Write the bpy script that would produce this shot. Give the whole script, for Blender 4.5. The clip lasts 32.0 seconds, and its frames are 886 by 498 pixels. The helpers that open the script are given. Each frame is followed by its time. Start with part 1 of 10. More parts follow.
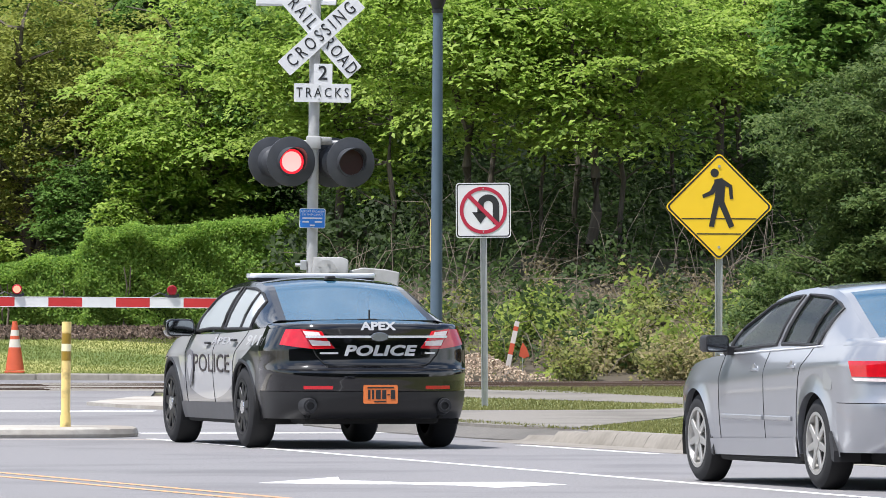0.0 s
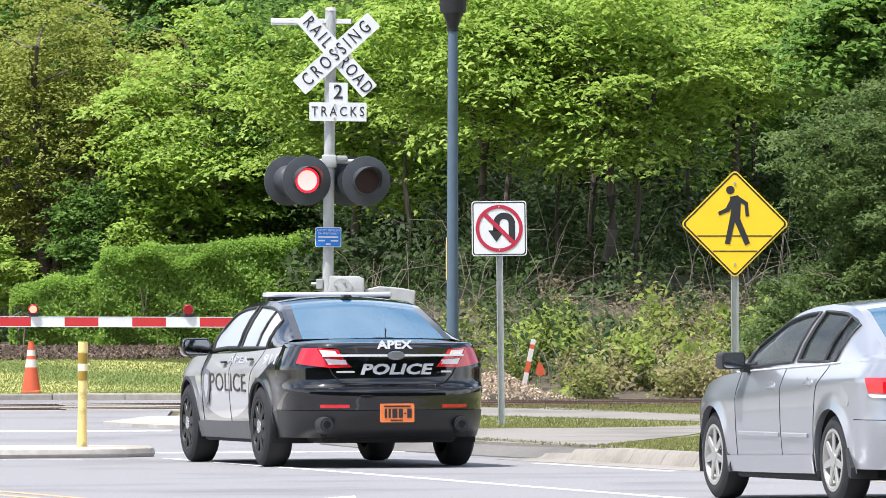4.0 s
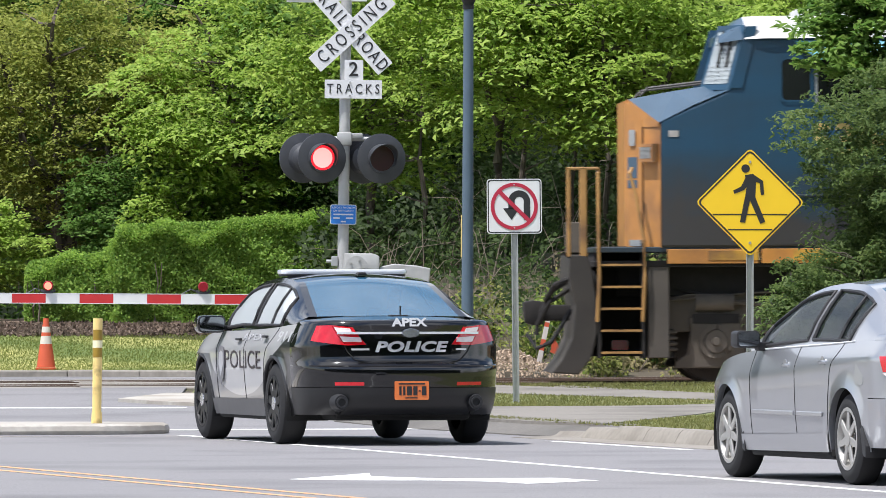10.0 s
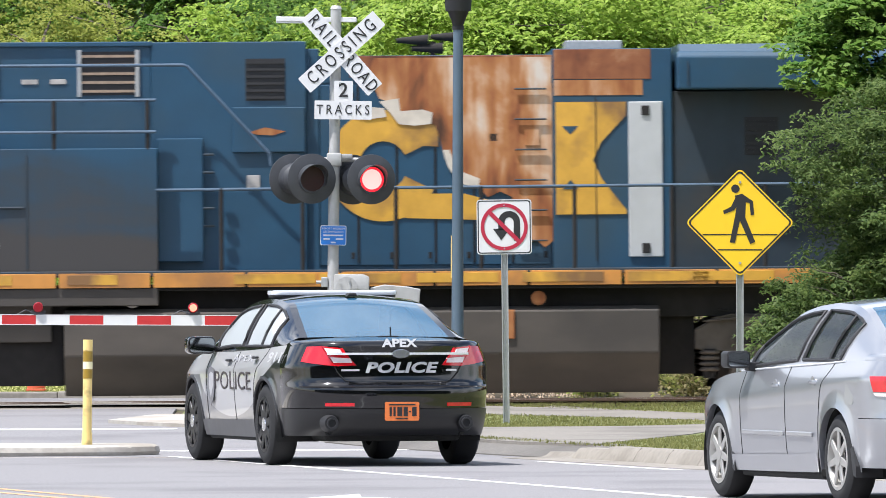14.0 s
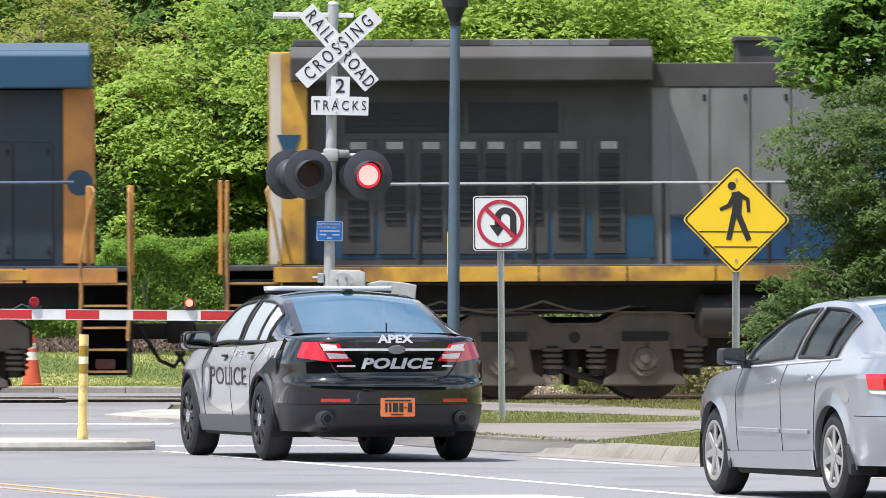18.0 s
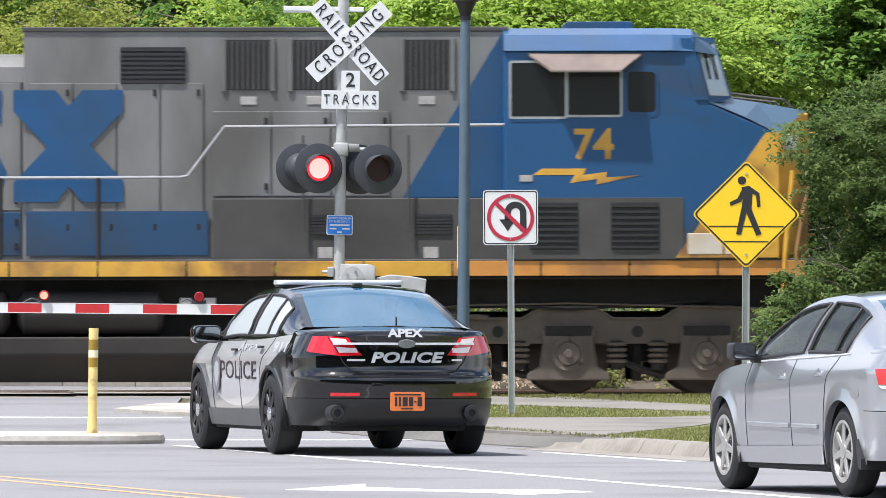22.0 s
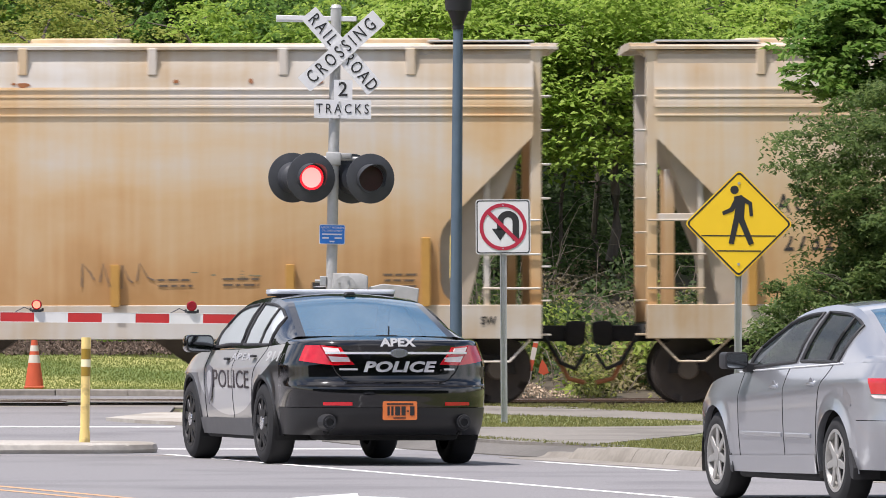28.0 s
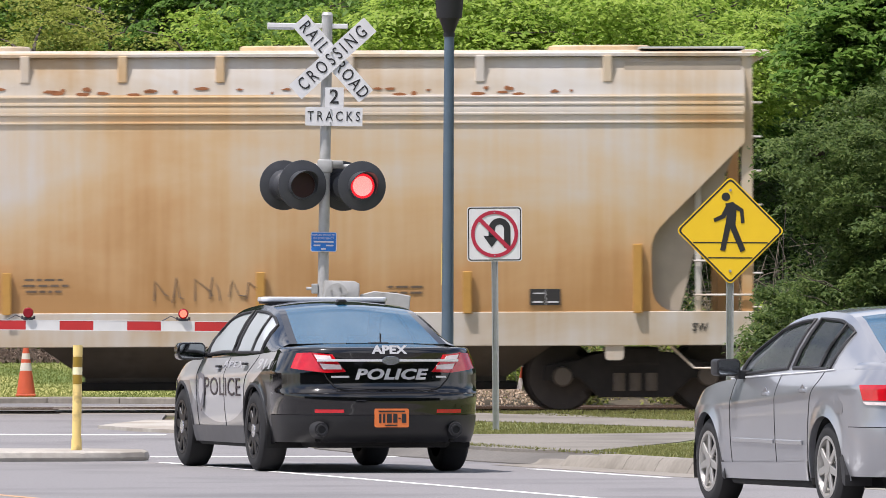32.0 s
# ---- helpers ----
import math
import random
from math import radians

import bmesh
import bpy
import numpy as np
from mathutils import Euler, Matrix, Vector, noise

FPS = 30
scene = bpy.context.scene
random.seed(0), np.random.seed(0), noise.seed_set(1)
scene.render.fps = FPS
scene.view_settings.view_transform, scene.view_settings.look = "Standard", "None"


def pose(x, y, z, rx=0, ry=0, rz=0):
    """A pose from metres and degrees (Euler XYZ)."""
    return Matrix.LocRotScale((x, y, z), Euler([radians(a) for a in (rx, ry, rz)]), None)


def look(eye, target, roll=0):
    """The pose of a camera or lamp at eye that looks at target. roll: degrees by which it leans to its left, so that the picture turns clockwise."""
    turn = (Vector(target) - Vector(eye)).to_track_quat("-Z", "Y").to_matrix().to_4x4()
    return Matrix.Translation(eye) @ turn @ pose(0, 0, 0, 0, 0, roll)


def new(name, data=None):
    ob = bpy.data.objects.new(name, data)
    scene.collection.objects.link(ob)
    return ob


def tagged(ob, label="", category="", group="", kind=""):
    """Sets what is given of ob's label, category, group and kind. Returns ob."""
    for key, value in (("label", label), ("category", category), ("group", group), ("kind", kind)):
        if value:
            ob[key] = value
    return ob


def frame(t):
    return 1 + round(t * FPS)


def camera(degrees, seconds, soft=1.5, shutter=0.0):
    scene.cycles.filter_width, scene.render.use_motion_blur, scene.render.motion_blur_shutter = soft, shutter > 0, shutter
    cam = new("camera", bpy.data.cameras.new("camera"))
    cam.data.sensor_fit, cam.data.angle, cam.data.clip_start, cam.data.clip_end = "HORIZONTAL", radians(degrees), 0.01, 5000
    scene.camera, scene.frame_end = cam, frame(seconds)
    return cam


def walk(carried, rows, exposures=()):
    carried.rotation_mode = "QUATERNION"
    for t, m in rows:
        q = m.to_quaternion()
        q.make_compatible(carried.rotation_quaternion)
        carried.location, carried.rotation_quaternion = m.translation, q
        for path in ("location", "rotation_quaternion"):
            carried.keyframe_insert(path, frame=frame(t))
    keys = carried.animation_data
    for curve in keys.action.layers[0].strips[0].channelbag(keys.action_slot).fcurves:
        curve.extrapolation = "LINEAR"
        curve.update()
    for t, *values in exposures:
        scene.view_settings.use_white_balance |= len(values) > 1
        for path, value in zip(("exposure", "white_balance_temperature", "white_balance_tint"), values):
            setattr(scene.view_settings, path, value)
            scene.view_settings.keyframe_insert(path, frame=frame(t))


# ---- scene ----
EYE = 1.42  # height of the lens over the road
FOCAL = 16000.0


def aim(across, down, roll):
    """Hand tremor of a long lens: the picture's shift across and down, and its lean in degrees."""
    turn = math.degrees(across / FOCAL)
    tilt = math.degrees((99 + down) / FOCAL)
    return pose(0, 0, EYE, 90 + tilt, 0, turn) @ pose(0, 0, 0, 0, 0, roll)


cam = camera(math.degrees(2 * math.atan(784 / FOCAL)), 32.0, soft=0.85, shutter=0.35)
walk(cam, [
    (0, aim(-39.4, -29.2, 0.04)),
    (0.5, aim(-36.7, -30.5, -0.03)),
    (1, aim(-31.6, -33.6, -0.19)),
    (1.5, aim(-24.6, -37.2, -0.27)),
    (2, aim(-21.6, -40.3, -0.13)),
    (2.5, aim(-19.7, -36.0, -0.14)),
    (3, aim(-19.0, -10.4, -0.20)),
    (3.5, aim(-14.5, 3.8, -0.19)),
    (5.5, aim(-2.0, 0.5, -0.21)),
    (6, aim(-0.3, 0.1, 0.01)),
    (6.5, aim(-1.4, -5.3, 0.10)),
    (7, aim(-0.9, -9.9, 0.07)),
    (7.5, aim(2.7, -15.2, 0.03)),
    (8, aim(9.3, -24.3, 0.01)),
    (8.5, aim(18.6, -32.2, -0.11)),
    (9, aim(24.8, -33.1, -0.04)),
    (9.5, aim(20.8, -35.9, -0.03)),
    (10, aim(15.5, -36.1, -0.04)),
    (10.5, aim(11.8, -28.0, -0.08)),
    (11, aim(11.1, -15.3, -0.21)),
    (11.5, aim(9.5, -3.8, -0.17)),
    (12, aim(6.4, 3.0, -0.25)),
    (12.5, aim(3.9, 5.2, -0.12)),
    (13, aim(2.2, 4.6, -0.05)),
    (13.5, aim(0.5, 3.1, -0.09)),
    (14, aim(-2.3, 0.5, -0.14)),
    (14.5, aim(-3.4, 0.4, -0.11)),
    (16.5, aim(-7.6, 4.5, 0.17)),
    (17, aim(-10.0, -3.7, 0.08)),
    (17.5, aim(-10.3, -5.5, 0.07)),
    (18, aim(-8.9, -6.4, 0.07)),
    (18.5, aim(-7.8, -3.7, 0.01)),
    (19, aim(-6.1, 0.9, 0.21)),
    (19.5, aim(-3.3, -1.5, 0.28)),
    (20, aim(-3.0, -7.5, 0.28)),
    (20.5, aim(-2.3, -14.0, 0.15)),
    (21, aim(0.1, -17.0, 0.07)),
    (21.5, aim(3.8, -16.8, 0.11)),
    (22, aim(8.7, -16.7, 0.16)),
    (22.5, aim(10.7, -16.9, 0.20)),
    (23, aim(11.7, -18.7, 0.15)),
    (23.5, aim(12.0, -18.8, 0.20)),
    (24, aim(13.5, -18.9, 0.17)),
    (24.5, aim(16.7, -20.1, 0.10)),
    (25, aim(19.8, -19.3, 0.19)),
    (25.5, aim(21.7, -15.3, 0.23)),
    (27.5, aim(0.3, 0.0, 0.05)),
    (28, aim(-4.5, -0.2, 0.17)),
    (28.5, aim(-6.8, 0.2, 0.20)),
    (29, aim(-7.7, 7.1, 0.24)),
    (29.5, aim(-11.2, 9.1, 0.20)),
    (30, aim(-16.3, 9.4, 0.30)),
    (30.5, aim(-20.3, 6.9, 0.21)),
    (31, aim(-22.8, 8.8, 0.23)),
    (31.5, aim(-23.9, 9.6, 0.14)),
    (32, aim(-19.5, 12.7, 0.08)),
], exposures=[(t, e, 6330 if t < 24 else 6580, 11 if t < 24 else 15) for t, e in ((0, 0.34), (2, 0.58), (3, 0.60), (6, 0.92), (7, 0.68), (9, 0.40), (10, 0.30), (11, 0.14), (12, 0.22), (13, 0.44), (14, 0.57), (18, 0.46), (20, 0.44), (22, 0.54), (24, 0.36), (25, 0.08), (28, 0.18), (32, 0.16))])

# ---- light ----
SUN_TILT, SUN_TURN = 66.0, 234.0  # elevation; compass angle the light comes from
world = bpy.data.worlds.new("sky")
scene.world = world
world.use_nodes = True
wn, wl = world.node_tree.nodes, world.node_tree.links
wn.clear()
sky = wn.new("ShaderNodeTexSky")
sky.sky_type, sky.sun_disc = "NISHITA", False
sky.sun_elevation, sky.sun_rotation = radians(SUN_TILT), radians(SUN_TURN)
sky.dust_density = 1.0
back = wn.new("ShaderNodeBackground")
back.inputs["Strength"].default_value = 0.13
wout = wn.new("ShaderNodeOutputWorld")
# scattered fair-weather clouds
wcoord = wn.new("ShaderNodeTexCoord")
cloud = wn.new("ShaderNodeTexNoise")
cloud.inputs["Scale"].default_value, cloud.inputs["Detail"].default_value = 3.2, 7
wl.new(wcoord.outputs["Generated"], cloud.inputs["Vector"])
cover = wn.new("ShaderNodeMapRange")
cover.inputs[1].default_value, cover.inputs[2].default_value, cover.inputs[4].default_value = 0.44, 0.60, 0.85
wl.new(cloud.outputs[0], cover.inputs[0])
clouds = wn.new("ShaderNodeMix")
clouds.data_type = "RGBA"
clouds.inputs[7].default_value = (9.0, 9.2, 9.6, 1)
wl.new(cover.outputs[0], clouds.inputs[0])
wl.new(sky.outputs[0], clouds.inputs[6])
wl.new(clouds.outputs[2], back.inputs[0])
wl.new(back.outputs[0], wout.inputs[0])
sun = new("sun", bpy.data.lights.new("sun", "SUN"))
sun.data.energy, sun.data.angle, sun.data.color = 5.0, radians(1.2), (1.0, 0.965, 0.93)
_e, _a = radians(SUN_TILT), radians(SUN_TURN)
sun.matrix_world = look((math.sin(_a) * math.cos(_e) * 50, math.cos(_a) * math.cos(_e) * 50, math.sin(_e) * 50), (0, 0, 0))


# ---- materials ----
def mat(name, color, rough=0.6, metal=0.0, vary=0.15, grain=8.0, bump=0.0, stain=None, stain_scale=0.8, stain_at=0.55,
        glow=0.0, coat=0.0, island=0.0, objrand=0.0, stretch=(1, 1, 1)):
    """A procedural surface: base colour, fine grain, and large stains of a second colour."""
    m = bpy.data.materials.new(name)
    m.use_nodes = True
    nt = m.node_tree
    p = nt.nodes["Principled BSDF"]
    p.inputs["Roughness"].default_value = rough
    p.inputs["Metallic"].default_value = metal
    p.inputs["Coat Weight"].default_value = coat
    p.inputs["Coat Roughness"].default_value = 0.05
    if glow:
        p.inputs["Base Color"].default_value = (*color, 1)
        p.inputs["Emission Color"].default_value = (*color, 1)
        p.inputs["Emission Strength"].default_value = glow
        return m
    tc = nt.nodes.new("ShaderNodeTexCoord")
    mp = nt.nodes.new("ShaderNodeMapping")
    mp.inputs["Scale"].default_value = stretch
    nt.links.new(tc.outputs["Object"], mp.inputs[0])
    n1 = nt.nodes.new("ShaderNodeTexNoise")
    n1.inputs["Scale"].default_value = grain
    n1.inputs["Detail"].default_value = 6
    nt.links.new(mp.outputs[0], n1.inputs["Vector"])
    hsv = nt.nodes.new("ShaderNodeHueSaturation")
    hsv.inputs["Color"].default_value = (*color, 1)
    mr = nt.nodes.new("ShaderNodeMapRange")
    mr.inputs[3].default_value, mr.inputs[4].default_value = 1 - vary * 1.6, 1 + vary * 1.6
    nt.links.new(n1.outputs[0], mr.inputs[0])
    val = mr.outputs[0]
    if island or objrand:
        src = nt.nodes.new("ShaderNodeNewGeometry" if island else "ShaderNodeObjectInfo")
        r = nt.nodes.new("ShaderNodeMapRange")
        amount = island or objrand
        r.inputs[3].default_value, r.inputs[4].default_value = 1 - amount, 1 + amount
        nt.links.new(src.outputs["Random Per Island" if island else "Random"], r.inputs[0])
        mul = nt.nodes.new("ShaderNodeMath")
        mul.operation = "MULTIPLY"
        nt.links.new(val, mul.inputs[0])
        nt.links.new(r.outputs[0], mul.inputs[1])
        val = mul.outputs[0]
    nt.links.new(val, hsv.inputs["Value"])
    col = hsv.outputs[0]
    if stain:
        n2 = nt.nodes.new("ShaderNodeTexNoise")
        n2.inputs["Scale"].default_value, n2.inputs["Detail"].default_value = stain_scale, 8
        nt.links.new(mp.outputs[0], n2.inputs["Vector"])
        ra = nt.nodes.new("ShaderNodeMapRange")
        ra.inputs[1].default_value, ra.inputs[2].default_value = stain_at - 0.08, stain_at + 0.12
        nt.links.new(n2.outputs[0], ra.inputs[0])
        mx = nt.nodes.new("ShaderNodeMix")
        mx.data_type = "RGBA"
        mx.inputs[7].default_value = (*stain, 1)
        nt.links.new(ra.outputs[0], mx.inputs[0])
        nt.links.new(col, mx.inputs[6])
        col = mx.outputs[2]
    nt.links.new(col, p.inputs["Base Color"])
    if bump:
        b = nt.nodes.new("ShaderNodeBump")
        b.inputs["Strength"].default_value, b.inputs["Distance"].default_value = bump, 0.02
        nt.links.new(n1.outputs[0], b.inputs["Height"])
        nt.links.new(b.outputs[0], p.inputs["Normal"])
    return m


def leaf_mat(name, color, tip, rough=0.6):
    """Leaves that let light through, each a little different."""
    m = bpy.data.materials.new(name)
    m.use_nodes = True
    nt = m.node_tree
    p = nt.nodes["Principled BSDF"]
    p.inputs["Roughness"].default_value = rough
    p.inputs["Specular IOR Level"].default_value = 0.3
    geo = nt.nodes.new("ShaderNodeNewGeometry")
    mx = nt.nodes.new("ShaderNodeMix")
    mx.data_type = "RGBA"
    mx.inputs[6].default_value, mx.inputs[7].default_value = (*color, 1), (*tip, 1)
    nt.links.new(geo.outputs["Random Per Island"], mx.inputs[0])
    nt.links.new(mx.outputs[2], p.inputs["Base Color"])
    tr = nt.nodes.new("ShaderNodeBsdfTranslucent")
    nt.links.new(mx.outputs[2], tr.inputs[0])
    ms = nt.nodes.new("ShaderNodeMixShader")
    ms.inputs[0].default_value = 0.52
    nt.links.new(p.outputs[0], ms.inputs[1])
    nt.links.new(tr.outputs[0], ms.inputs[2])
    nt.links.new(ms.outputs[0], nt.nodes["Material Output"].inputs[0])
    return m


def glass_mat(name, tint, rough=0.02, clear=0.5, ior=1.5):
    """Window glass: a see-through layer under a glossy one."""
    m = bpy.data.materials.new(name)
    m.use_nodes = True
    nt = m.node_tree
    p = nt.nodes["Principled BSDF"]
    p.inputs["Base Color"].default_value = (*tint, 1)
    p.inputs["Roughness"].default_value = rough
    p.inputs["IOR"].default_value = ior
    tr = nt.nodes.new("ShaderNodeBsdfTransparent")
    tr.inputs[0].default_value = (0.75, 0.82, 0.82, 1)
    ms = nt.nodes.new("ShaderNodeMixShader")
    ms.inputs[0].default_value = clear
    nt.links.new(p.outputs[0], ms.inputs[1])
    nt.links.new(tr.outputs[0], ms.inputs[2])
    nt.links.new(ms.outputs[0], nt.nodes["Material Output"].inputs[0])
    return m


ASPHALT = mat("asphalt", (0.205, 0.199, 0.203), 0.9, vary=0.30, grain=42, bump=0.3, stain=(0.148, 0.144, 0.149), stain_scale=0.45, stain_at=0.58)
CONCRETE = mat("concrete", (0.205, 0.188, 0.165), 0.9, vary=0.2, grain=14, bump=0.2, stain=(0.14, 0.128, 0.11), stain_scale=0.7)
KERB_STONE = mat("kerb_concrete", (0.245, 0.225, 0.195), 0.9, vary=0.2, grain=14, bump=0.2, stain=(0.165, 0.148, 0.125), stain_scale=1.2, stain_at=0.56)
PAINT_WHITE = mat("road_paint_white", (0.78, 0.78, 0.76), 0.8, vary=0.1, grain=9, stain=(0.5, 0.5, 0.5), stain_scale=2.5, stain_at=0.62)
PAINT_YELLOW = mat("road_paint_yellow", (0.55, 0.315, 0.165), 0.8, vary=0.1, grain=9, stain=(0.43, 0.34, 0.24), stain_scale=2.5, stain_at=0.6)
GRASS_GROUND = mat("grass_ground", (0.15, 0.17, 0.055), 0.95, vary=0.3, grain=6, bump=0.5, stain=(0.30, 0.24, 0.12), stain_scale=0.5, stain_at=0.6)
DIRT = mat("woodland_soil", (0.075, 0.06, 0.04), 0.95, vary=0.3, grain=5, bump=0.6, stain=(0.10, 0.11, 0.04), stain_scale=0.6)
MULCH = mat("mulch", (0.13, 0.088, 0.066), 0.95, vary=0.35, grain=12, bump=0.8)
BALLAST = mat("ballast_stone", (0.42, 0.36, 0.30), 0.95, vary=0.25, grain=16, bump=0.8, island=0.35)
RAIL_STEEL = mat("rail_steel", (0.075, 0.048, 0.034), 0.7, 0.3, vary=0.2, grain=12)
RAIL_TOP = mat("polished_rail_head", (0.55, 0.53, 0.50), 0.3, 0.9, vary=0.05)
GALV = mat("galvanised_steel", (0.45, 0.46, 0.46), 0.45, 0.7, vary=0.12, grain=20)
SILVER_PAINT = mat("aluminium_paint", (0.44, 0.44, 0.43), 0.5, 0.25, vary=0.14, grain=10, stain=(0.30, 0.29, 0.275), stain_scale=3, stain_at=0.58)
SIGN_WHITE = mat("sign_white", (0.68, 0.68, 0.69), 0.4, vary=0.05, grain=4)
SIGN_BLACK = mat("sign_black", (0.02, 0.02, 0.022), 0.45, vary=0.1)
SIGN_RED = mat("sign_red", (0.42, 0.02, 0.05), 0.4, vary=0.08, grain=5)
SIGN_YELLOW = mat("sign_yellow", (0.85, 0.55, 0.02), 0.38, vary=0.05, grain=3)
SIGN_BLUE = mat("sign_blue", (0.02, 0.19, 0.62), 0.4, vary=0.06)
GATE_RED = mat("gate_red", (0.52, 0.03, 0.03), 0.4, vary=0.1, grain=6)
GATE_WHITE = mat("gate_white", (0.72, 0.72, 0.70), 0.4, vary=0.06, grain=6)
SIGNAL_BLACK = mat("signal_black", (0.045, 0.048, 0.055), 0.5, vary=0.25, grain=5, stain=(0.07, 0.07, 0.078), stain_scale=3, stain_at=0.62)
LENS_DARK = mat("dark_red_lens", (0.028, 0.002, 0.004), 0.3, vary=0.2, grain=30)
LENS_LIT = mat("lit_red_lens", (1.0, 0.015, 0.03), glow=1.0)
LENS_CORE = mat("lit_core", (1.0, 0.36, 0.33), glow=1.15)
GATE_LENS = mat("red_gate_lens", (0.26, 0.01, 0.018), 0.2, vary=0.1)
ISLAND = mat("pale_concrete", (0.40, 0.375, 0.335), 0.9, vary=0.2, grain=12, bump=0.3, stain=(0.28, 0.25, 0.21), stain_scale=0.9, stain_at=0.55)
GATE_LIT = mat("lit_gate_lamp", (1.0, 0.16, 0.10), glow=2.0)
POLE_BLUE = mat("lamp_post_paint", (0.085, 0.125, 0.165), 0.45, 0.1, vary=0.12, grain=5)
LAMP_BLACK = mat("lamp_black", (0.012, 0.012, 0.013), 0.5, vary=0.1)
POST_YELLOW = mat("bollard_yellow", (0.80, 0.60, 0.22), 0.55, vary=0.12, grain=5, stain=(0.30, 0.21, 0.09), stain_scale=7, stain_at=0.60)
POST_BAND = mat("bollard_band", (0.30, 0.19, 0.02), 0.4, vary=0.15)
POST_PALE = mat("bollard_pale_band", (0.85, 0.78, 0.50), 0.4, vary=0.1)
CONE_ORANGE = mat("cone_orange", (0.52, 0.085, 0.035), 0.55, vary=0.1)
CONE_WHITE = mat("cone_white", (0.58, 0.54, 0.50), 0.5, vary=0.1)
TIE_WOOD = mat("tie_wood", (0.10, 0.075, 0.055), 0.9, vary=0.3, grain=8)
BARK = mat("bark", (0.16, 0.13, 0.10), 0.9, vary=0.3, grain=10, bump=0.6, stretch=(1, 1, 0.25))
# darker copy of the bark with woodland shade in its colour
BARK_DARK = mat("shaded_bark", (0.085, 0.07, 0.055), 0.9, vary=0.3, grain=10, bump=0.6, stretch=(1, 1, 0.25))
TWIG = mat("dry_twig", (0.17, 0.14, 0.105), 0.9, vary=0.3, grain=10)
RUBBER = mat("tyre_rubber", (0.014, 0.014, 0.015), 0.8, vary=0.2, grain=8)


# ---- mesh helpers ----
def part(name, bm, material, parent=None, label="", smooth=False):
    """Links a bmesh as one mesh object under a thing or a part."""
    me = bpy.data.meshes.new(name)
    bm.to_mesh(me)
    bm.free()
    for m in material if isinstance(material, (list, tuple)) else (material,):
        me.materials.append(m)
    if smooth:
        me.polygons.foreach_set("use_smooth", [True] * len(me.polygons))
        me.set_sharp_from_angle(angle=radians(35))
    ob = new(name, me)
    ob.parent = parent
    return tagged(ob, label)


def thing(name, label, category, m=None, group="", kind=""):
    ob = new(name)
    ob.empty_display_size = 0.2
    if m is not None:
        ob.matrix_world = m
    return tagged(ob, label, category, group, kind)


def box(bm, x0, x1, y0, y1, z0, z1, bevel=0.0, mi=0):
    r = bmesh.ops.create_cube(bm, size=1.0)
    vs = r["verts"]
    for v in vs:
        v.co = (x0 + (v.co.x + 0.5) * (x1 - x0), y0 + (v.co.y + 0.5) * (y1 - y0), z0 + (v.co.z + 0.5) * (z1 - z0))
    fs = {f for v in vs for f in v.link_faces}
    for f in fs:
        f.material_index = mi
    if bevel:
        es = list({e for v in vs for e in v.link_edges})
        g = bmesh.ops.bevel(bm, geom=es, offset=bevel, segments=2, profile=0.5, affect="EDGES", clamp_overlap=True)
        for f in g["faces"]:
            f.material_index = mi
    return bm


def cyl(bm, a, b, r0, r1=None, seg=16, mi=0, caps=True):
    a, b = Vector(a), Vector(b)
    r1 = r0 if r1 is None else r1
    q = (b - a).to_track_quat("Z", "Y").to_matrix()
    rings = []
    for p, r in ((a, r0), (b, r1)):
        rings.append([bm.verts.new(p + q @ Vector((r * math.cos(i * math.tau / seg), r * math.sin(i * math.tau / seg), 0))) for i in range(seg)])
    for i in range(seg):
        f = bm.faces.new((rings[0][i], rings[0][(i + 1) % seg], rings[1][(i + 1) % seg], rings[1][i]))
        f.material_index = mi
    if caps:
        for ring, flip in ((rings[0], True), (rings[1], False)):
            f = bm.faces.new(ring[::-1] if flip else ring)
            f.material_index = mi
    return bm


def tube(bm, pts, r, seg=8, mi=0):
    pts = [Vector(p) for p in pts]
    rings = []
    for i, p in enumerate(pts):
        d = (pts[min(i + 1, len(pts) - 1)] - pts[max(i - 1, 0)]).normalized()
        q = d.to_track_quat("Z", "Y").to_matrix()
        rr = r[i] if isinstance(r, (list, tuple)) else r
        rings.append([bm.verts.new(p + q @ Vector((rr * math.cos(k * math.tau / seg), rr * math.sin(k * math.tau / seg), 0))) for k in range(seg)])
    for a, b in zip(rings, rings[1:]):
        for k in range(seg):
            bm.faces.new((a[k], a[(k + 1) % seg], b[(k + 1) % seg], b[k])).material_index = mi
    bm.faces.new(rings[0][::-1]).material_index = mi
    bm.faces.new(rings[-1]).material_index = mi
    return bm


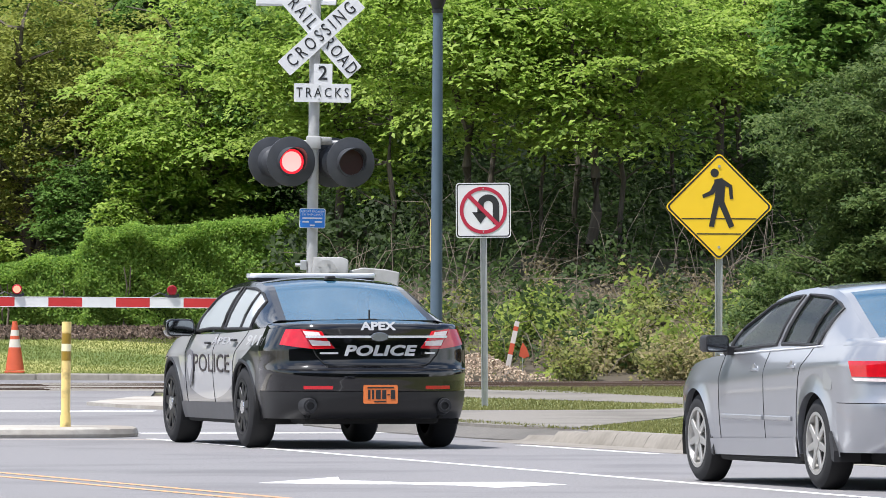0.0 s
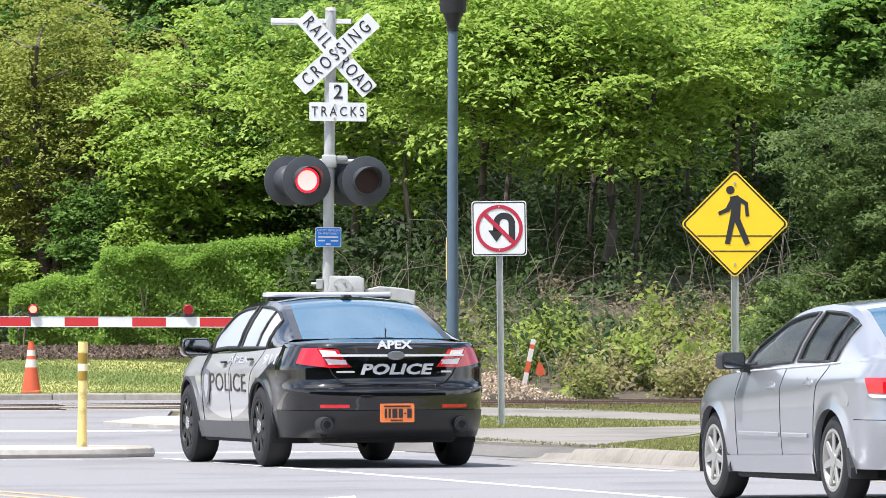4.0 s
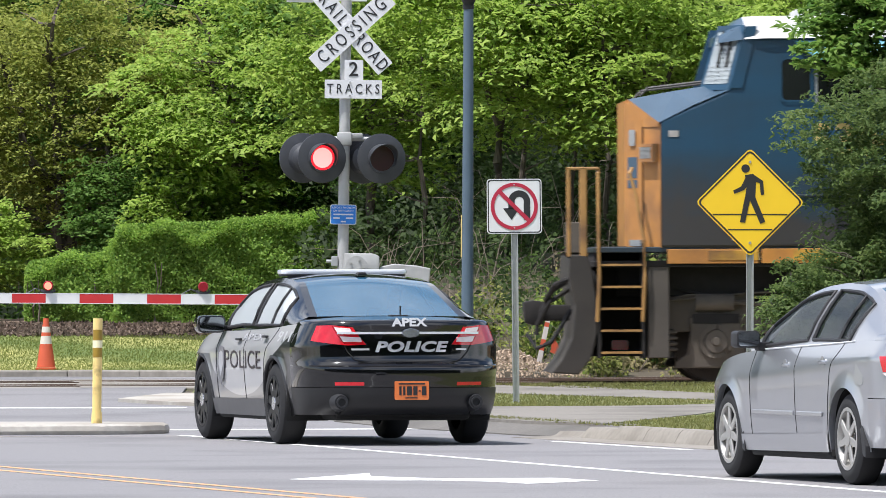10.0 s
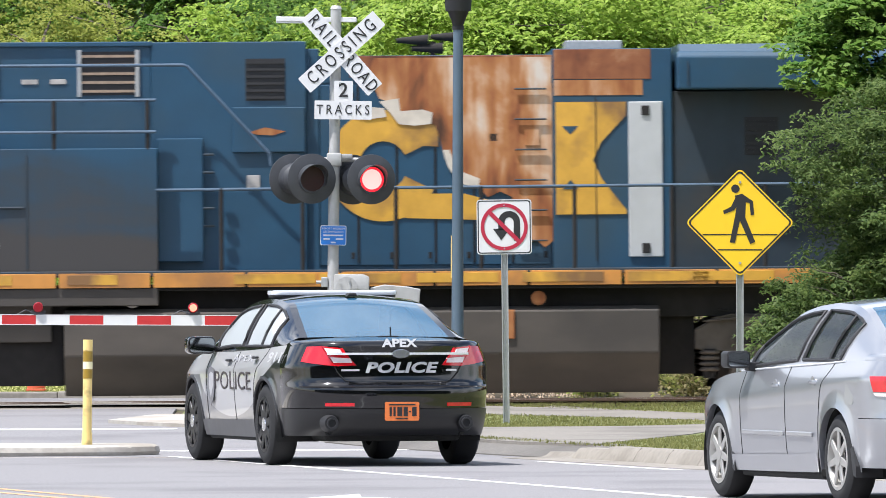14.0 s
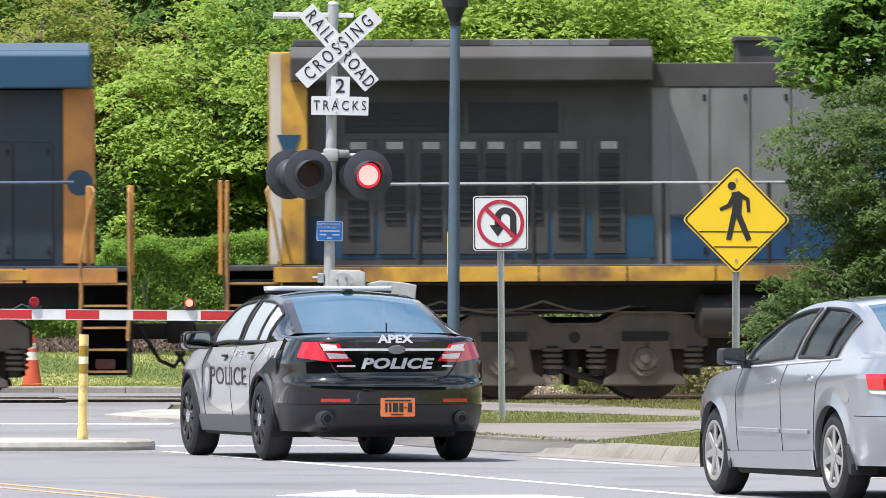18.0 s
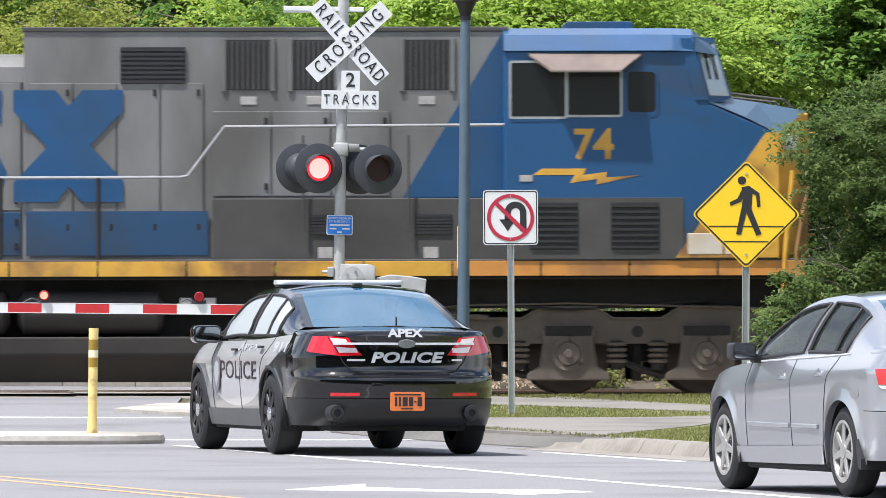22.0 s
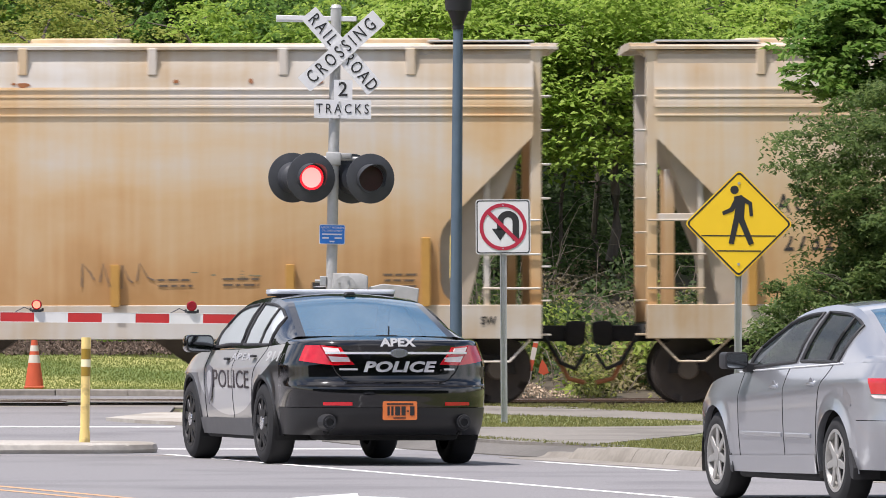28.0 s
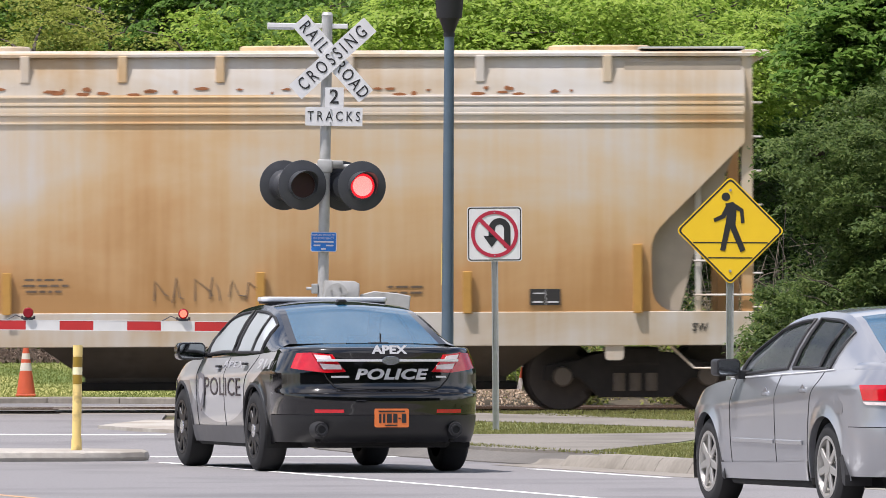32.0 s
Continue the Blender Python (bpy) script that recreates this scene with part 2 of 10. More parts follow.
def slab(bm, pts, axis, a, b, bevel=0.0, mi=0):
    """A flat outline pts drawn in the plane across axis, made thick from a to b along it."""
    def at(p, d):
        return {"x": (d, p[0], p[1]), "y": (p[0], d, p[1]), "z": (p[0], p[1], d)}[axis]
    v0 = [bm.verts.new(at(p, a)) for p in pts]
    v1 = [bm.verts.new(at(p, b)) for p in pts]
    fs = [bm.faces.new(v0), bm.faces.new(v1[::-1])]
    n = len(pts)
    for i in range(n):
        fs.append(bm.faces.new((v0[(i + 1) % n], v0[i], v1[i], v1[(i + 1) % n])))
    bmesh.ops.recalc_face_normals(bm, faces=fs)
    for f in fs:
        f.material_index = mi
    if bevel:
        g = bmesh.ops.bevel(bm, geom=list({e for f in fs for e in f.edges}), offset=bevel, segments=2, profile=0.5, affect="EDGES", clamp_overlap=True)
        for f in g["faces"]:
            f.material_index = mi
    return bm


def disc_pts(cx, cy, r, n=32, a0=0.0, a1=math.tau):
    full = abs(a1 - a0 - math.tau) < 1e-6
    k = n if full else n - 1
    return [(cx + r * math.cos(a0 + (a1 - a0) * i / k), cy + r * math.sin(a0 + (a1 - a0) * i / k)) for i in range(n)]


def ring_slab(bm, cx, cy, r0, r1, axis, a, b, n=32, a0=0.0, a1=math.tau, mi=0):
    """A flat ring, or an arc of one."""
    for i in range(n):
        t0, t1 = a0 + (a1 - a0) * i / n, a0 + (a1 - a0) * (i + 1) / n
        q = [(cx + r0 * math.cos(t0), cy + r0 * math.sin(t0)), (cx + r1 * math.cos(t0), cy + r1 * math.sin(t0)),
             (cx + r1 * math.cos(t1), cy + r1 * math.sin(t1)), (cx + r0 * math.cos(t1), cy + r0 * math.sin(t1))]
        slab(bm, q, axis, a, b, mi=mi)
    bmesh.ops.remove_doubles(bm, verts=bm.verts, dist=0.0002)
    return bm


def rounded(x0, x1, z0, z1, r, n=5):
    out = []
    for cx, cz, a in ((x1 - r, z1 - r, 0), (x0 + r, z1 - r, 90), (x0 + r, z0 + r, 180), (x1 - r, z0 + r, 270)):
        out += [(cx + r * math.cos(radians(a + 90 * i / n)), cz + r * math.sin(radians(a + 90 * i / n))) for i in range(n + 1)]
    return out


def words(name, text, size, material, parent, m, label="", wide=1.0, bold=0.0, thick=0.002, space=1.0, shear=0.0):
    """Lettering in the built-in font as a thin mesh; centred, in its own x-y plane."""
    cu = bpy.data.curves.new(name, "FONT")
    cu.body, cu.size, cu.align_x, cu.align_y = text, size, "CENTER", "CENTER"
    cu.extrude, cu.offset, cu.space_character, cu.shear, cu.resolution_u = thick, bold, space, shear, 3
    tmp = bpy.data.objects.new("lettering", cu)
    me = bpy.data.meshes.new_from_object(tmp)
    bpy.data.objects.remove(tmp)
    me.transform(Matrix.Diagonal((wide, 1, 1, 1)))
    me.materials.clear()
    me.materials.append(material)
    ob = new(name, me)
    ob.parent = parent
    ob.matrix_basis = m
    return tagged(ob, label)


def quads(name, verts, material, parent=None, n=4):
    """A mesh from an array of separate faces with n corners each."""
    me = bpy.data.meshes.new(name)
    k = len(verts) // n
    me.vertices.add(k * n)
    me.vertices.foreach_set("co", np.asarray(verts, dtype=np.float32).ravel())
    me.loops.add(k * n)
    me.loops.foreach_set("vertex_index", np.arange(k * n, dtype=np.int32))
    me.polygons.add(k)
    me.polygons.foreach_set("loop_start", np.arange(0, k * n, n, dtype=np.int32))
    me.update(calc_edges=True)
    me.materials.append(material)
    ob = new(name, me)
    ob.parent = parent
    return ob


# ---- ground ----
def smooth(a, b, v):
    t = min(max((v - a) / (b - a), 0), 1)
    return t * t * (3 - 2 * t)


def height(x, y):
    """The lie of the land: a level road, a rise to the tracks, a lawn slope and a wooded bank behind."""
    z = (0.2 + 0.005 * min(max(x, -20), 20)) * min(max((y - 90) / 20, 0), 1)
    lawn = 0.65 * smooth(121, 146, y)
    bank = 1.7 * smooth(119.5, 134, y)
    k = smooth(-2.5, 1.0, x)
    return z + lawn * (1 - k) + bank * k


def sheet(name, edge_a, edge_b, lift, material, label, across=6, skirt=0.3, category="ground", kind="structure", cut=2.0):
    """A strip of surface between two lines in plan that follows the land, with a skirt at its edges."""
    def fine(line):
        out = []
        for (x0, y0), (x1, y1) in zip(line, line[1:]):
            out += [(x0 + (x1 - x0) * i / 6, y0 + (y1 - y0) * i / 6) for i in range(6)]
        return out + [line[-1]]
    ea, eb = fine(edge_a), fine(edge_b)
    bm = bmesh.new()
    rows = []
    for (ax, ay), (bx, by) in zip(ea, eb):
        row = []
        for i in range(across + 1):
            x, y = ax + (bx - ax) * i / across, ay + (by - ay) * i / across
            row.append(bm.verts.new((x, y, height(x, y) + (lift(y, i / across) if callable(lift) else lift))))
        rows.append(row)
    for r0, r1 in zip(rows, rows[1:]):
        for i in range(across):
            bm.faces.new((r0[i], r0[i + 1], r1[i + 1], r1[i]))
    bmesh.ops.recalc_face_normals(bm, faces=bm.faces)
    if bm.faces and sum(f.normal.z for f in bm.faces) < 0:
        bmesh.ops.reverse_faces(bm, faces=bm.faces)
    if skirt:
        es = [e for e in bm.edges if e.is_boundary]
        g = bmesh.ops.extrude_edge_only(bm, edges=es)
        for v in g["geom"]:
            if isinstance(v, bmesh.types.BMVert):
                v.co.z -= skirt
    ob = part(name, bm, material)
    return tagged(ob, label, category, "", kind)


bm = bmesh.new()
xs = [-3000, -400, -120, -60, -40] + [x * 1.0 for x in range(-30, 31)] + [40, 60, 120, 400, 3000]
ys = [-2000, -200, 0, 40, 60, 80, 90, 95, 100, 105, 109.5, 110.4, 110.8, 112, 114, 116, 118, 119.2, 119.6] + [120 + i for i in range(0, 31)] + [155, 165, 180, 220, 400, 3500]
grid = [[bm.verts.new((x, y, height(x, y) - 0.03 - (0.15 if 110.5 < y < 119.4 else 0.0))) for x in xs] for y in ys]
for j in range(len(ys) - 1):
    for i in range(len(xs) - 1):
        bm.faces.new((grid[j][i], grid[j][i + 1], grid[j + 1][i + 1], grid[j + 1][i]))
ground = tagged(part("ground", bm, DIRT, smooth=True), "brown woodland soil with leaf litter under the trees", "ground", "", "structure")


def shelf(extra):
    """The verge stands a kerb's height over the road and runs out level with the tracks."""
    return lambda y, across: 0.12 * (1 - smooth(92, 100, y)) + extra - 0.11 * smooth(109.2, 110.4, y)


def kerb_x(y):
    if y < 88:
        return 2.48 - 0.262 * (y - 78.3)
    return float(np.interp(y, [88, 99, 104.5, 123], [-0.06, -2.75, -3.15, -3.4]))


road = sheet("road", [(-60, -20), (-60, 60), (-60, 88), (-60, 99), (-60, 104.5), (-60, 109.4), (-60, 109.6), (-60, 119.6), (-60, 119.8), (-60, 122.5)], [(kerb_x(-20), -20), (kerb_x(60), 60), (kerb_x(88), 88), (kerb_x(99), 99), (kerb_x(104.5), 104.5), (kerb_x(109.4), 109.4), (kerb_x(109.6), 109.6), (kerb_x(119.6), 119.6), (kerb_x(119.8), 119.8), (kerb_x(122.5), 122.5)], lambda y, across: -0.03 if 109.5 < y < 119.7 else 0.0, ASPHALT,
             "pale worn grey asphalt road towards a level crossing", across=30, category="road")
# verge on the kerb side
verge = sheet("grass_verge", [(kerb_x(20) + 0.15, 20), (kerb_x(60) + 0.15, 60), (kerb_x(82) + 0.15, 82), (1.62, 84.1), (1.0, 85.8), (0.35, 88.6), (-0.6, 92.2), (kerb_x(99) + 0.15, 99), (kerb_x(104.5) + 0.1, 104.5), (kerb_x(110.6) + 0.15, 110.6)],
              [(60, 20), (60, 60), (60, 82), (60, 84.1), (60, 85.8), (60, 88.6), (60, 92.2), (60, 99), (60, 104.5), (60, 110.6)], shelf(0.0), GRASS_GROUND, "mown grass verge with dry patches beside the kerb", across=24, category="grass")
walk_a = sheet("pavement", [(0.05, 88.4), (0.75, 85.6), (1.42, 84.0), (2.25, 89.0), (3.0, 93.0), (6.5, 106)], [(-0.9, 92), (0.39, 95.2), (0.99, 95.8), (1.92, 97.4), (2.95, 99.4), (5.5, 108)], shelf(0.008), CONCRETE,
               "pale concrete footpath with a kerb ramp", across=5, category="pavement")
walk_b = sheet("pavement", [(-2.6, 104.6), (0.43, 105.0), (1.4, 103.6), (2.34, 102.2), (3.19, 100.9), (5.4, 97)], [(-2.6, 109.0), (0.45, 109.2), (1.2, 109.6), (2.11, 106.8), (3.28, 103.9), (5.8, 99.5)], shelf(0.009), CONCRETE,
               "pale concrete footpath crossing the verge towards the tracks", across=5, category="pavement")
# colour darkened to offset the sun that this slope catches
ramp = sheet("kerb_ramp", [(1.42, 82.4), (1.1, 83.4), (0.55, 85.3), (-0.3, 88.6), (-1.2, 92.2)], [(1.75, 83.2), (1.5, 84.2), (0.82, 85.75), (0.12, 88.5), (-0.8, 92.1)], lambda y, across: 0.012 + 0.118 * across, mat("dark_ramp_concrete", (0.135, 0.126, 0.114), 0.9, vary=0.2, grain=14, bump=0.2, stain=(0.105, 0.098, 0.088), stain_scale=0.8),
             "dark concrete ramp from the footpath to the road", across=4, category="pavement")
# kerb: single stones laid end to end, dropping to the ramp
kerb = thing("kerb", "weathered pale concrete kerb with gutter", "kerb", kind="structure")
for i in range(26):
    y0 = 58 + i * 1.0
    if y0 > 83.6:
        break
    y1 = y0 + 0.985
    bm = bmesh.new()
    top0 = 0.135 if y0 < 81.5 else 0.135 - 0.05 * (y0 - 81.5)
    pts = []
    for y in (y0, y1):
        x = kerb_x(y) - 0.02
        pts.append([(x - 0.42, 0.004), (x - 0.05, 0.012), (x, top0 - 0.03), (x + 0.035, top0), (x + 0.19, top0 + 0.002), (x + 0.19, -0.1), (x - 0.42, -0.1)])
    rows = [[bm.verts.new((p[0], y, p[1])) for p in row] for y, row in zip((y0, y1), pts)]
    n = len(rows[0])
    for k in range(n):
        bm.faces.new((rows[0][k], rows[0][(k + 1) % n], rows[1][(k + 1) % n], rows[1][k]))
    bm.faces.new(rows[0][::-1])
    bm.faces.new(rows[1])
    bmesh.ops.recalc_face_normals(bm, faces=bm.faces)
    part("kerb_stone", bm, KERB_STONE, kerb, smooth=True)
apron = sheet("concrete_apron", [(-3.75, 101.5), (-3.3, 100.2), (-2.4, 98.4)], [(-3.3, 104.4), (-2.2, 104.4), (-1.6, 104.0)], 0.04, ISLAND, "pale concrete kerb corner before the crossing", across=4, category="pavement")
# median nose
bm = bmesh.new()
nose = [(-14, 85.0), (-4.2, 85.35), (-3.3, 85.6), (-2.95, 85.8), (-2.72, 86.2), (-2.70, 86.7), (-2.9, 87.1), (-3.3, 87.35), (-14, 87.4)]
slab(bm, nose, "z", -0.03, 0.10, bevel=0.085)
island = tagged(part("median_island", bm, ISLAND, smooth=True), "raised pale concrete traffic island with a rounded nose", "island", "", "structure")


def stripe(name, label, a, b, wide, material, lift=0.0025):
    dx, dy = b[0] - a[0], b[1] - a[1]
    d = math.hypot(dx, dy)
    nx, ny = -dy / d * wide / 2, dx / d * wide / 2
    n = 4
    e0 = [(a[0] + dx * i / n + nx, a[1] + dy * i / n + ny) for i in range(n + 1)]
    e1 = [(a[0] + dx * i / n - nx, a[1] + dy * i / n - ny) for i in range(n + 1)]
    return sheet(name, e0, e1, lift, material, label, across=1, skirt=0.0, category="road marking")


stripe("lane_line", "solid white painted lane line on asphalt", (-2.55, 85.2), (6.2, 48), 0.11, PAINT_WHITE)
stripe("centre_line", "solid yellow painted centre line", (-4.3, 73.4), (7.2, 32), 0.095, PAINT_YELLOW)
stripe("centre_line", "solid yellow painted centre line", (-4.62, 73.4), (6.88, 32), 0.095, PAINT_YELLOW)
stripe("stop_line", "broad white painted stop line before the crossing", (-2.75, 88.4), (-0.2, 88.9), 0.55, PAINT_WHITE)
stripe("stop_line", "white painted stop line across the far lanes", (-14, 99.3), (-2.9, 98.5), 0.5, PAINT_WHITE)
stripe("island_edge_line", "worn pale edge line before the traffic island", (-14, 83.9), (-2.5, 84.75), 0.14, mat("worn_line", (0.50, 0.42, 0.34), 0.85, vary=0.2, stain=(0.28, 0.27, 0.26), stain_scale=1.5))
stripe("kerb_line", "worn white edge line along the gutter", (2.02, 77.6), (0.9, 81.9), 0.12, PAINT_WHITE)
stripe("edge_line", "short white painted line beyond the silver car", (3.3, 62.9), (4.0, 62.6), 0.12, PAINT_WHITE)
bm = bmesh.new()
slab(bm, [(-1.18, 65.9), (-0.62, 68.0), (-0.60, 66.9), (-0.1, 66.15), (0.75, 66.3), (1.06, 65.4), (0.55, 64.4), (0.3, 65.1), (-0.1, 65.5), (-0.6, 65.6)], "z", 0.0005, 0.0025)
tagged(part("turn_arrow", bm, PAINT_WHITE), "white painted lane arrow on the asphalt", "road marking", "", "structure")

# ---- tracks ----
GRADE = 0.005  # the line climbs gently to one side
SKEW = 0.028  # and runs a little away from the viewer on that side


def rail_z(x):
    return 0.2 + GRADE * x


for centre, name in ((112.75, "near"), (117.05, "far")):
    bed = sheet("ballast_bed", [(-90, centre - 2.1), (-6, centre - 2.1), (30, centre - 2.1), (90, centre - 2.1)], [(-90, centre + 2.1), (-6, centre + 2.1), (30, centre + 2.1), (90, centre + 2.1)], -0.145, BALLAST,
                "grey-brown crushed stone ballast bed of the railway", across=6, category="ballast")
    track = thing("railway_track", "pair of rusty steel rails on dark timber ties", "railway track", group="tracks", kind="structure")
    for side in (-0.7525, 0.7525):
        bm = bmesh.new()
        y = centre + side
        prof = [(-0.07, -0.16), (0.07, -0.16), (0.07, -0.145), (0.01, -0.13), (0.01, -0.04), (0.036, -0.03), (0.036, -0.004), (0.03, 0.0), (-0.03, 0.0), (-0.036, -0.004), (-0.036, -0.03), (-0.01, -0.04), (-0.01, -0.13), (-0.07, -0.145)]
        rows = [[bm.verts.new((x, y + SKEW * x + a, rail_z(x) + b)) for a, b in prof] for x in (-90, -5.6, 90)]
        for r0, r1 in zip(rows, rows[1:]):
            for k in range(len(prof)):
                f = bm.faces.new((r0[k], r0[(k + 1) % len(prof)], r1[(k + 1) % len(prof)], r1[k]))
                f.material_index = 1 if k == 7 else 0
        bmesh.ops.recalc_face_normals(bm, faces=bm.faces)
        part("rail", bm, [RAIL_STEEL, RAIL_TOP], track)
    bm = bmesh.new()
    box(bm, -0.11, 0.11, -1.3, 1.3, -0.17, 0.0, 0.01)
    first = part("tie", bm, TIE_WOOD, track)
    first.location = (-2.0, centre + SKEW * -2.0, rail_z(-2) - 0.165)
    for k in range(1, 60):
        x = -2.0 + k * 0.52
        ob = new("tie", first.data)
        ob.parent, ob.location = track, (x, centre + SKEW * x + random.uniform(-0.04, 0.04), rail_z(x) - 0.165)
# crossing panels between and beside the rails
deck = thing("crossing_deck", "pale worn concrete panels of the level crossing", "crossing", kind="structure")
for y0, y1 in ((109.6, 111.9), (112.1, 113.4), (113.6, 116.2), (116.4, 117.7), (117.9, 119.6)):
    for k in range(6):
        x0 = -14.6 + k * 2.0 - (y0 - 110) * 0.05
        bm = bmesh.new()
        shift = SKEW * (x0 + 1)
        box(bm, x0, x0 + 1.97, y0 + shift, y1 + shift, 0.0, rail_z(x0) - 0.006, 0.012)
        part("panel", bm, KERB_STONE, deck)
# far side: kerb and lawn
far_kerb = thing("far_kerb", "pale concrete kerb round the lawn corner", "kerb", kind="structure")
line = [(-16, 122.2), (-12, 122.3), (-9, 122.4), (-6.8, 122.4), (-5.2, 122.2), (-4.2, 121.6), (-3.4, 120.9), (-2.6, 120.5)]
for a, b in zip(line, line[1:]):
    bm = bmesh.new()
    d = Vector((b[0] - a[0], b[1] - a[1], 0))
    n = Vector((-d.y, d.x, 0)).normalized() * 0.3
    slab(bm, [(a[0], a[1]), (b[0], b[1]), (b[0] + n.x, b[1] + n.y), (a[0] + n.x, a[1] + n.y)], "z", 0.0, height(a[0], a[1]) + 0.09, bevel=0.02)
    part("kerb_stone", bm, KERB_STONE, far_kerb)
# pale patches on darker green paint sun streaks between tree shadows
LAWN = mat("lawn", (0.115, 0.16, 0.035), 0.95, vary=0.14, grain=5, bump=0.3, stain=(0.37, 0.36, 0.12), stain_scale=0.6, stain_at=0.5, stretch=(0.7, 0.4, 1))
lawn = sheet("lawn", [(-30, 122.5), (-12, 122.6), (-7, 122.7), (-4.4, 122.1), (-2.9, 121.0), (-1.5, 120.8)], [(-30, 139), (-12, 139), (-7, 138.0), (-4.4, 136), (-2.9, 134), (-1.5, 130)], 0.02, LAWN, "mown lawn with painted sun streaks sloping up behind the tracks", across=10, category="lawn")
mulch = sheet("mulch_bed", [(-30, 136.5), (-12, 136), (-8, 136.5), (-6.5, 137.6), (-5, 137.2), (-3.5, 139)], [(-30, 152), (-12, 152), (-8, 151), (-6.5, 151), (-5, 149), (-3, 147)], 0.035, MULCH, "brown bark mulch bed under the hedge", across=6, category="mulch")


# ---- crossing signal ----
def signal():
    x, y, z0 = -1.335, 109.1, 0.2
    lean = pose(x, y, z0, 0, 0.8, 0)
    mast = thing("crossing_signal", "silver railroad crossing signal mast with crossbuck and flashing lamps", "railway signal", lean)
    bm = bmesh.new()
    cyl(bm, (0, 0, 0), (0, 0, 4.80), 0.066, 0.066, 20)
    cyl(bm, (0, 0, 4.80), (0, 0, 4.84), 0.072, 0.05, 20)
    part("mast", bm, SILVER_PAINT, mast, smooth=True)
    bm = bmesh.new()
    box(bm, -0.2, 0.2, -0.2, 0.2, -0.03, 0.06, 0.02)
    cyl(bm, (0, 0, 0.06), (0, 0, 0.3), 0.12, 0.085, 16)
    part("base", bm, SILVER_PAINT, mast, smooth=True)
    # crossbuck
    for ang, text, name in ((43, ("CROSSING",), "crossbuck_blade"), (-48, ("RAIL", "ROAD"), "crossbuck_blade")):
        bm = bmesh.new()
        slab(bm, rounded(-0.61, 0.61, -0.114, 0.114, 0.012, 2), "y", -0.006, 0.006)
        blade = part(name, bm, SIGN_WHITE, mast, "white crossbuck blade with black letters")
        blade.matrix_basis = pose(0.075, -0.10 if ang > 0 else -0.085, 4.28) @ pose(0, 0, 0, 0, -ang, 0)
        if len(text) == 1:
            words("lettering", text[0], 0.225, SIGN_BLACK, blade, pose(0, -0.009, 0, 90), wide=0.70, bold=0.0005, space=1.52)
        else:
            words("lettering", text[0], 0.215, SIGN_BLACK, blade, pose(-0.345, -0.009, 0, 90), wide=0.72, bold=0.0005, space=1.45)
            words("lettering", text[1], 0.215, SIGN_BLACK, blade, pose(0.345, -0.009, 0, 90), wide=0.74, bold=0.0005, space=1.28)
    # the blades of the far side, seen from behind
    bm = bmesh.new()
    box(bm, -0.72, 0.25, -0.03, 0.03, 4.64, 4.70, 0.008)
    box(bm, -0.72, -0.40, -0.02, 0.02, 4.62, 4.69, 0.004)
    part("cross_arm", bm, SIGN_WHITE, mast, "pale arm seen edge-on")
    bm = bmesh.new()
    slab(bm, rounded(-0.11, 0.115, 3.69, 3.93, 0.01, 2), "y", -0.106, -0.094)
    number = part("track_count_plate", bm, SIGN_WHITE, mast)
    number.location.x = 0.10
    words("lettering", "2", 0.24, SIGN_BLACK, number, pose(0, -0.109, 3.81, 90), bold=0.003)
    bm = bmesh.new()
    slab(bm, rounded(-0.345, 0.345, 3.465, 3.69, 0.01, 2), "y", -0.108, -0.096)
    plate = part("tracks_plate", bm, SIGN_WHITE, mast)
    plate.location.x = 0.10
    words("lettering", "TRACKS", 0.165, SIGN_BLACK, plate, pose(0, -0.111, 3.577, 90), wide=0.80, space=1.46, bold=0.0)
    for z in (3.50, 3.66, 3.9, 4.35):
        bm = bmesh.new()
        cyl(bm, (0.06, -0.125, z), (0.06, -0.05, z), 0.012, 0.012, 8)
        part("bolt", bm, GALV, mast)
    # lamp units: two facing the road, two facing away
    bm = bmesh.new()
    cyl(bm, (-0.36, -0.02, 2.98), (0.45, -0.02, 2.98), 0.028, 0.028, 12)
    box(bm, -0.09, 0.09, -0.09, 0.09, 2.90, 3.06, 0.02)
    box(bm, 0.02, 0.22, -0.06, 0.06, 2.98, 3.05, 0.015)
    for xx in (-0.27, 0.45):
        cyl(bm, (xx, -0.02, 2.98), (xx, -0.02, 2.80), 0.025, 0.025, 10)
    part("lamp_bracket", bm, SILVER_PAINT, mast, smooth=True)
    glows = []
    for cx, turn in ((-0.265, 17), (0.452, 17)):
        unit = new("flashing_lamp")
        unit.parent = mast
        unit.matrix_basis = pose(cx, -0.16, 2.745, 0, 0, turn)
        tagged(unit, "round black backplate with hooded red lamp")
        bm = bmesh.new()
        slab(bm, disc_pts(0, 0, 0.302, 40), "y", 0.0, 0.018, bevel=0.004)
        part("backplate", bm, SIGNAL_BLACK, unit, smooth=True)
        bm = bmesh.new()
        cyl(bm, (0, 0.018, 0), (0, 0.17, 0), 0.17, 0.14, 24)
        part("housing", bm, SIGNAL_BLACK, unit, smooth=True)
        bm = bmesh.new()
        n = 26
        for i in range(n):
            a0, a1 = radians(-30 + 240 * i / n), radians(-30 + 240 * (i + 1) / n)
            def dep(a):
                return 0.09 + 0.17 * max(0.0, math.sin(a))
            q = []
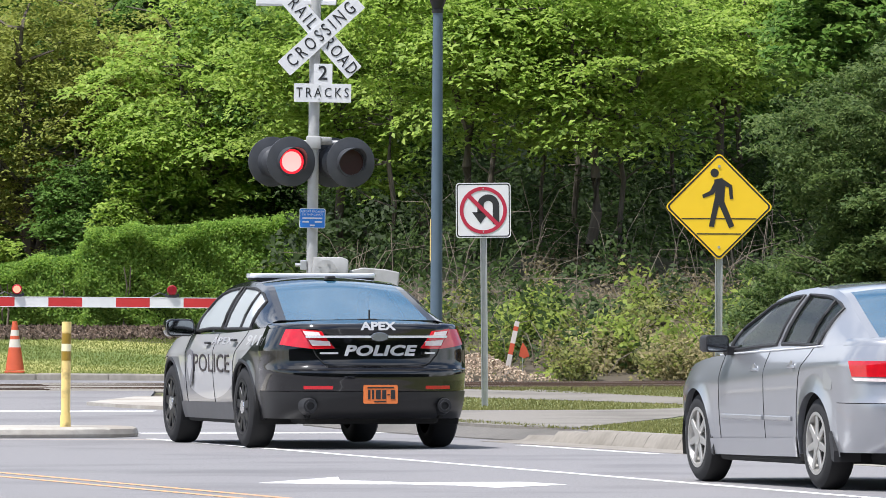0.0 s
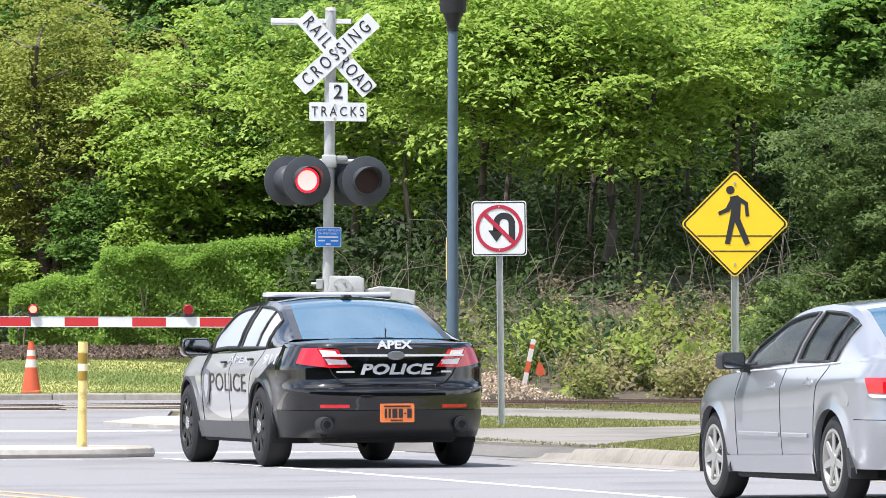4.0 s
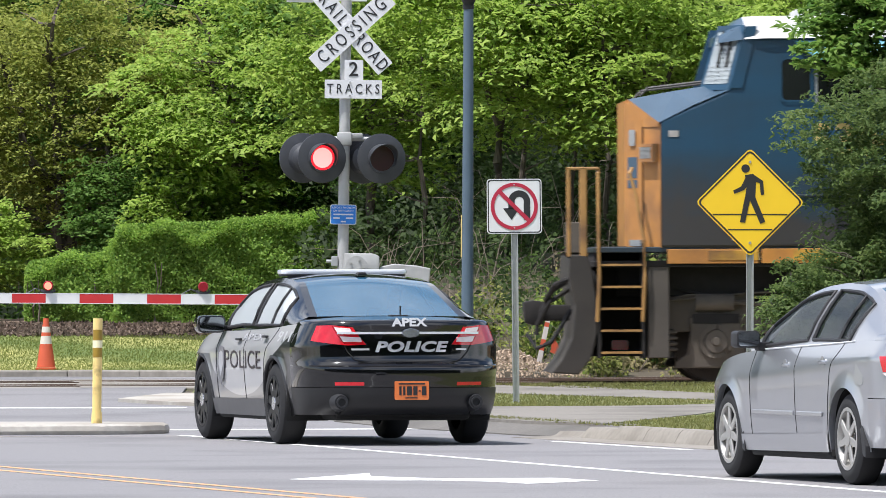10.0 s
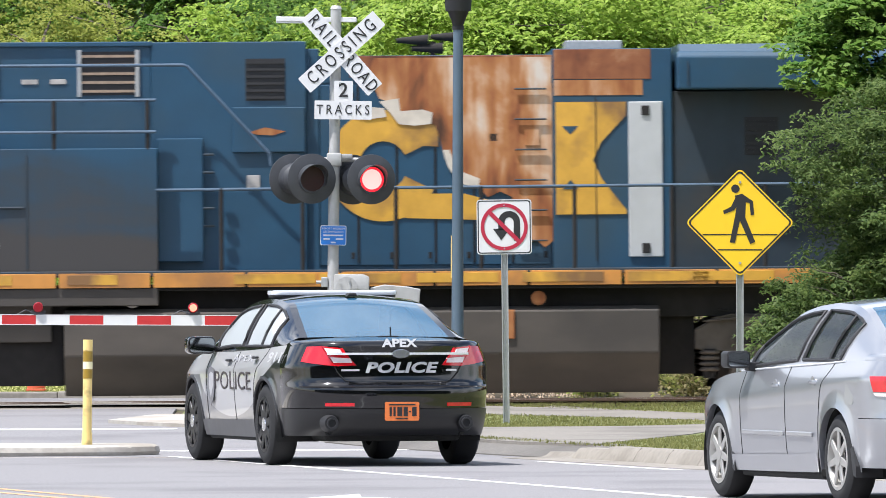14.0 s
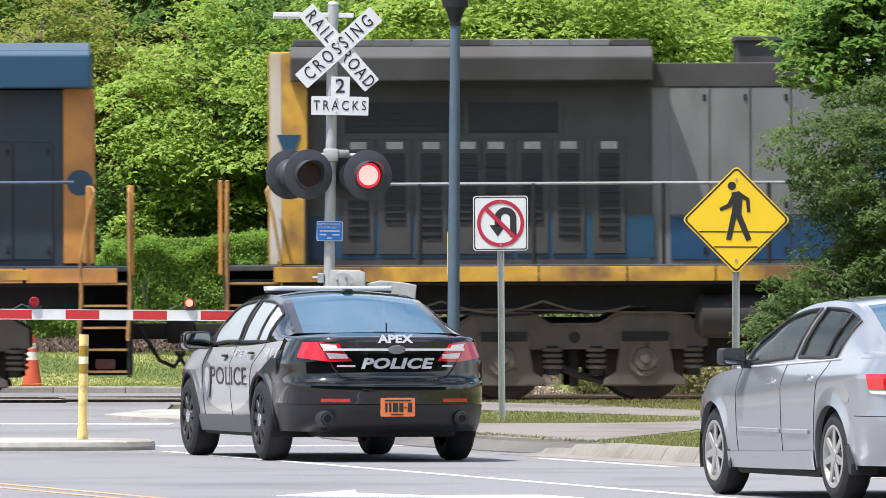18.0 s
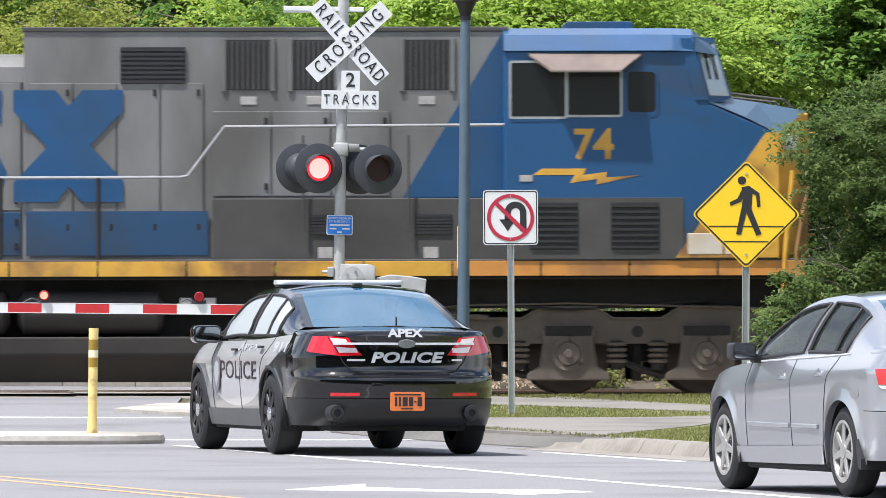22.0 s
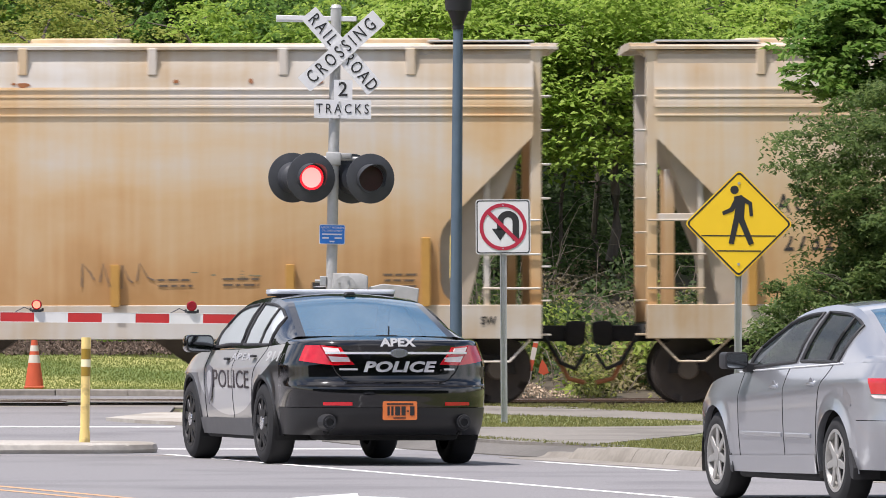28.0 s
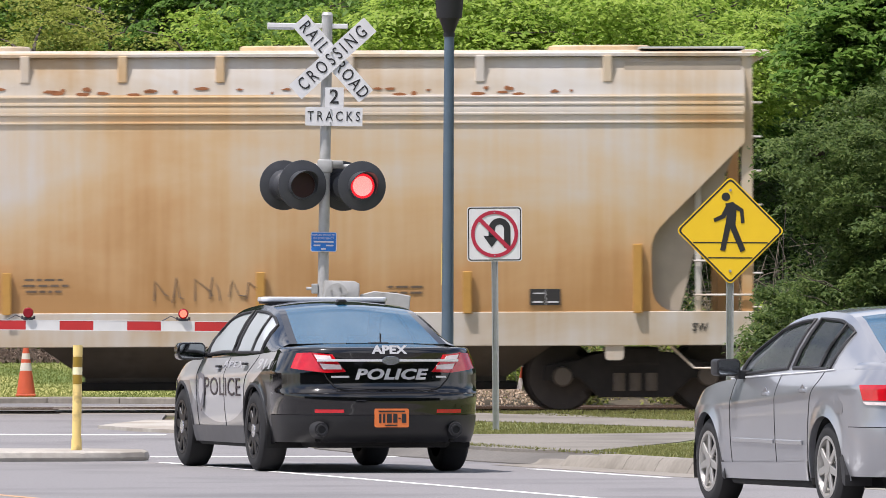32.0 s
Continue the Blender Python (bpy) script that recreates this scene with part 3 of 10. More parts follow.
            for r in (0.168, 0.175):
                q.append([(r * math.cos(a0), 0.0, r * math.sin(a0)), (r * math.cos(a1), 0.0, r * math.sin(a1)),
                          (r * math.cos(a1), -dep(a1), r * math.sin(a1)), (r * math.cos(a0), -dep(a0), r * math.sin(a0))])
            for face in q:
                bm.faces.new([bm.verts.new(p) for p in face])
            bm.faces.new([bm.verts.new(p) for p in (q[0][3], q[0][2], q[1][2], q[1][3])])
        bmesh.ops.remove_doubles(bm, verts=bm.verts, dist=0.0005)
        part("hood", bm, SIGNAL_BLACK, unit, smooth=True)
        bm = bmesh.new()
        ring_slab(bm, 0, 0, 0.152, 0.172, "y", -0.03, 0.0, 30)
        part("lens_rim", bm, SIGNAL_BLACK, unit)
        bm = bmesh.new()
        slab(bm, disc_pts(0, 0, 0.155, 32), "y", -0.012, -0.004)
        part("lens", bm, LENS_DARK, unit, "dark red glass lens")
        bm = bmesh.new()
        slab(bm, disc_pts(0, 0, 0.150, 32), "y", -0.003, 0.003)
        slab(bm, disc_pts(0, 0, 0.122, 32), "y", -0.006, 0.0, mi=1)
        g = part("light_element", bm, [LENS_LIT, LENS_CORE], unit, "glowing red signal light")
        glows.append(g)
    for cx in (-0.50, 0.22):
        unit = new("flashing_lamp")
        unit.parent = mast
        unit.matrix_basis = pose(cx, 0.20, 2.745, 0, 0, 197)
        tagged(unit, "round black backplate of a lamp facing away")
        bm = bmesh.new()
        slab(bm, disc_pts(0, 0, 0.302, 40), "y", 0.0, 0.018, bevel=0.004)
        part("backplate", bm, SIGNAL_BLACK, unit, smooth=True)
        bm = bmesh.new()
        cyl(bm, (0, 0.018, 0), (0, 0.15, 0), 0.19, 0.17, 24)
        cyl(bm, (0, 0.15, 0), (0, 0.20, 0), 0.17, 0.10, 24)
        part("housing", bm, SIGNAL_BLACK, unit, smooth=True)
    # emergency notice
    bm = bmesh.new()
    slab(bm, rounded(-0.157, 0.157, 1.945, 2.185, 0.02, 3), "y", -0.105, -0.097)
    rim = part("notice_plate", bm, SIGN_WHITE, mast)
    bm = bmesh.new()
    slab(bm, rounded(-0.148, 0.148, 1.954, 2.176, 0.016, 3), "y", -0.109, -0.1055)
    blue = part("notice_face", bm, SIGN_BLUE, rim, "blue notice with small white writing")
    words("lettering", "REPORT PROBLEM", 0.034, SIGN_WHITE, rim, pose(0, -0.1105, 2.146, 90), thick=0.0008)
    words("lettering", "OR EMERGENCY", 0.034, SIGN_WHITE, rim, pose(0, -0.1105, 2.108, 90), thick=0.0008)
    for xx0, xx1, zz in ((-0.12, 0.12, 2.066), (-0.12, -0.04, 2.022), (0.03, 0.12, 2.022), (-0.03, 0.03, 1.98)):
        bm = bmesh.new()
        box(bm, xx0, xx1, -0.1115, -0.1095, zz - 0.009, zz + 0.009)
        part("writing_bar", bm, SIGN_WHITE, rim)
    # gate mechanism
    bm = bmesh.new()
    slab(bm, [(0.0, 1.30), (0.44, 1.27), (0.44, 1.57), (0.37, 1.60), (0.02, 1.60)], "y", -0.22, 0.16, bevel=0.015)
    mech = part("gate_mechanism", bm, SILVER_PAINT, mast, smooth=True)
    bm = bmesh.new()
    cyl(bm, (0.17, -0.25, 1.44), (0.17, -0.22, 1.44), 0.13, 0.13, 24)
    cyl(bm, (0.17, -0.29, 1.44), (0.17, -0.25, 1.44), 0.05, 0.05, 14)
    for k in range(5):
        a = k * math.tau / 5
        cyl(bm, (0.17 + 0.09 * math.cos(a), -0.268, 1.44 + 0.09 * math.sin(a)), (0.17 + 0.09 * math.cos(a), -0.25, 1.44 + 0.09 * math.sin(a)), 0.018, 0.018, 8)
    part("shaft_cover", bm, SILVER_PAINT, mech, smooth=True)
    bm = bmesh.new()
    slab(bm, [(0.45, 1.24), (1.04, 1.20), (1.06, 1.43), (0.90, 1.46), (0.62, 1.48), (0.45, 1.44)], "y", -0.16, 0.10, bevel=0.012)
    part("counterweight", bm, SILVER_PAINT, mast, "silver counterweight plate")
    bm = bmesh.new()
    box(bm, -0.14, -0.06, -0.06, 0.06, 1.44, 1.56, 0.01)
    cyl(bm, (-0.20, 0, 1.50), (0.02, 0, 1.50), 0.02, 0.02, 8)
    part("clamp", bm, GALV, mast)
    return mast, glows


MAST, SIGNAL_GLOWS = signal()


def gate():
    g = thing("crossing_gate_arm", "lowered crossing gate arm with red and white stripes", "crossing gate", pose(-1.20, 108.75, 1.235, 0, 0.35, 0))
    w = 0.4064
    x = -0.30
    k = 0
    bm = bmesh.new()
    box(bm, -0.95, 0.05, -0.03, 0.03, -0.07, 0.07, 0.01)
    part("arm_root", bm, GATE_WHITE, g)
    start = -1.245  # inner edge of a red field
    for k in range(-2, 18):
        bm = bmesh.new()
        x1 = start - k * w
        box(bm, x1 - w, x1 - 0.001, -0.022, 0.022, -0.056, 0.056)
        part("stripe_panel", bm, GATE_RED if k % 2 == 0 else GATE_WHITE, g, "red stripe" if k % 2 == 0 else "white stripe")
    bm = bmesh.new()
    for z in (-0.059, 0.059):
        box(bm, start - 18 * w, start + 2 * w, -0.024, 0.024, z - 0.004, z + 0.004)
    part("arm_edge", bm, GATE_WHITE, g)
    lit = []
    for x in (-1.79, -3.655):
        lamp = new("gate_lamp")
        lamp.parent = g
        lamp.matrix_basis = pose(x, 0, 0.06)
        tagged(lamp, "small red lamp on the gate arm")
        bm = bmesh.new()
        box(bm, -0.06, 0.06, -0.03, 0.03, 0.0, 0.035, 0.008)
        box(bm, -0.085, -0.06, -0.02, 0.02, 0.01, 0.05, 0.004)
        box(bm, 0.06, 0.085, -0.02, 0.02, 0.01, 0.05, 0.004)
        part("lamp_base", bm, SIGNAL_BLACK, lamp)
        bm = bmesh.new()
        cyl(bm, (0, -0.05, 0.09), (0, 0.05, 0.09), 0.062, 0.062, 20)
        cyl(bm, (0, -0.062, 0.09), (0, -0.05, 0.09), 0.05, 0.062, 20)
        part("lens", bm, GATE_LENS, lamp, "dark red lens", smooth=True)
        bm = bmesh.new()
        slab(bm, disc_pts(0, 0.09, 0.045, 20), "y", -0.003, 0.003)
        lit.append(part("light_element", bm, GATE_LIT, lamp, "glowing red gate light"))
        bm = bmesh.new()
        tube(bm, [(-0.08, 0, 0.03), (-0.15, 0, 0.06), (-0.26, 0, 0.0)], 0.007, 6)
        part("cable", bm, SIGNAL_BLACK, lamp)
    return g, lit


GATE, GATE_GLOWS = gate()


def u_channel(bm, z0, z1, w=0.075):
    """A perforated-looking U-channel sign post."""
    prof = [(-w / 2, 0.0), (-w / 2 + 0.012, 0.0), (-w / 4, 0.03), (w / 4, 0.03), (w / 2 - 0.012, 0.0), (w / 2, 0.0), (w / 2, 0.006), (w / 3, 0.036), (-w / 3, 0.036), (-w / 2, 0.006)]
    slab(bm, prof, "z", z0, z1)


def no_turn_sign():
    s = thing("no_u_turn_sign", "white square no-u-turn sign with red ring on a steel post", "road sign", pose(0.715, 100.6, 0.12, 0, -0.5, 0))
    bm = bmesh.new()
    u_channel(bm, -0.3, 2.45)
    post = part("post", bm, GALV, s)
    post.location.y = 0.01
    bm = bmesh.new()
    slab(bm, rounded(-0.305, 0.305, 1.865, 2.475, 0.035, 4), "y", -0.006, 0.0)
    plate = part("plate", bm, SIGN_WHITE, s)
    bm = bmesh.new()
    for a in (rounded(-0.295, 0.295, 1.875, 2.465, 0.03, 4),):
        inner = rounded(-0.283, 0.283, 1.887, 2.453, 0.026, 4)
        n = len(a)
        for i in range(n):
            bm.faces.new([bm.verts.new((p[0], -0.0075, p[1])) for p in (a[i], a[(i + 1) % n], inner[(i + 1) % n], inner[i])])
    part("border", bm, SIGN_BLACK, plate)
    bm = bmesh.new()
    cz = 2.17
    ring_slab(bm, 0.055, cz + 0.055, 0.050, 0.122, "y", -0.009, -0.007, 16, 0, math.pi)
    slab(bm, [(0.105, cz + 0.055), (0.177, cz + 0.055), (0.177, cz - 0.155), (0.105, cz - 0.155)], "y", -0.009, -0.007)
    slab(bm, [(-0.067, cz + 0.055), (0.005, cz + 0.055), (0.005, cz - 0.03), (-0.067, cz - 0.03)], "y", -0.009, -0.007)
    slab(bm, [(-0.125, cz - 0.02), (0.061, cz - 0.02), (-0.032, cz - 0.15)], "y", -0.009, -0.007)
    bmesh.ops.remove_doubles(bm, verts=bm.verts, dist=0.002)
    part("arrow", bm, SIGN_BLACK, plate)
    bm = bmesh.new()
    ring_slab(bm, 0, cz, 0.222, 0.262, "y", -0.0115, -0.0095, 48)
    c = 0.7071
    slab(bm, [(-0.24 * c - 0.016, cz + 0.24 * c - 0.016), (-0.24 * c + 0.016, cz + 0.24 * c + 0.016), (0.24 * c + 0.016, cz - 0.24 * c + 0.016), (0.24 * c - 0.016, cz - 0.24 * c - 0.016)], "y", -0.0117, -0.0097)
    part("red_ring", bm, SIGN_RED, plate)
    for z in (1.93, 2.41):
        bm = bmesh.new()
        cyl(bm, (0, -0.014, z), (0, -0.004, z), 0.009, 0.009, 8)
        part("bolt", bm, GALV, plate)


def crosswalk_sign():
    s = thing("pedestrian_crossing_sign", "yellow diamond pedestrian crossing sign on a steel post", "road sign", pose(2.944, 89.4, 0.10, 0, 0.15, 0))
    bm = bmesh.new()
    u_channel(bm, -0.3, 2.55)
    post = part("post", bm, GALV, s)
    post.location.y = 0.01
    cz = 2.13
    def diamond(h, r):
        pts = rounded(-h, h, -h, h, r, 4)
        return [((x - z) * 0.7071, cz + (x + z) * 0.7071) for x, z in pts]
    bm = bmesh.new()
    slab(bm, diamond(0.381, 0.045), "y", -0.006, 0.0)
    plate = part("plate", bm, SIGN_YELLOW, s)
    bm = bmesh.new()
    a, b = diamond(0.369, 0.04), diamond(0.353, 0.034)
    n = len(a)
    for i in range(n):
        bm.faces.new([bm.verts.new((p[0], -0.008, p[1])) for p in (a[i], a[(i + 1) % n], b[(i + 1) % n], b[i])])
    part("border", bm, SIGN_BLACK, plate)
    bm = bmesh.new()
    box(bm, -0.37, 0.37, -0.0085, -0.0065, cz - 0.125, cz - 0.113)
    box(bm, -0.22, 0.22, -0.0085, -0.0065, cz - 0.275, cz - 0.263)
    part("crosswalk_marking", bm, SIGN_BLACK, plate)
    # walking figure, reduced to plain bars
    bm = bmesh.new()
    k = 1 / 179.0
    def px(pts):
        return [((x - 1311) * k, cz + (394 - y) * k) for x, y in pts]
    slab(bm, px(disc_pts(1303, 334, 7.5, 16)), "y", -0.0095, -0.0085)
    slab(bm, px([(1302, 346), (1316, 343), (1322, 350), (1320, 386), (1302, 386), (1305, 364)]), "y", -0.0098, -0.0087)
    slab(bm, px([(1303, 350), (1308, 362), (1301, 372), (1283, 379), (1281, 373), (1295, 366)]), "y", -0.0101, -0.009)
    slab(bm, px([(1316, 344), (1334, 356), (1336, 380), (1330, 381), (1328, 360), (1318, 356)]), "y", -0.0104, -0.0092)
    slab(bm, px([(1302, 384), (1312, 386), (1302, 430), (1293, 429)]), "y", -0.0107, -0.0095)
    slab(bm, px([(1309, 386), (1320, 384), (1338, 428), (1329, 432)]), "y", -0.011, -0.0097)
    part("symbol", bm, SIGN_BLACK, plate)
    for z in (cz + 0.40, cz - 0.40):
        bm = bmesh.new()
        cyl(bm, (0, -0.014, z), (0, -0.004, z), 0.014, 0.014, 10)
        part("bolt", bm, GALV, plate)


def lamp_post():
    s = thing("street_lamp", "slender blue-grey steel lamp post with a black lantern base", "street lamp", pose(0.18, 106.7, 0.19, 0, 0.25, 0))
    bm = bmesh.new()
    cyl(bm, (0, 0, 0), (0, 0, 4.52), 0.075, 0.058, 24)
    part("pole", bm, POLE_BLUE, s, smooth=True)
    bm = bmesh.new()
    cyl(bm, (0, 0, -0.1), (0, 0, 0.25), 0.13, 0.11, 24)
    cyl(bm, (0, 0, 0.25), (0, 0, 0.33), 0.11, 0.078, 24)
    part("base_cover", bm, POLE_BLUE, s, smooth=True)
    bm = bmesh.new()
    for z0, z1, r0, r1 in ((4.48, 4.53, 0.068, 0.068), (4.53, 4.60, 0.06, 0.085), (4.60, 4.70, 0.085, 0.125), (4.70, 4.98, 0.15, 0.17)):
        cyl(bm, (0, 0, z0), (0, 0, z1), r0, r1, 24)
    part("lantern_base", bm, LAMP_BLACK, s, "black lantern holder", smooth=True)
    bm = bmesh.new()
    cyl(bm, (0, 0, 4.98), (0, 0, 5.3), 0.15, 0.19, 24)
    cyl(bm, (0, 0, 5.3), (0, 0, 5.45), 0.2, 0.04, 24)
    part("lantern", bm, mat("lantern_globe", (0.7, 0.7, 0.68), 0.3), s, smooth=True)
    bm = bmesh.new()
    slab(bm, [(-0.08, 1.55), (-0.068, 1.55), (-0.068, 2.05), (-0.08, 2.05)], "y", -0.02, 0.05)
    part("reflector_strip", bm, POST_YELLOW, s, "thin yellow strip")


def bollard():
    s = thing("flexible_delineator_post", "scuffed yellow plastic delineator post with dark bands", "bollard", pose(-3.385, 86.15, 0.10, 0, 0.7, 0))
    bm = bmesh.new()
    cyl(bm, (0, 0, 0), (0, 0, 0.995), 0.044, 0.044, 20)
    cyl(bm, (0, 0, 0.90), (0, 0, 1.0), 0.046, 0.046, 20)
    part("tube", bm, POST_YELLOW, s, smooth=True)
    for z0, z1, m in ((0.63, 0.72, POST_BAND), (0.72, 0.79, POST_PALE), (0.79, 0.89, POST_BAND)):
        bm = bmesh.new()
        cyl(bm, (0, 0, z0), (0, 0, z1), 0.0465, 0.0465, 20, caps=False)
        part("band", bm, m, s, "dark band" if m is POST_BAND else "pale reflective band", smooth=True)
    bm = bmesh.new()
    cyl(bm, (0, 0, 0.0), (0, 0, 0.11), 0.052, 0.049, 20)
    part("foot", bm, POST_YELLOW, s, smooth=True)


def cone():
    s = thing("traffic_cone", "orange traffic cone with white collars on the grass", "traffic cone", pose(-5.62, 125.2, height(-5.62, 125.2) + 0.02))
    bm = bmesh.new()
    slab(bm, rounded(-0.14, 0.14, -0.14, 0.14, 0.05, 3), "z", 0.0, 0.035, bevel=0.01)
    part("base", bm, CONE_ORANGE, s)
    for z0, z1, m, n in ((0.04, 0.36, CONE_ORANGE, "body"), (0.36, 0.47, CONE_WHITE, "collar"), (0.47, 0.52, CONE_ORANGE, "body"), (0.52, 0.60, CONE_WHITE, "collar"), (0.60, 0.72, CONE_ORANGE, "body")):
        bm = bmesh.new()
        cyl(bm, (0, 0, z0), (0, 0, z1), 0.135 - z0 * 0.14, 0.135 - z1 * 0.14, 24)
        part(n, bm, m, s, smooth=True)


def markers():
    s = thing("utility_marker", "leaning white and orange plastic marker stake in the weeds", "marker post", pose(1.13, 120.2, 0.25, 0, 12, 0))
    for z0, z1, m in ((0, 0.30, CONE_WHITE), (0.30, 0.45, CONE_ORANGE), (0.45, 0.62, CONE_WHITE), (0.62, 0.68, CONE_ORANGE), (0.68, 0.75, CONE_WHITE)):
        bm = bmesh.new()
        box(bm, -0.032, 0.032, -0.01, 0.01, z0, z1, 0.003)
        part("band", bm, m, s)
    f = thing("survey_flag", "small orange survey flag on a wire", "flag", pose(1.36, 120.4, 0.30))
    bm = bmesh.new()
    cyl(bm, (0, 0, 0), (0, 0, 0.42), 0.004, 0.004, 6)
    part("wire", bm, GALV, f)
    bm = bmesh.new()
    slab(bm, [(0.0, 0.40), (0.05, 0.33), (0.09, 0.22), (0.02, 0.19), (-0.05, 0.22), (-0.03, 0.33)], "y", -0.004, 0.004)
    part("pennant", bm, CONE_ORANGE, f)


no_turn_sign()
crosswalk_sign()
lamp_post()
bollard()
cone()
markers()


# ---- cars ----
CAR_BLACK = mat("black_car_paint", (0.0035, 0.0035, 0.0045), 0.08, vary=0.05, coat=0.6, grain=3)
CAR_WHITE = mat("white_car_paint", (0.54, 0.54, 0.545), 0.3, vary=0.02, coat=0.8, grain=3)
CAR_SILVER = mat("silver_car_paint", (0.36, 0.368, 0.39), 0.28, 0.6, vary=0.02, coat=1.0, grain=4)
CAR_GREY = mat("grey_lower_trim", (0.10, 0.10, 0.105), 0.5, vary=0.1)
PLASTIC = mat("black_plastic", (0.018, 0.018, 0.02), 0.55, vary=0.15, grain=8)
CHROME = mat("chrome", (0.75, 0.76, 0.78), 0.12, 1.0, vary=0.02)
ALLOY = mat("alloy_wheel", (0.44, 0.43, 0.41), 0.35, 0.6, vary=0.08, grain=10)
UNDERBODY = mat("underbody", (0.012, 0.012, 0.012), 0.9, vary=0.3)
TAIL_RED = mat("tail_lamp_red", (0.55, 0.006, 0.014), 0.12, vary=0.2, grain=20, coat=1.0)
TAIL_PALE = mat("tail_lamp_pale", (0.72, 0.62, 0.61), 0.12, vary=0.2, grain=18, coat=1.0)
PLATE_ORANGE = mat("plate_orange", (0.78, 0.20, 0.05), 0.4, vary=0.04)
CABIN = mat("cabin_fabric", (0.05, 0.05, 0.055), 0.9, vary=0.2)
# reflected sky is put into the tints of the next two glasses
GLASS_BLUE = glass_mat("sky_tinted_rear_glass", (0.02, 0.10, 0.18), 0.02, 0.14, 2.9)
GLASS_PALE = glass_mat("sky_pale_side_glass", (0.55, 0.59, 0.61), 0.02, 0.12, 2.8)
LIGHTBAR = mat("lightbar_lens", (0.72, 0.75, 0.80), 0.15, vary=0.05, coat=1.0)
MIRROR = mat("mirror_glass", (0.32, 0.34, 0.36), 0.05, 1.0, vary=0.02)
# pale base colour stands in for bright reflections on the chrome
BRIGHT_TRIM = mat("bright_trim", (0.82, 0.83, 0.85), 0.3, 0.4, vary=0.03)
STEEL_RIM = mat("black_steel_rim", (0.018, 0.018, 0.02), 0.4, 0.5, vary=0.1)


def livery_mat():
    """Patrol livery: white doors in a broad arc over a grey sweep, black behind."""
    m = mat("patrol_livery", (0.5, 0.5, 0.5), 0.32, vary=0.02, coat=1.0)
    nt = m.node_tree
    tc = nt.nodes.new("ShaderNodeTexCoord")
    sep = nt.nodes.new("ShaderNodeSeparateXYZ")
    nt.links.new(tc.outputs["Object"], sep.inputs[0])
    def calc(op, a, b):
        k = nt.nodes.new("ShaderNodeMath")
        k.operation = op
        for slot, v in ((0, a), (1, b)):
            if isinstance(v, (int, float)):
                k.inputs[slot].default_value = v
            else:
                nt.links.new(v, k.inputs[slot])
        return k.outputs[0]
    def step(v, lo, hi):
        r = nt.nodes.new("ShaderNodeMapRange")
        r.inputs[1].default_value, r.inputs[2].default_value = lo, hi
        nt.links.new(v, r.inputs[0])
        return r.outputs[0]
    y, z = sep.outputs[1], sep.outputs[2]
    dy = calc("DIVIDE", calc("SUBTRACT", y, 1.35), 1.25)
    dz = calc("DIVIDE", calc("SUBTRACT", z, 0.90), 0.48)
    arc = step(calc("ADD", calc("MULTIPLY", dy, dy), calc("MULTIPLY", dz, dz)), 1.015, 0.985)
    upper = calc("MULTIPLY", step(z, 0.790, 0.796), step(calc("ADD", y, calc("MULTIPLY", z, 2.6)), 2.08, 2.10))
    white = calc("MAXIMUM", arc, upper)
    def blend(f, a, b):
        x = nt.nodes.new("ShaderNodeMix")
        x.data_type = "RGBA"
        nt.links.new(f, x.inputs[0])
        for slot, v in ((6, a), (7, b)):
            if isinstance(v, tuple):
                x.inputs[slot].default_value = (*v, 1)
            else:
                nt.links.new(v, x.inputs[slot])
        return x.outputs[2]
    grey = blend(step(y, 0.20, 0.22), (0.0035, 0.0035, 0.0045), (0.17, 0.17, 0.178))
    nt.links.new(blend(white, grey, (0.43, 0.43, 0.435)), nt.nodes["Principled BSDF"].inputs["Base Color"])
    return m


LIVERY = livery_mat()


def wall_strip(bm, plan, z0, z1, thick, mi=0, bulge=0.0):
    """A shell that stands along a plan line, from z0 to z1, thickened inwards."""
    pts = [Vector((p[0], p[1], 0)) for p in plan]
    inner = []
    for i, p in enumerate(pts):
        d = (pts[min(i + 1, len(pts) - 1)] - pts[max(i - 1, 0)]).normalized()
        inner.append(p + Vector((d.y, -d.x, 0)) * thick)
    zf = (lambda v, i: v[i] if isinstance(v, (list, tuple)) else v)
    zs = 4
    cols = []
    for i, (p, q) in enumerate(zip(pts, inner)):
        a, b = zf(z0, i), zf(z1, i)
        out = []
        for k in range(zs + 1):
            t = k / zs
            o = (q - p).normalized() * (-bulge * math.sin(math.pi * t))
            out.append(bm.verts.new((p.x + o.x, p.y + o.y, a + (b - a) * t)))
        cols.append((out, bm.verts.new((q.x, q.y, a)), bm.verts.new((q.x, q.y, b))))
    fs = []
    for (o0, a0, b0), (o1, a1, b1) in zip(cols, cols[1:]):
        for k in range(zs):
            fs.append(bm.faces.new((o0[k], o1[k], o1[k + 1], o0[k + 1])))
        fs += [bm.faces.new((o0[zs], o1[zs], b1, b0)), bm.faces.new((b0, b1, a1, a0)), bm.faces.new((a0, a1, o1[0], o0[0]))]
    for o, a, b in (cols[0], cols[-1]):
        fs.append(bm.faces.new(o + [b, a]))
    bmesh.ops.recalc_face_normals(bm, faces=fs)
    for f in fs:
        f.material_index = mi
    return bm


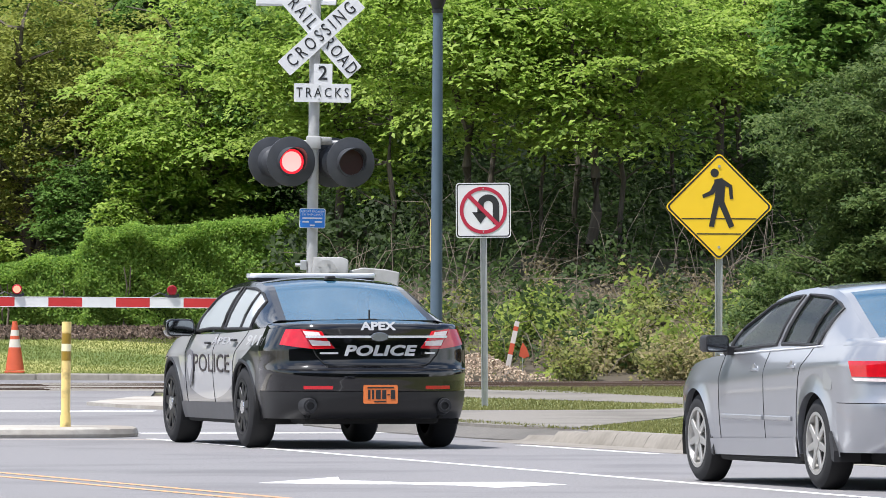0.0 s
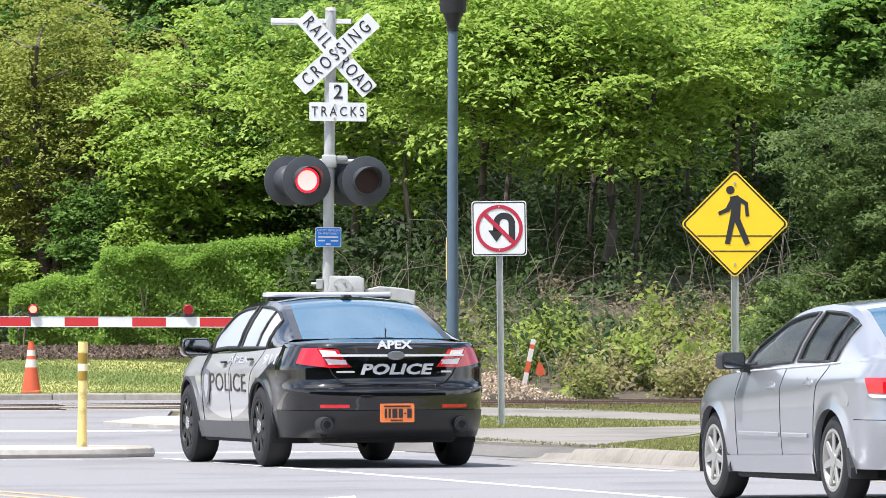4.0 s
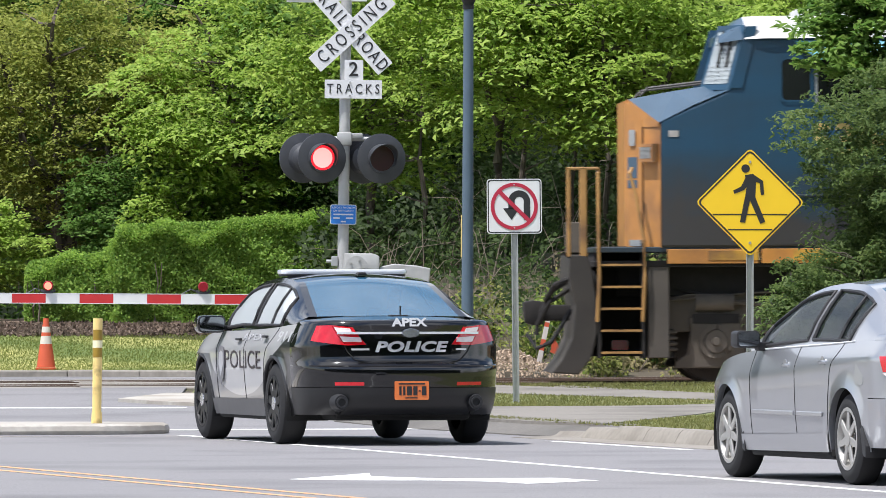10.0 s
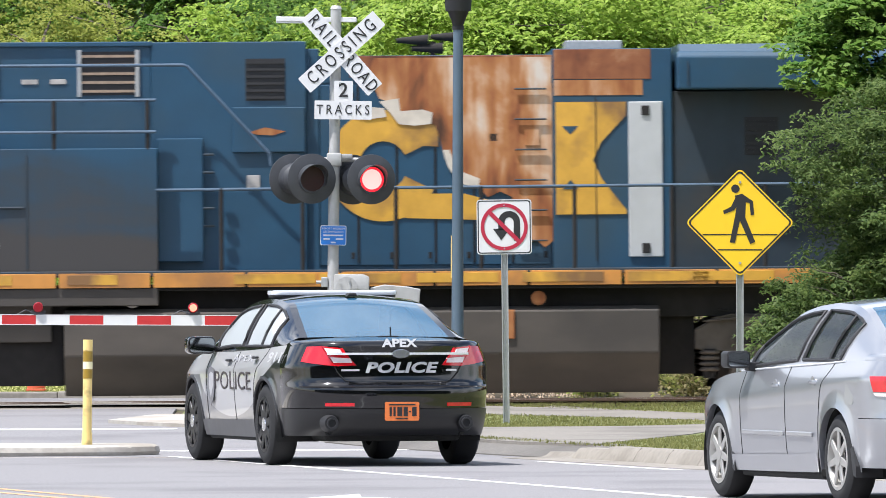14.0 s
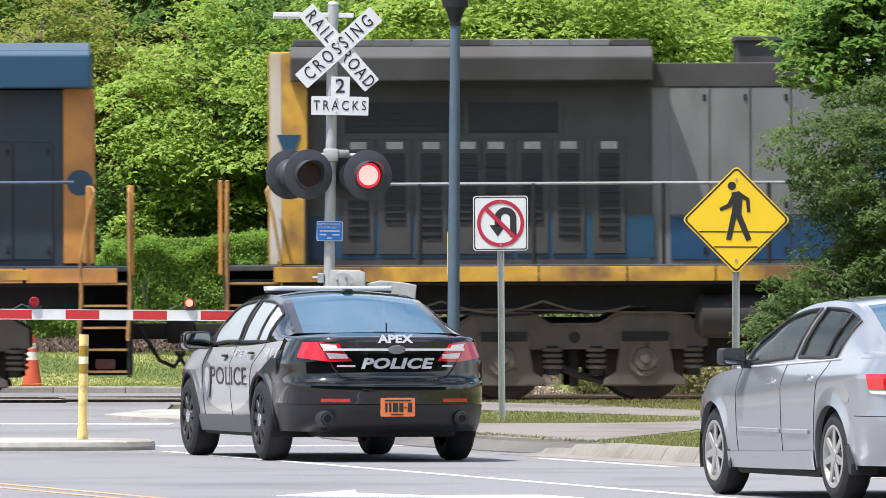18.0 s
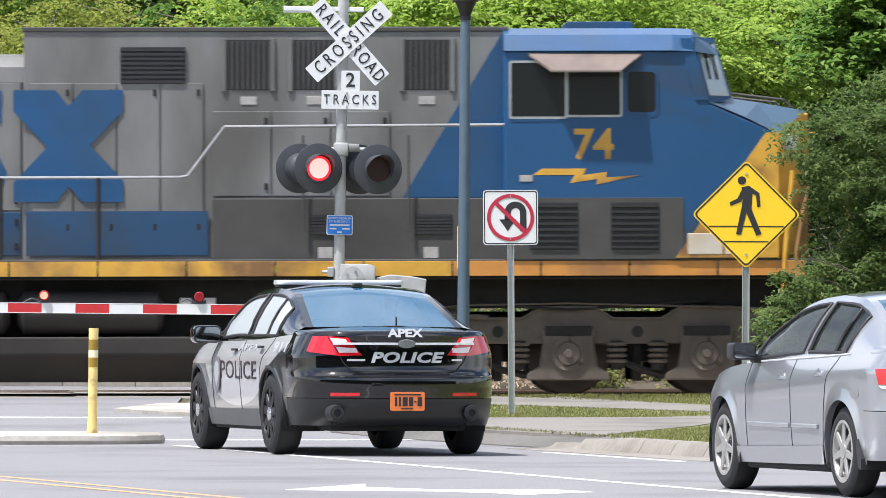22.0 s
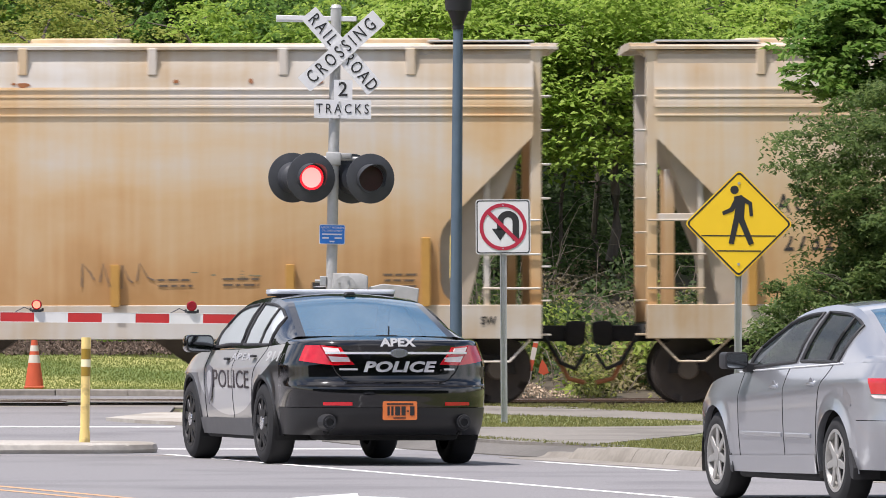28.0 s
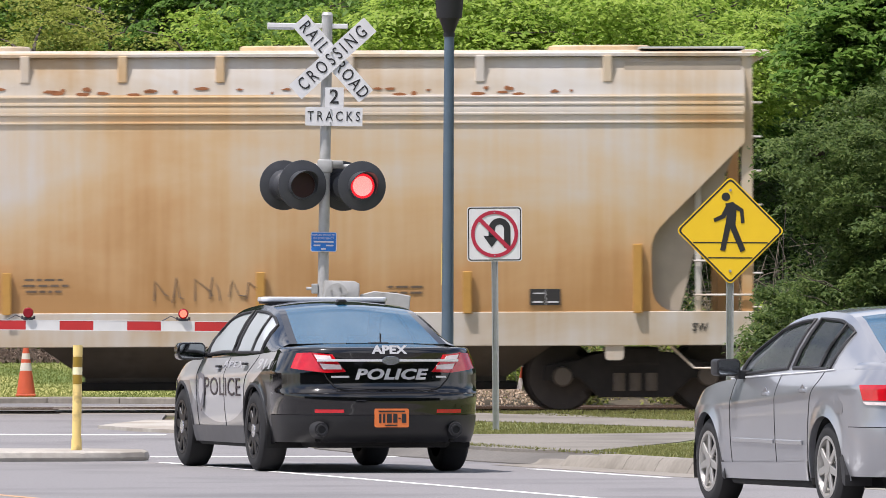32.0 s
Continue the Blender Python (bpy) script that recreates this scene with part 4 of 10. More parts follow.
def car_wheel(parent, x, y, radius, width, rim_r, style, side):
    w = new("wheel")
    w.parent = parent
    w.matrix_basis = pose(x, y, radius)
    bm = bmesh.new()
    prof = [(rim_r, -width / 2 + 0.01), (rim_r + 0.03, -width / 2), (radius - 0.05, -width / 2), (radius - 0.012, -width / 2 + 0.025), (radius, -width / 2 + 0.06), (radius, width / 2 - 0.06),
            (radius - 0.012, width / 2 - 0.025), (radius - 0.05, width / 2), (rim_r + 0.03, width / 2), (rim_r, width / 2 - 0.01)]
    n = 40
    rings = [[bm.verts.new((u, r * math.cos(k * math.tau / n), r * math.sin(k * math.tau / n))) for k in range(n)] for r, u in prof]
    for a, b in zip(rings, rings[1:]):
        for k in range(n):
            bm.faces.new((a[k], a[(k + 1) % n], b[(k + 1) % n], b[k]))
    bmesh.ops.recalc_face_normals(bm, faces=bm.faces)
    part("tyre", bm, RUBBER, w, smooth=True)
    o = side * width / 2
    bm = bmesh.new()
    cyl(bm, (o * 0.1, 0, 0), (o * 0.35, 0, 0), rim_r * 0.99, rim_r * 0.99, 32)
    part("wheel_well_disc", bm, UNDERBODY, w)
    bm = bmesh.new()
    m = ALLOY if style == "alloy" else STEEL_RIM
    for i in range(32):
        a0, a1 = i * math.tau / 32, (i + 1) * math.tau / 32
        for r0, u0, r1, u1 in ((rim_r + 0.012, o * 0.98, rim_r - 0.012, o * 1.0), (rim_r - 0.012, o * 1.0, rim_r - 0.03, o * 0.4)):
            bm.faces.new([bm.verts.new(p) for p in ((u0, r0 * math.cos(a0), r0 * math.sin(a0)), (u0, r0 * math.cos(a1), r0 * math.sin(a1)),
                                                    (u1, r1 * math.cos(a1), r1 * math.sin(a1)), (u1, r1 * math.cos(a0), r1 * math.sin(a0)))])
    bmesh.ops.remove_doubles(bm, verts=bm.verts, dist=0.0005)
    bmesh.ops.recalc_face_normals(bm, faces=bm.faces)
    part("rim", bm, m, w, smooth=True)
    spokes = 7 if style == "alloy" else 9
    for i in range(spokes):
        a = math.tau * i / spokes
        bm = bmesh.new()
        wide0, wide1 = (0.030, 0.022) if style == "alloy" else (0.042, 0.034)
        slab(bm, [(wide0, rim_r * 0.2), (wide1, rim_r - 0.015), (-wide1, rim_r - 0.015), (-wide0, rim_r * 0.2)], "x", o * 0.78, o * 0.95, bevel=0.006)
        sp = part("spoke", bm, m, w)
        sp.matrix_basis = Matrix.Rotation(a, 4, "X")
    bm = bmesh.new()
    cyl(bm, (o * 0.6, 0, 0), (o * 1.0, 0, 0), rim_r * 0.30, rim_r * 0.26, 20)
    part("hub_cap", bm, CHROME if style != "alloy" else ALLOY, w, "small bright hub cap", smooth=True)
    return w


def curve(table, y):
    """A smooth line through a table of (place, value)."""
    xs, vs = [r[0] for r in table], [r[1] for r in table]
    if y <= xs[0]:
        return vs[0]
    if y >= xs[-1]:
        return vs[-1]
    n = len(xs)
    slopes = [(vs[min(i + 1, n - 1)] - vs[max(i - 1, 0)]) / (xs[min(i + 1, n - 1)] - xs[max(i - 1, 0)]) for i in range(n)]
    i = max(k for k in range(n - 1) if xs[k] <= y)
    h = xs[i + 1] - xs[i]
    t = (y - xs[i]) / h
    return ((2 * t ** 3 - 3 * t * t + 1) * vs[i] + (t ** 3 - 2 * t * t + t) * h * slopes[i]
            + (3 * t * t - 2 * t ** 3) * vs[i + 1] + (t ** 3 - t * t) * h * slopes[i + 1])


class Shell:
    """The skin of a saloon car: side panels that abut at their shut lines, and a rounded tail lofted across."""

    def __init__(self, width, crease, belt, top, low, arches, tail_from, tail_deep, tuck=0.05, lean=0.06, square=2.7):
        self.width, self.crease, self.belt, self.top, self.low, self.arches = width, crease, belt, top, low, arches
        self.tail_from, self.tail_deep, self.tuck, self.lean, self.square = tail_from, tail_deep, tuck, lean, square

    def half(self, y, z):
        """Half the body's width at a place along it and a height."""
        w, zc, zb = curve(self.width, y), curve(self.crease, y), curve(self.belt, y)
        if z <= zc:
            f = 1 - self.tuck * max(0.0, (zc - z) / (zc - 0.2)) ** 2.2
        else:
            f = 1 - self.lean * ((z - zc) / (zb - zc)) ** 1.25
        flare = 0.0
        for ya, r, za in self.arches:
            d = math.hypot(y - ya, z - za) - r
            flare = max(flare, 0.020 * max(0.0, 1 - max(d, 0) / 0.13) ** 2)
        return w * f + flare

    def height(self, y, v):
        """The height of row v (0 at the sill, 1 at the belt) at a place along the body."""
        lo, zc, zb = curve(self.low, y), curve(self.crease, y), curve(self.belt, y)
        for ya, r, za in self.arches:
            d = r * r - (y - ya) ** 2
            if d > 0:
                lo = max(lo, za + math.sqrt(d))
        return lo + (zc - lo) * v / 0.6 if v <= 0.6 else zc + (zb - zc) * (v - 0.6) / 0.4

    def point(self, y, v, side, push=0.0):
        z = self.height(y, v)
        return (side * (self.half(y, z) + push), y, z)

    def panel(self, name, parent, y0, y1, material, side, label="", n=44, rows=26, v0=0.0, v1=1.0, push=0.0):
        """A side panel between two shut lines, each a place or a function of the row."""
        bm = bmesh.new()
        cols = []
        for i in range(n + 1):
            col = []
            for k in range(rows + 1):
                v = v0 + (v1 - v0) * k / rows
                a = y0(v) if callable(y0) else y0
                b = y1(v) if callable(y1) else y1
                col.append(bm.verts.new(self.point(a + (b - a) * i / n, v, side, push)))
            # the lower edge turns in, so that the sheet has thickness
            p = col[0].co
            col.insert(0, bm.verts.new((p.x - side * 0.05, p.y, p.z + 0.004)))
            cols.append(col)
        for c0, c1 in zip(cols, cols[1:]):
            for k in range(len(c0) - 1):
                q = (c0[k], c1[k], c1[k + 1], c0[k + 1])
                bm.faces.new(q if side > 0 else q[::-1])
        return part(name, bm, material, parent, label, smooth=True)

    def seam(self, parent, y, side, v0=0.02, v1=1.0, r=0.0035):
        bm = bmesh.new()
        tube(bm, [self.point(y(v0 + (v1 - v0) * k / 14) if callable(y) else y, v0 + (v1 - v0) * k / 14, side, 0.001) for k in range(15)], r, 5)
        return part("door_gap", bm, UNDERBODY, parent)

    def deck(self, name, parent, y0, y1, material, n=24):
        """The upper side from belt to belt."""
        bm = bmesh.new()
        g = []
        for i in range(n + 1):
            y = y0 + (y1 - y0) * i / n
            zb, zt = curve(self.belt, y), curve(self.top, y)
            w = self.half(y, zb)
            g.append([bm.verts.new((w * t, y, zb + (zt - zb) * (1 - abs(t) ** 2.6))) for t in [-1 + k / 10 for k in range(21)]])
        for a, b in zip(g, g[1:]):
            for k in range(20):
                bm.faces.new((a[k], b[k], b[k + 1], a[k + 1]))
        bmesh.ops.recalc_face_normals(bm, faces=bm.faces)
        if sum(f.normal.z for f in bm.faces) < 0:
            bmesh.ops.reverse_faces(bm, faces=bm.faces)
        return part(name, bm, material, parent, smooth=True)

    def tail_point(self, a, z, push=0.0):
        """A point of the rounded tail: a turns from 0 (one flank) to 180 degrees (the other)."""
        c, si = math.cos(radians(a)), math.sin(radians(a))
        e = 2 / self.square
        w = self.half(self.tail_from, min(z, curve(self.belt, self.tail_from)))
        x = math.copysign(abs(c) ** e, c) * (w + push)
        y = self.tail_from - abs(si) ** e * (curve(self.tail_deep, z) + push)
        return (x, y, z)

    def tail_angle(self, x, z):
        w = self.half(self.tail_from, min(z, curve(self.belt, self.tail_from)))
        c = math.copysign(min(1.0, abs(x) / w) ** (self.square / 2), x)
        return math.degrees(math.acos(c))

    def tail(self, name, parent, z0, z1, material, a0=0.0, a1=180.0, push=0.0, n=64, rows=14, label="", lip=0.03):
        """A band of the tail between two heights, with its edges turned in."""
        bm = bmesh.new()
        g = []
        for k in range(rows + 1):
            z = z0 + (z1 - z0) * k / rows
            g.append([bm.verts.new(self.tail_point(a0 + (a1 - a0) * i / n, z, push)) for i in range(n + 1)])
        if lip:
            g.insert(0, [bm.verts.new(self.tail_point(a0 + (a1 - a0) * i / n, z0 + 0.002, push - lip)) for i in range(n + 1)])
            g.append([bm.verts.new(self.tail_point(a0 + (a1 - a0) * i / n, z1 - 0.002, push - lip)) for i in range(n + 1)])
        for r0, r1 in zip(g, g[1:]):
            for i in range(n):
                bm.faces.new((r0[i], r1[i], r1[i + 1], r0[i + 1]))
        bmesh.ops.recalc_face_normals(bm, faces=bm.faces)
        if sum(f.normal.y for f in bm.faces) > 0:
            bmesh.ops.reverse_faces(bm, faces=bm.faces)
        return part(name, bm, material, parent, label, smooth=True)

    def boot(self, name, parent, z0, z1, material, n=64):
        """The boot's upper face: the tail's top edge rolled over and drawn in to the rear window."""
        bm = bmesh.new()
        base = [self.tail_point(180 * i / n, z0) for i in range(n + 1)]
        g = []
        for s, z in ((1.0, z0), (0.992, z0 + (z1 - z0) * 0.45), (0.972, z0 + (z1 - z0) * 0.78), (0.93, z0 + (z1 - z0) * 0.95), (0.86, z1), (0.7, z1 + 0.004), (0.45, z1 + 0.012), (0.2, z1 + 0.022), (0.0, z1 + 0.026)):
            g.append([bm.verts.new((p[0] * (s if s > 0.9 else 0.9 + 0.1 * s), self.tail_from + (p[1] - self.tail_from) * s, z - (0.03 if s < 0.9 else 0.0) * abs(p[0] / base[0][0]) ** 3)) for p in base])
        for r0, r1 in zip(g, g[1:]):
            for i in range(n):
                bm.faces.new((r0[i], r1[i], r1[i + 1], r0[i + 1]))
        bmesh.ops.recalc_face_normals(bm, faces=bm.faces)
        if sum(f.normal.z for f in bm.faces) < 0:
            bmesh.ops.reverse_faces(bm, faces=bm.faces)
        return part(name, bm, material, parent, smooth=True)

    def patch(self, name, parent, corners, material, push=0.012, label="", n=14, rows=6):
        """A lens or trim on the tail: corners (angle, height) low outer, low inner, high inner, high outer."""
        (a, b, c, d) = corners
        bm = bmesh.new()
        g = []
        for k in range(rows + 1):
            t = k / rows
            row = []
            for i in range(n + 1):
                u = i / n
                ang = (a[0] * (1 - u) + b[0] * u) * (1 - t) + (d[0] * (1 - u) + c[0] * u) * t
                z = (a[1] * (1 - u) + b[1] * u) * (1 - t) + (d[1] * (1 - u) + c[1] * u) * t
                row.append((ang, z))
            g.append([bm.verts.new(self.tail_point(p, z, push)) for p, z in row])
            g[-1].insert(0, bm.verts.new(self.tail_point(*row[0], push - 0.025)))
            g[-1].append(bm.verts.new(self.tail_point(*row[-1], push - 0.025)))
        for k, t in ((0, 0), (-1, 1)):
            edge = [bm.verts.new(Vector(v.co) + Vector((0, 0.025, 0))) for v in g[k]]
            g.insert(0, edge) if k == 0 else g.append(edge)
        for r0, r1 in zip(g, g[1:]):
            for i in range(len(r0) - 1):
                bm.faces.new((r0[i], r1[i], r1[i + 1], r0[i + 1]))
        bmesh.ops.recalc_face_normals(bm, faces=bm.faces)
        return part(name, bm, material, parent, label, smooth=True)


def canopy(parent, rail, belt_line, material, cuts, glass, rear_glass, crown=0.045, split=(8, 18), glass_v=(0.08, 0.88)):
    """Roof, pillars and panes over two mirrored lines: the roof rail and the belt."""
    n = 27
    def sample(line):
        d = [0.0]
        for a, b in zip(line, line[1:]):
            d.append(d[-1] + (Vector(b) - Vector(a)).length)
        out = []
        for i in range(n):
            s = d[-1] * i / (n - 1)
            out.append(Vector([float(np.interp(s, d, [p[k] for p in line])) for k in range(3)]))
        return out
    R, B = sample(rail), sample(belt_line)
    def side_pt(i, v, side, push=0.0):
        p = B[i].lerp(R[i], v)
        bul = 0.03 * math.sin(math.pi * v) + push
        return (side * (p.x + bul), p.y, p.z)
    vs = [0.0, glass_v[0], 0.36, 0.62, glass_v[1], 1.0]
    for side in (-1, 1):
        bm = bmesh.new()
        vv = [[bm.verts.new(side_pt(i, v, side)) for v in vs] for i in range(n)]
        for i in range(n - 1):
            inside = any(a <= i < b for a, b in cuts)
            for k in range(5):
                if inside and 1 <= k <= 3:
                    continue
                q = (vv[i][k], vv[i + 1][k], vv[i + 1][k + 1], vv[i][k + 1])
                bm.faces.new(q if side < 0 else q[::-1])
        part("side_frame", bm, material, parent, smooth=True)
        for a, b in cuts:
            bm = bmesh.new()
            g = [[bm.verts.new(side_pt(i, v, side, -0.006)) for v in vs[1:5]] for i in range(a, b + 1)]
            for c0, c1 in zip(g, g[1:]):
                for k in range(3):
                    q = (c0[k], c1[k], c1[k + 1], c0[k + 1])
                    bm.faces.new(q if side < 0 else q[::-1])
            part("side_window", bm, glass, parent, "side window glass", smooth=True)
            bm = bmesh.new()
            edge = [side_pt(i, vs[1], side, 0.004) for i in range(a, b + 1)] + [side_pt(b, v, side, 0.004) for v in vs[2:5]] + [side_pt(i, vs[4], side, 0.004) for i in range(b - 1, a - 1, -1)] + [side_pt(a, v, side, 0.004) for v in vs[3:0:-1]]
            edge.append(edge[0])
            tube(bm, edge, 0.014, 6)
            part("window_seal", bm, PLASTIC, parent)
    def top_pt(i, t, lift=0.0):
        x = R[i].x * t
        flat = 1 - 0.8 * max(0.0, (i - split[1]) / (n - 1 - split[1]))
        return (x, R[i].y, R[i].z + crown * flat * (1 - t * t) + lift)
    ts = [-1, -0.9, -0.6, -0.3, 0, 0.3, 0.6, 0.9, 1]
    def cap(name, i0, i1, material, tlist, lift=0.0, label=""):
        bm = bmesh.new()
        g = [[bm.verts.new(top_pt(i, t, lift)) for t in tlist] for i in range(i0, i1 + 1)]
        for a, b in zip(g, g[1:]):
            for k in range(len(tlist) - 1):
                bm.faces.new((a[k], b[k], b[k + 1], a[k + 1]))
        bmesh.ops.recalc_face_normals(bm, faces=bm.faces)
        if sum(f.normal.z for f in bm.faces) < 0:
            bmesh.ops.reverse_faces(bm, faces=bm.faces)
        return part(name, bm, material, parent, label, smooth=True)
    cap("roof", split[0], split[1], material, ts)
    cap("windscreen", 0, split[0], glass, ts[1:-1], label="windscreen glass")
    cap("rear_window", split[1], n - 1, rear_glass, ts[1:-1], label="rear window with reflected sky in its tint")
    for nm, i0, i1 in (("front_pillar", 0, split[0]), ("rear_pillar", split[1], n - 1)):
        for tl in (ts[:2], ts[-2:]):
            cap(nm, i0, i1, material, tl)


def cabin_inside(parent, seats, floor=0.45, head=1.12):
    for y in seats:
        for x in (-0.36, 0.36):
            bm = bmesh.new()
            box(bm, x - 0.24, x + 0.24, y - 0.08, y + 0.10, floor, head - 0.14, 0.05)
            part("seat_back", bm, CABIN, parent, smooth=True)
    for y in seats:
        for x in (-0.36, 0.36):
            bm = bmesh.new()
            box(bm, x - 0.13, x + 0.13, y - 0.06, y + 0.05, head - 0.12, head + 0.08, 0.04)
            part("headrest", bm, CABIN, parent, smooth=True)


def police_car():
    car = thing("police_car", "black and white police sedan stopped at the lowered gate", "car", pose(-0.665, 80.8, 0, 0, 0, 14.4))
    sh = Shell(
        width=[(-0.9, 0.905), (-0.5, 0.925), (0.0, 0.945), (0.8, 0.952), (2.4, 0.952), (3.1, 0.93), (3.5, 0.86), (3.75, 0.72), (3.9, 0.52)],
        crease=[(-0.9, 0.90), (0.0, 0.87), (1.2, 0.84), (2.4, 0.82), (3.2, 0.80), (3.9, 0.60)],
        belt=[(-0.9, 1.075), (-0.5, 1.07), (0.3, 1.035), (1.4, 1.005), (2.5, 0.99), (3.1, 0.94), (3.6, 0.84), (3.9, 0.66)],
        top=[(-0.6, 1.12), (-0.2, 1.10), (2.4, 1.04), (2.8, 1.06), (3.4, 0.97), (3.75, 0.86), (3.9, 0.72)],
        low=[(-0.6, 0.28), (-0.4, 0.25), (2.5, 0.24), (3.4, 0.24), (3.9, 0.30)],
        arches=[(0.0, 0.41, 0.36), (2.868, 0.41, 0.36)], tail_from=-0.50,
        tail_deep=[(0.26, 0.56), (0.33, 0.68), (0.42, 0.735), (0.48, 0.75), (0.56, 0.755), (0.68, 0.755), (0.715, 0.735), (0.74, 0.70), (0.82, 0.685), (1.0, 0.68), (1.09, 0.69)], tuck=0.07, lean=0.075)
    sh.deck("bonnet", car, 2.30, 3.9, CAR_WHITE)
    sh.deck("body", car, -0.5, 2.30, CAR_BLACK)
    sh.tail("rear_panel", car, 0.70, 1.06, CAR_BLACK, rows=22, lip=0.0)
    bumper = sh.tail("rear_bumper", car, 0.515, 0.70, CAR_BLACK, label="black painted bumper")
    sh.tail("bumper_valance", bumper, 0.27, 0.51, mat("grey_plastic", (0.013, 0.013, 0.014), 0.42, vary=0.1), label="black plastic valance", push=0.006)
    sh.boot("boot_top", car, 1.06, 1.112, CAR_BLACK)
    # underside and wheel wells
    bm = bmesh.new()
    box(bm, -0.62, 0.62, -0.95, 3.6, 0.22, 0.62, 0.05)
    box(bm, -0.90, 0.90, 0.45, 2.4, 0.21, 0.5, 0.03)
    part("underbody", bm, UNDERBODY, car)
    bm = bmesh.new()
    tube(bm, [(-0.62, -1.05, 0.30), (-0.4, -0.6, 0.27), (0.0, -0.3, 0.25), (0.3, 0.6, 0.25)], 0.028, 8)
    part("exhaust_pipe", bm, UNDERBODY, car)
    bm = bmesh.new()
    tube(bm, [(0.6, -1.05, 0.30), (0.4, -0.6, 0.27), (0.05, -0.3, 0.25)], 0.028, 8)
    part("exhaust_pipe", bm, UNDERBODY, car)
    # side panels in livery, with dark sills
    def rear_cut(v):
        """The rear door's hind edge follows the wheel arch and then leans back."""
        return 0.45 - 0.03 * v - 0.36 * smooth(0.30, 1.0, v)
    for side in (-1, 1):
        sh.panel("rear_quarter", car, -0.5, lambda v: rear_cut(v) - 0.004, LIVERY, side, "black rear quarter with white upper flank")
        sh.panel("rear_door", car, rear_cut, 1.177, LIVERY, side, "white rear door over a grey sweep")
        sh.panel("front_door", car, 1.183, 2.277, LIVERY, side, "white front door over a grey sweep")
        sh.panel("front_wing", car, 2.283, 3.9, LIVERY, side, "white and grey front wing")
        for y in (rear_cut, 1.18, 2.28):
            sh.seam(car, y, side)
        sh.panel("sill_trim", car, 0.43, 2.44, CAR_GREY, side, v0=0.0, v1=0.15, push=0.012, rows=6)
        for ya in (0.0, 2.868):
            bm = bmesh.new()
            tube(bm, [(side * (sh.half(ya + 0.412 * math.cos(radians(q)), 0.36 + 0.412 * math.sin(radians(q))) - 0.012), ya + 0.412 * math.cos(radians(q)), 0.36 + 0.412 * math.sin(radians(q))) for q in range(-12, 193, 6)], 0.020, 6)
            part("arch_lip", bm, PLASTIC, car, "dark wheel-arch lip", smooth=True)
            bm = bmesh.new()
            n = 26
            ring = [[bm.verts.new((side * xx, ya + 0.43 * math.cos(radians(-20 + 220 * i / n)), 0.36 + 0.43 * math.sin(radians(-20 + 220 * i / n)))) for i in range(n + 1)] for xx in (0.93, 0.55)]
            for i in range(n):
                bm.faces.new((ring[0][i], ring[0][i + 1], ring[1][i + 1], ring[1][i]))
            part("wheel_well", bm, UNDERBODY, car)
        for y, z in ((0.36, 0.955), (1.40, 0.925)):
            bm = bmesh.new()
            box(bm, min(side * 0.93, side * 0.965), max(side * 0.93, side * 0.965), y - 0.075, y + 0.075, z - 0.010, z + 0.012, 0.008)
            bowl = part("door_handle", bm, PLASTIC, car, "black door handle", smooth=True)
        def flat(y, z, push=0.012):
            return pose(side * (sh.half(y, z) + push), y, z, 90, 0, 90 if side > 0 else -90)
        words("lettering", "POLICE", 0.235, mat("livery_dark", (0.022, 0.014, 0.02), 0.35), car, flat(1.24, 0.735, 0.002) @ pose(0, 0, 0, 1), "dark police lettering", wide=1.85, bold=0.0, space=1.02)
        words("lettering", "APEX", 0.09, mat("livery_grey", (0.40, 0.40, 0.42), 0.35), car, flat(0.92, 0.945, 0.006) @ pose(0, 0, 0, -19, 0, 0), "grey town lettering", wide=3.0, bold=0.001, space=1.3)
        if side < 0:
            words("lettering", "911", 0.13, CAR_WHITE, car, flat(-0.36, 0.955, 0.030) @ pose(0, 0, 0, -15, 6), "white emergency number", wide=2.0, bold=0.002, shear=0.2)
        bm = bmesh.new()
        slab(bm, [(0.0, 0.17), (0.11, 0.15), (0.135, 0.0), (0.10, -0.12), (0.0, -0.19), (-0.10, -0.12), (-0.135, 0.0), (-0.11, 0.15)], "z", -0.002, 0.002)
        slab(bm, [(0.0, 0.12), (0.07, 0.10), (0.09, 0.0), (0.0, -0.12), (-0.09, 0.0), (-0.07, 0.10)], "z", 0.0, 0.0035, mi=1)
        badge = part("door_badge", bm, [mat("badge_grey", (0.16, 0.16, 0.18), 0.35), mat("badge_pale", (0.42, 0.42, 0.44), 0.35)], car, "grey shield emblem")
        badge.matrix_basis = flat(2.06, 0.70, 0.008)
        # door mirror
        m = new("door_mirror")
        m.parent = car
        m.matrix_basis = pose(side * 1.03, 2.18, 1.06)
        bm = bmesh.new()
        slab(bm, rounded(-0.13, 0.13, -0.08, 0.08, 0.05, 4), "y", -0.05, 0.11, bevel=0.03)
        part("housing", bm, CAR_BLACK, m, smooth=True)
        bm = bmesh.new()
        slab(bm, rounded(-0.115, 0.115, -0.065, 0.065, 0.04, 4), "y", -0.056, -0.049)
        part("mirror_glass", bm, MIRROR, m)
        bm = bmesh.new()
        box(bm, min(-side * 0.10, -side * 0.2), max(-side * 0.10, -side * 0.2), -0.02, 0.06, -0.06, -0.01, 0.01)
        part("arm", bm, PLASTIC, m)
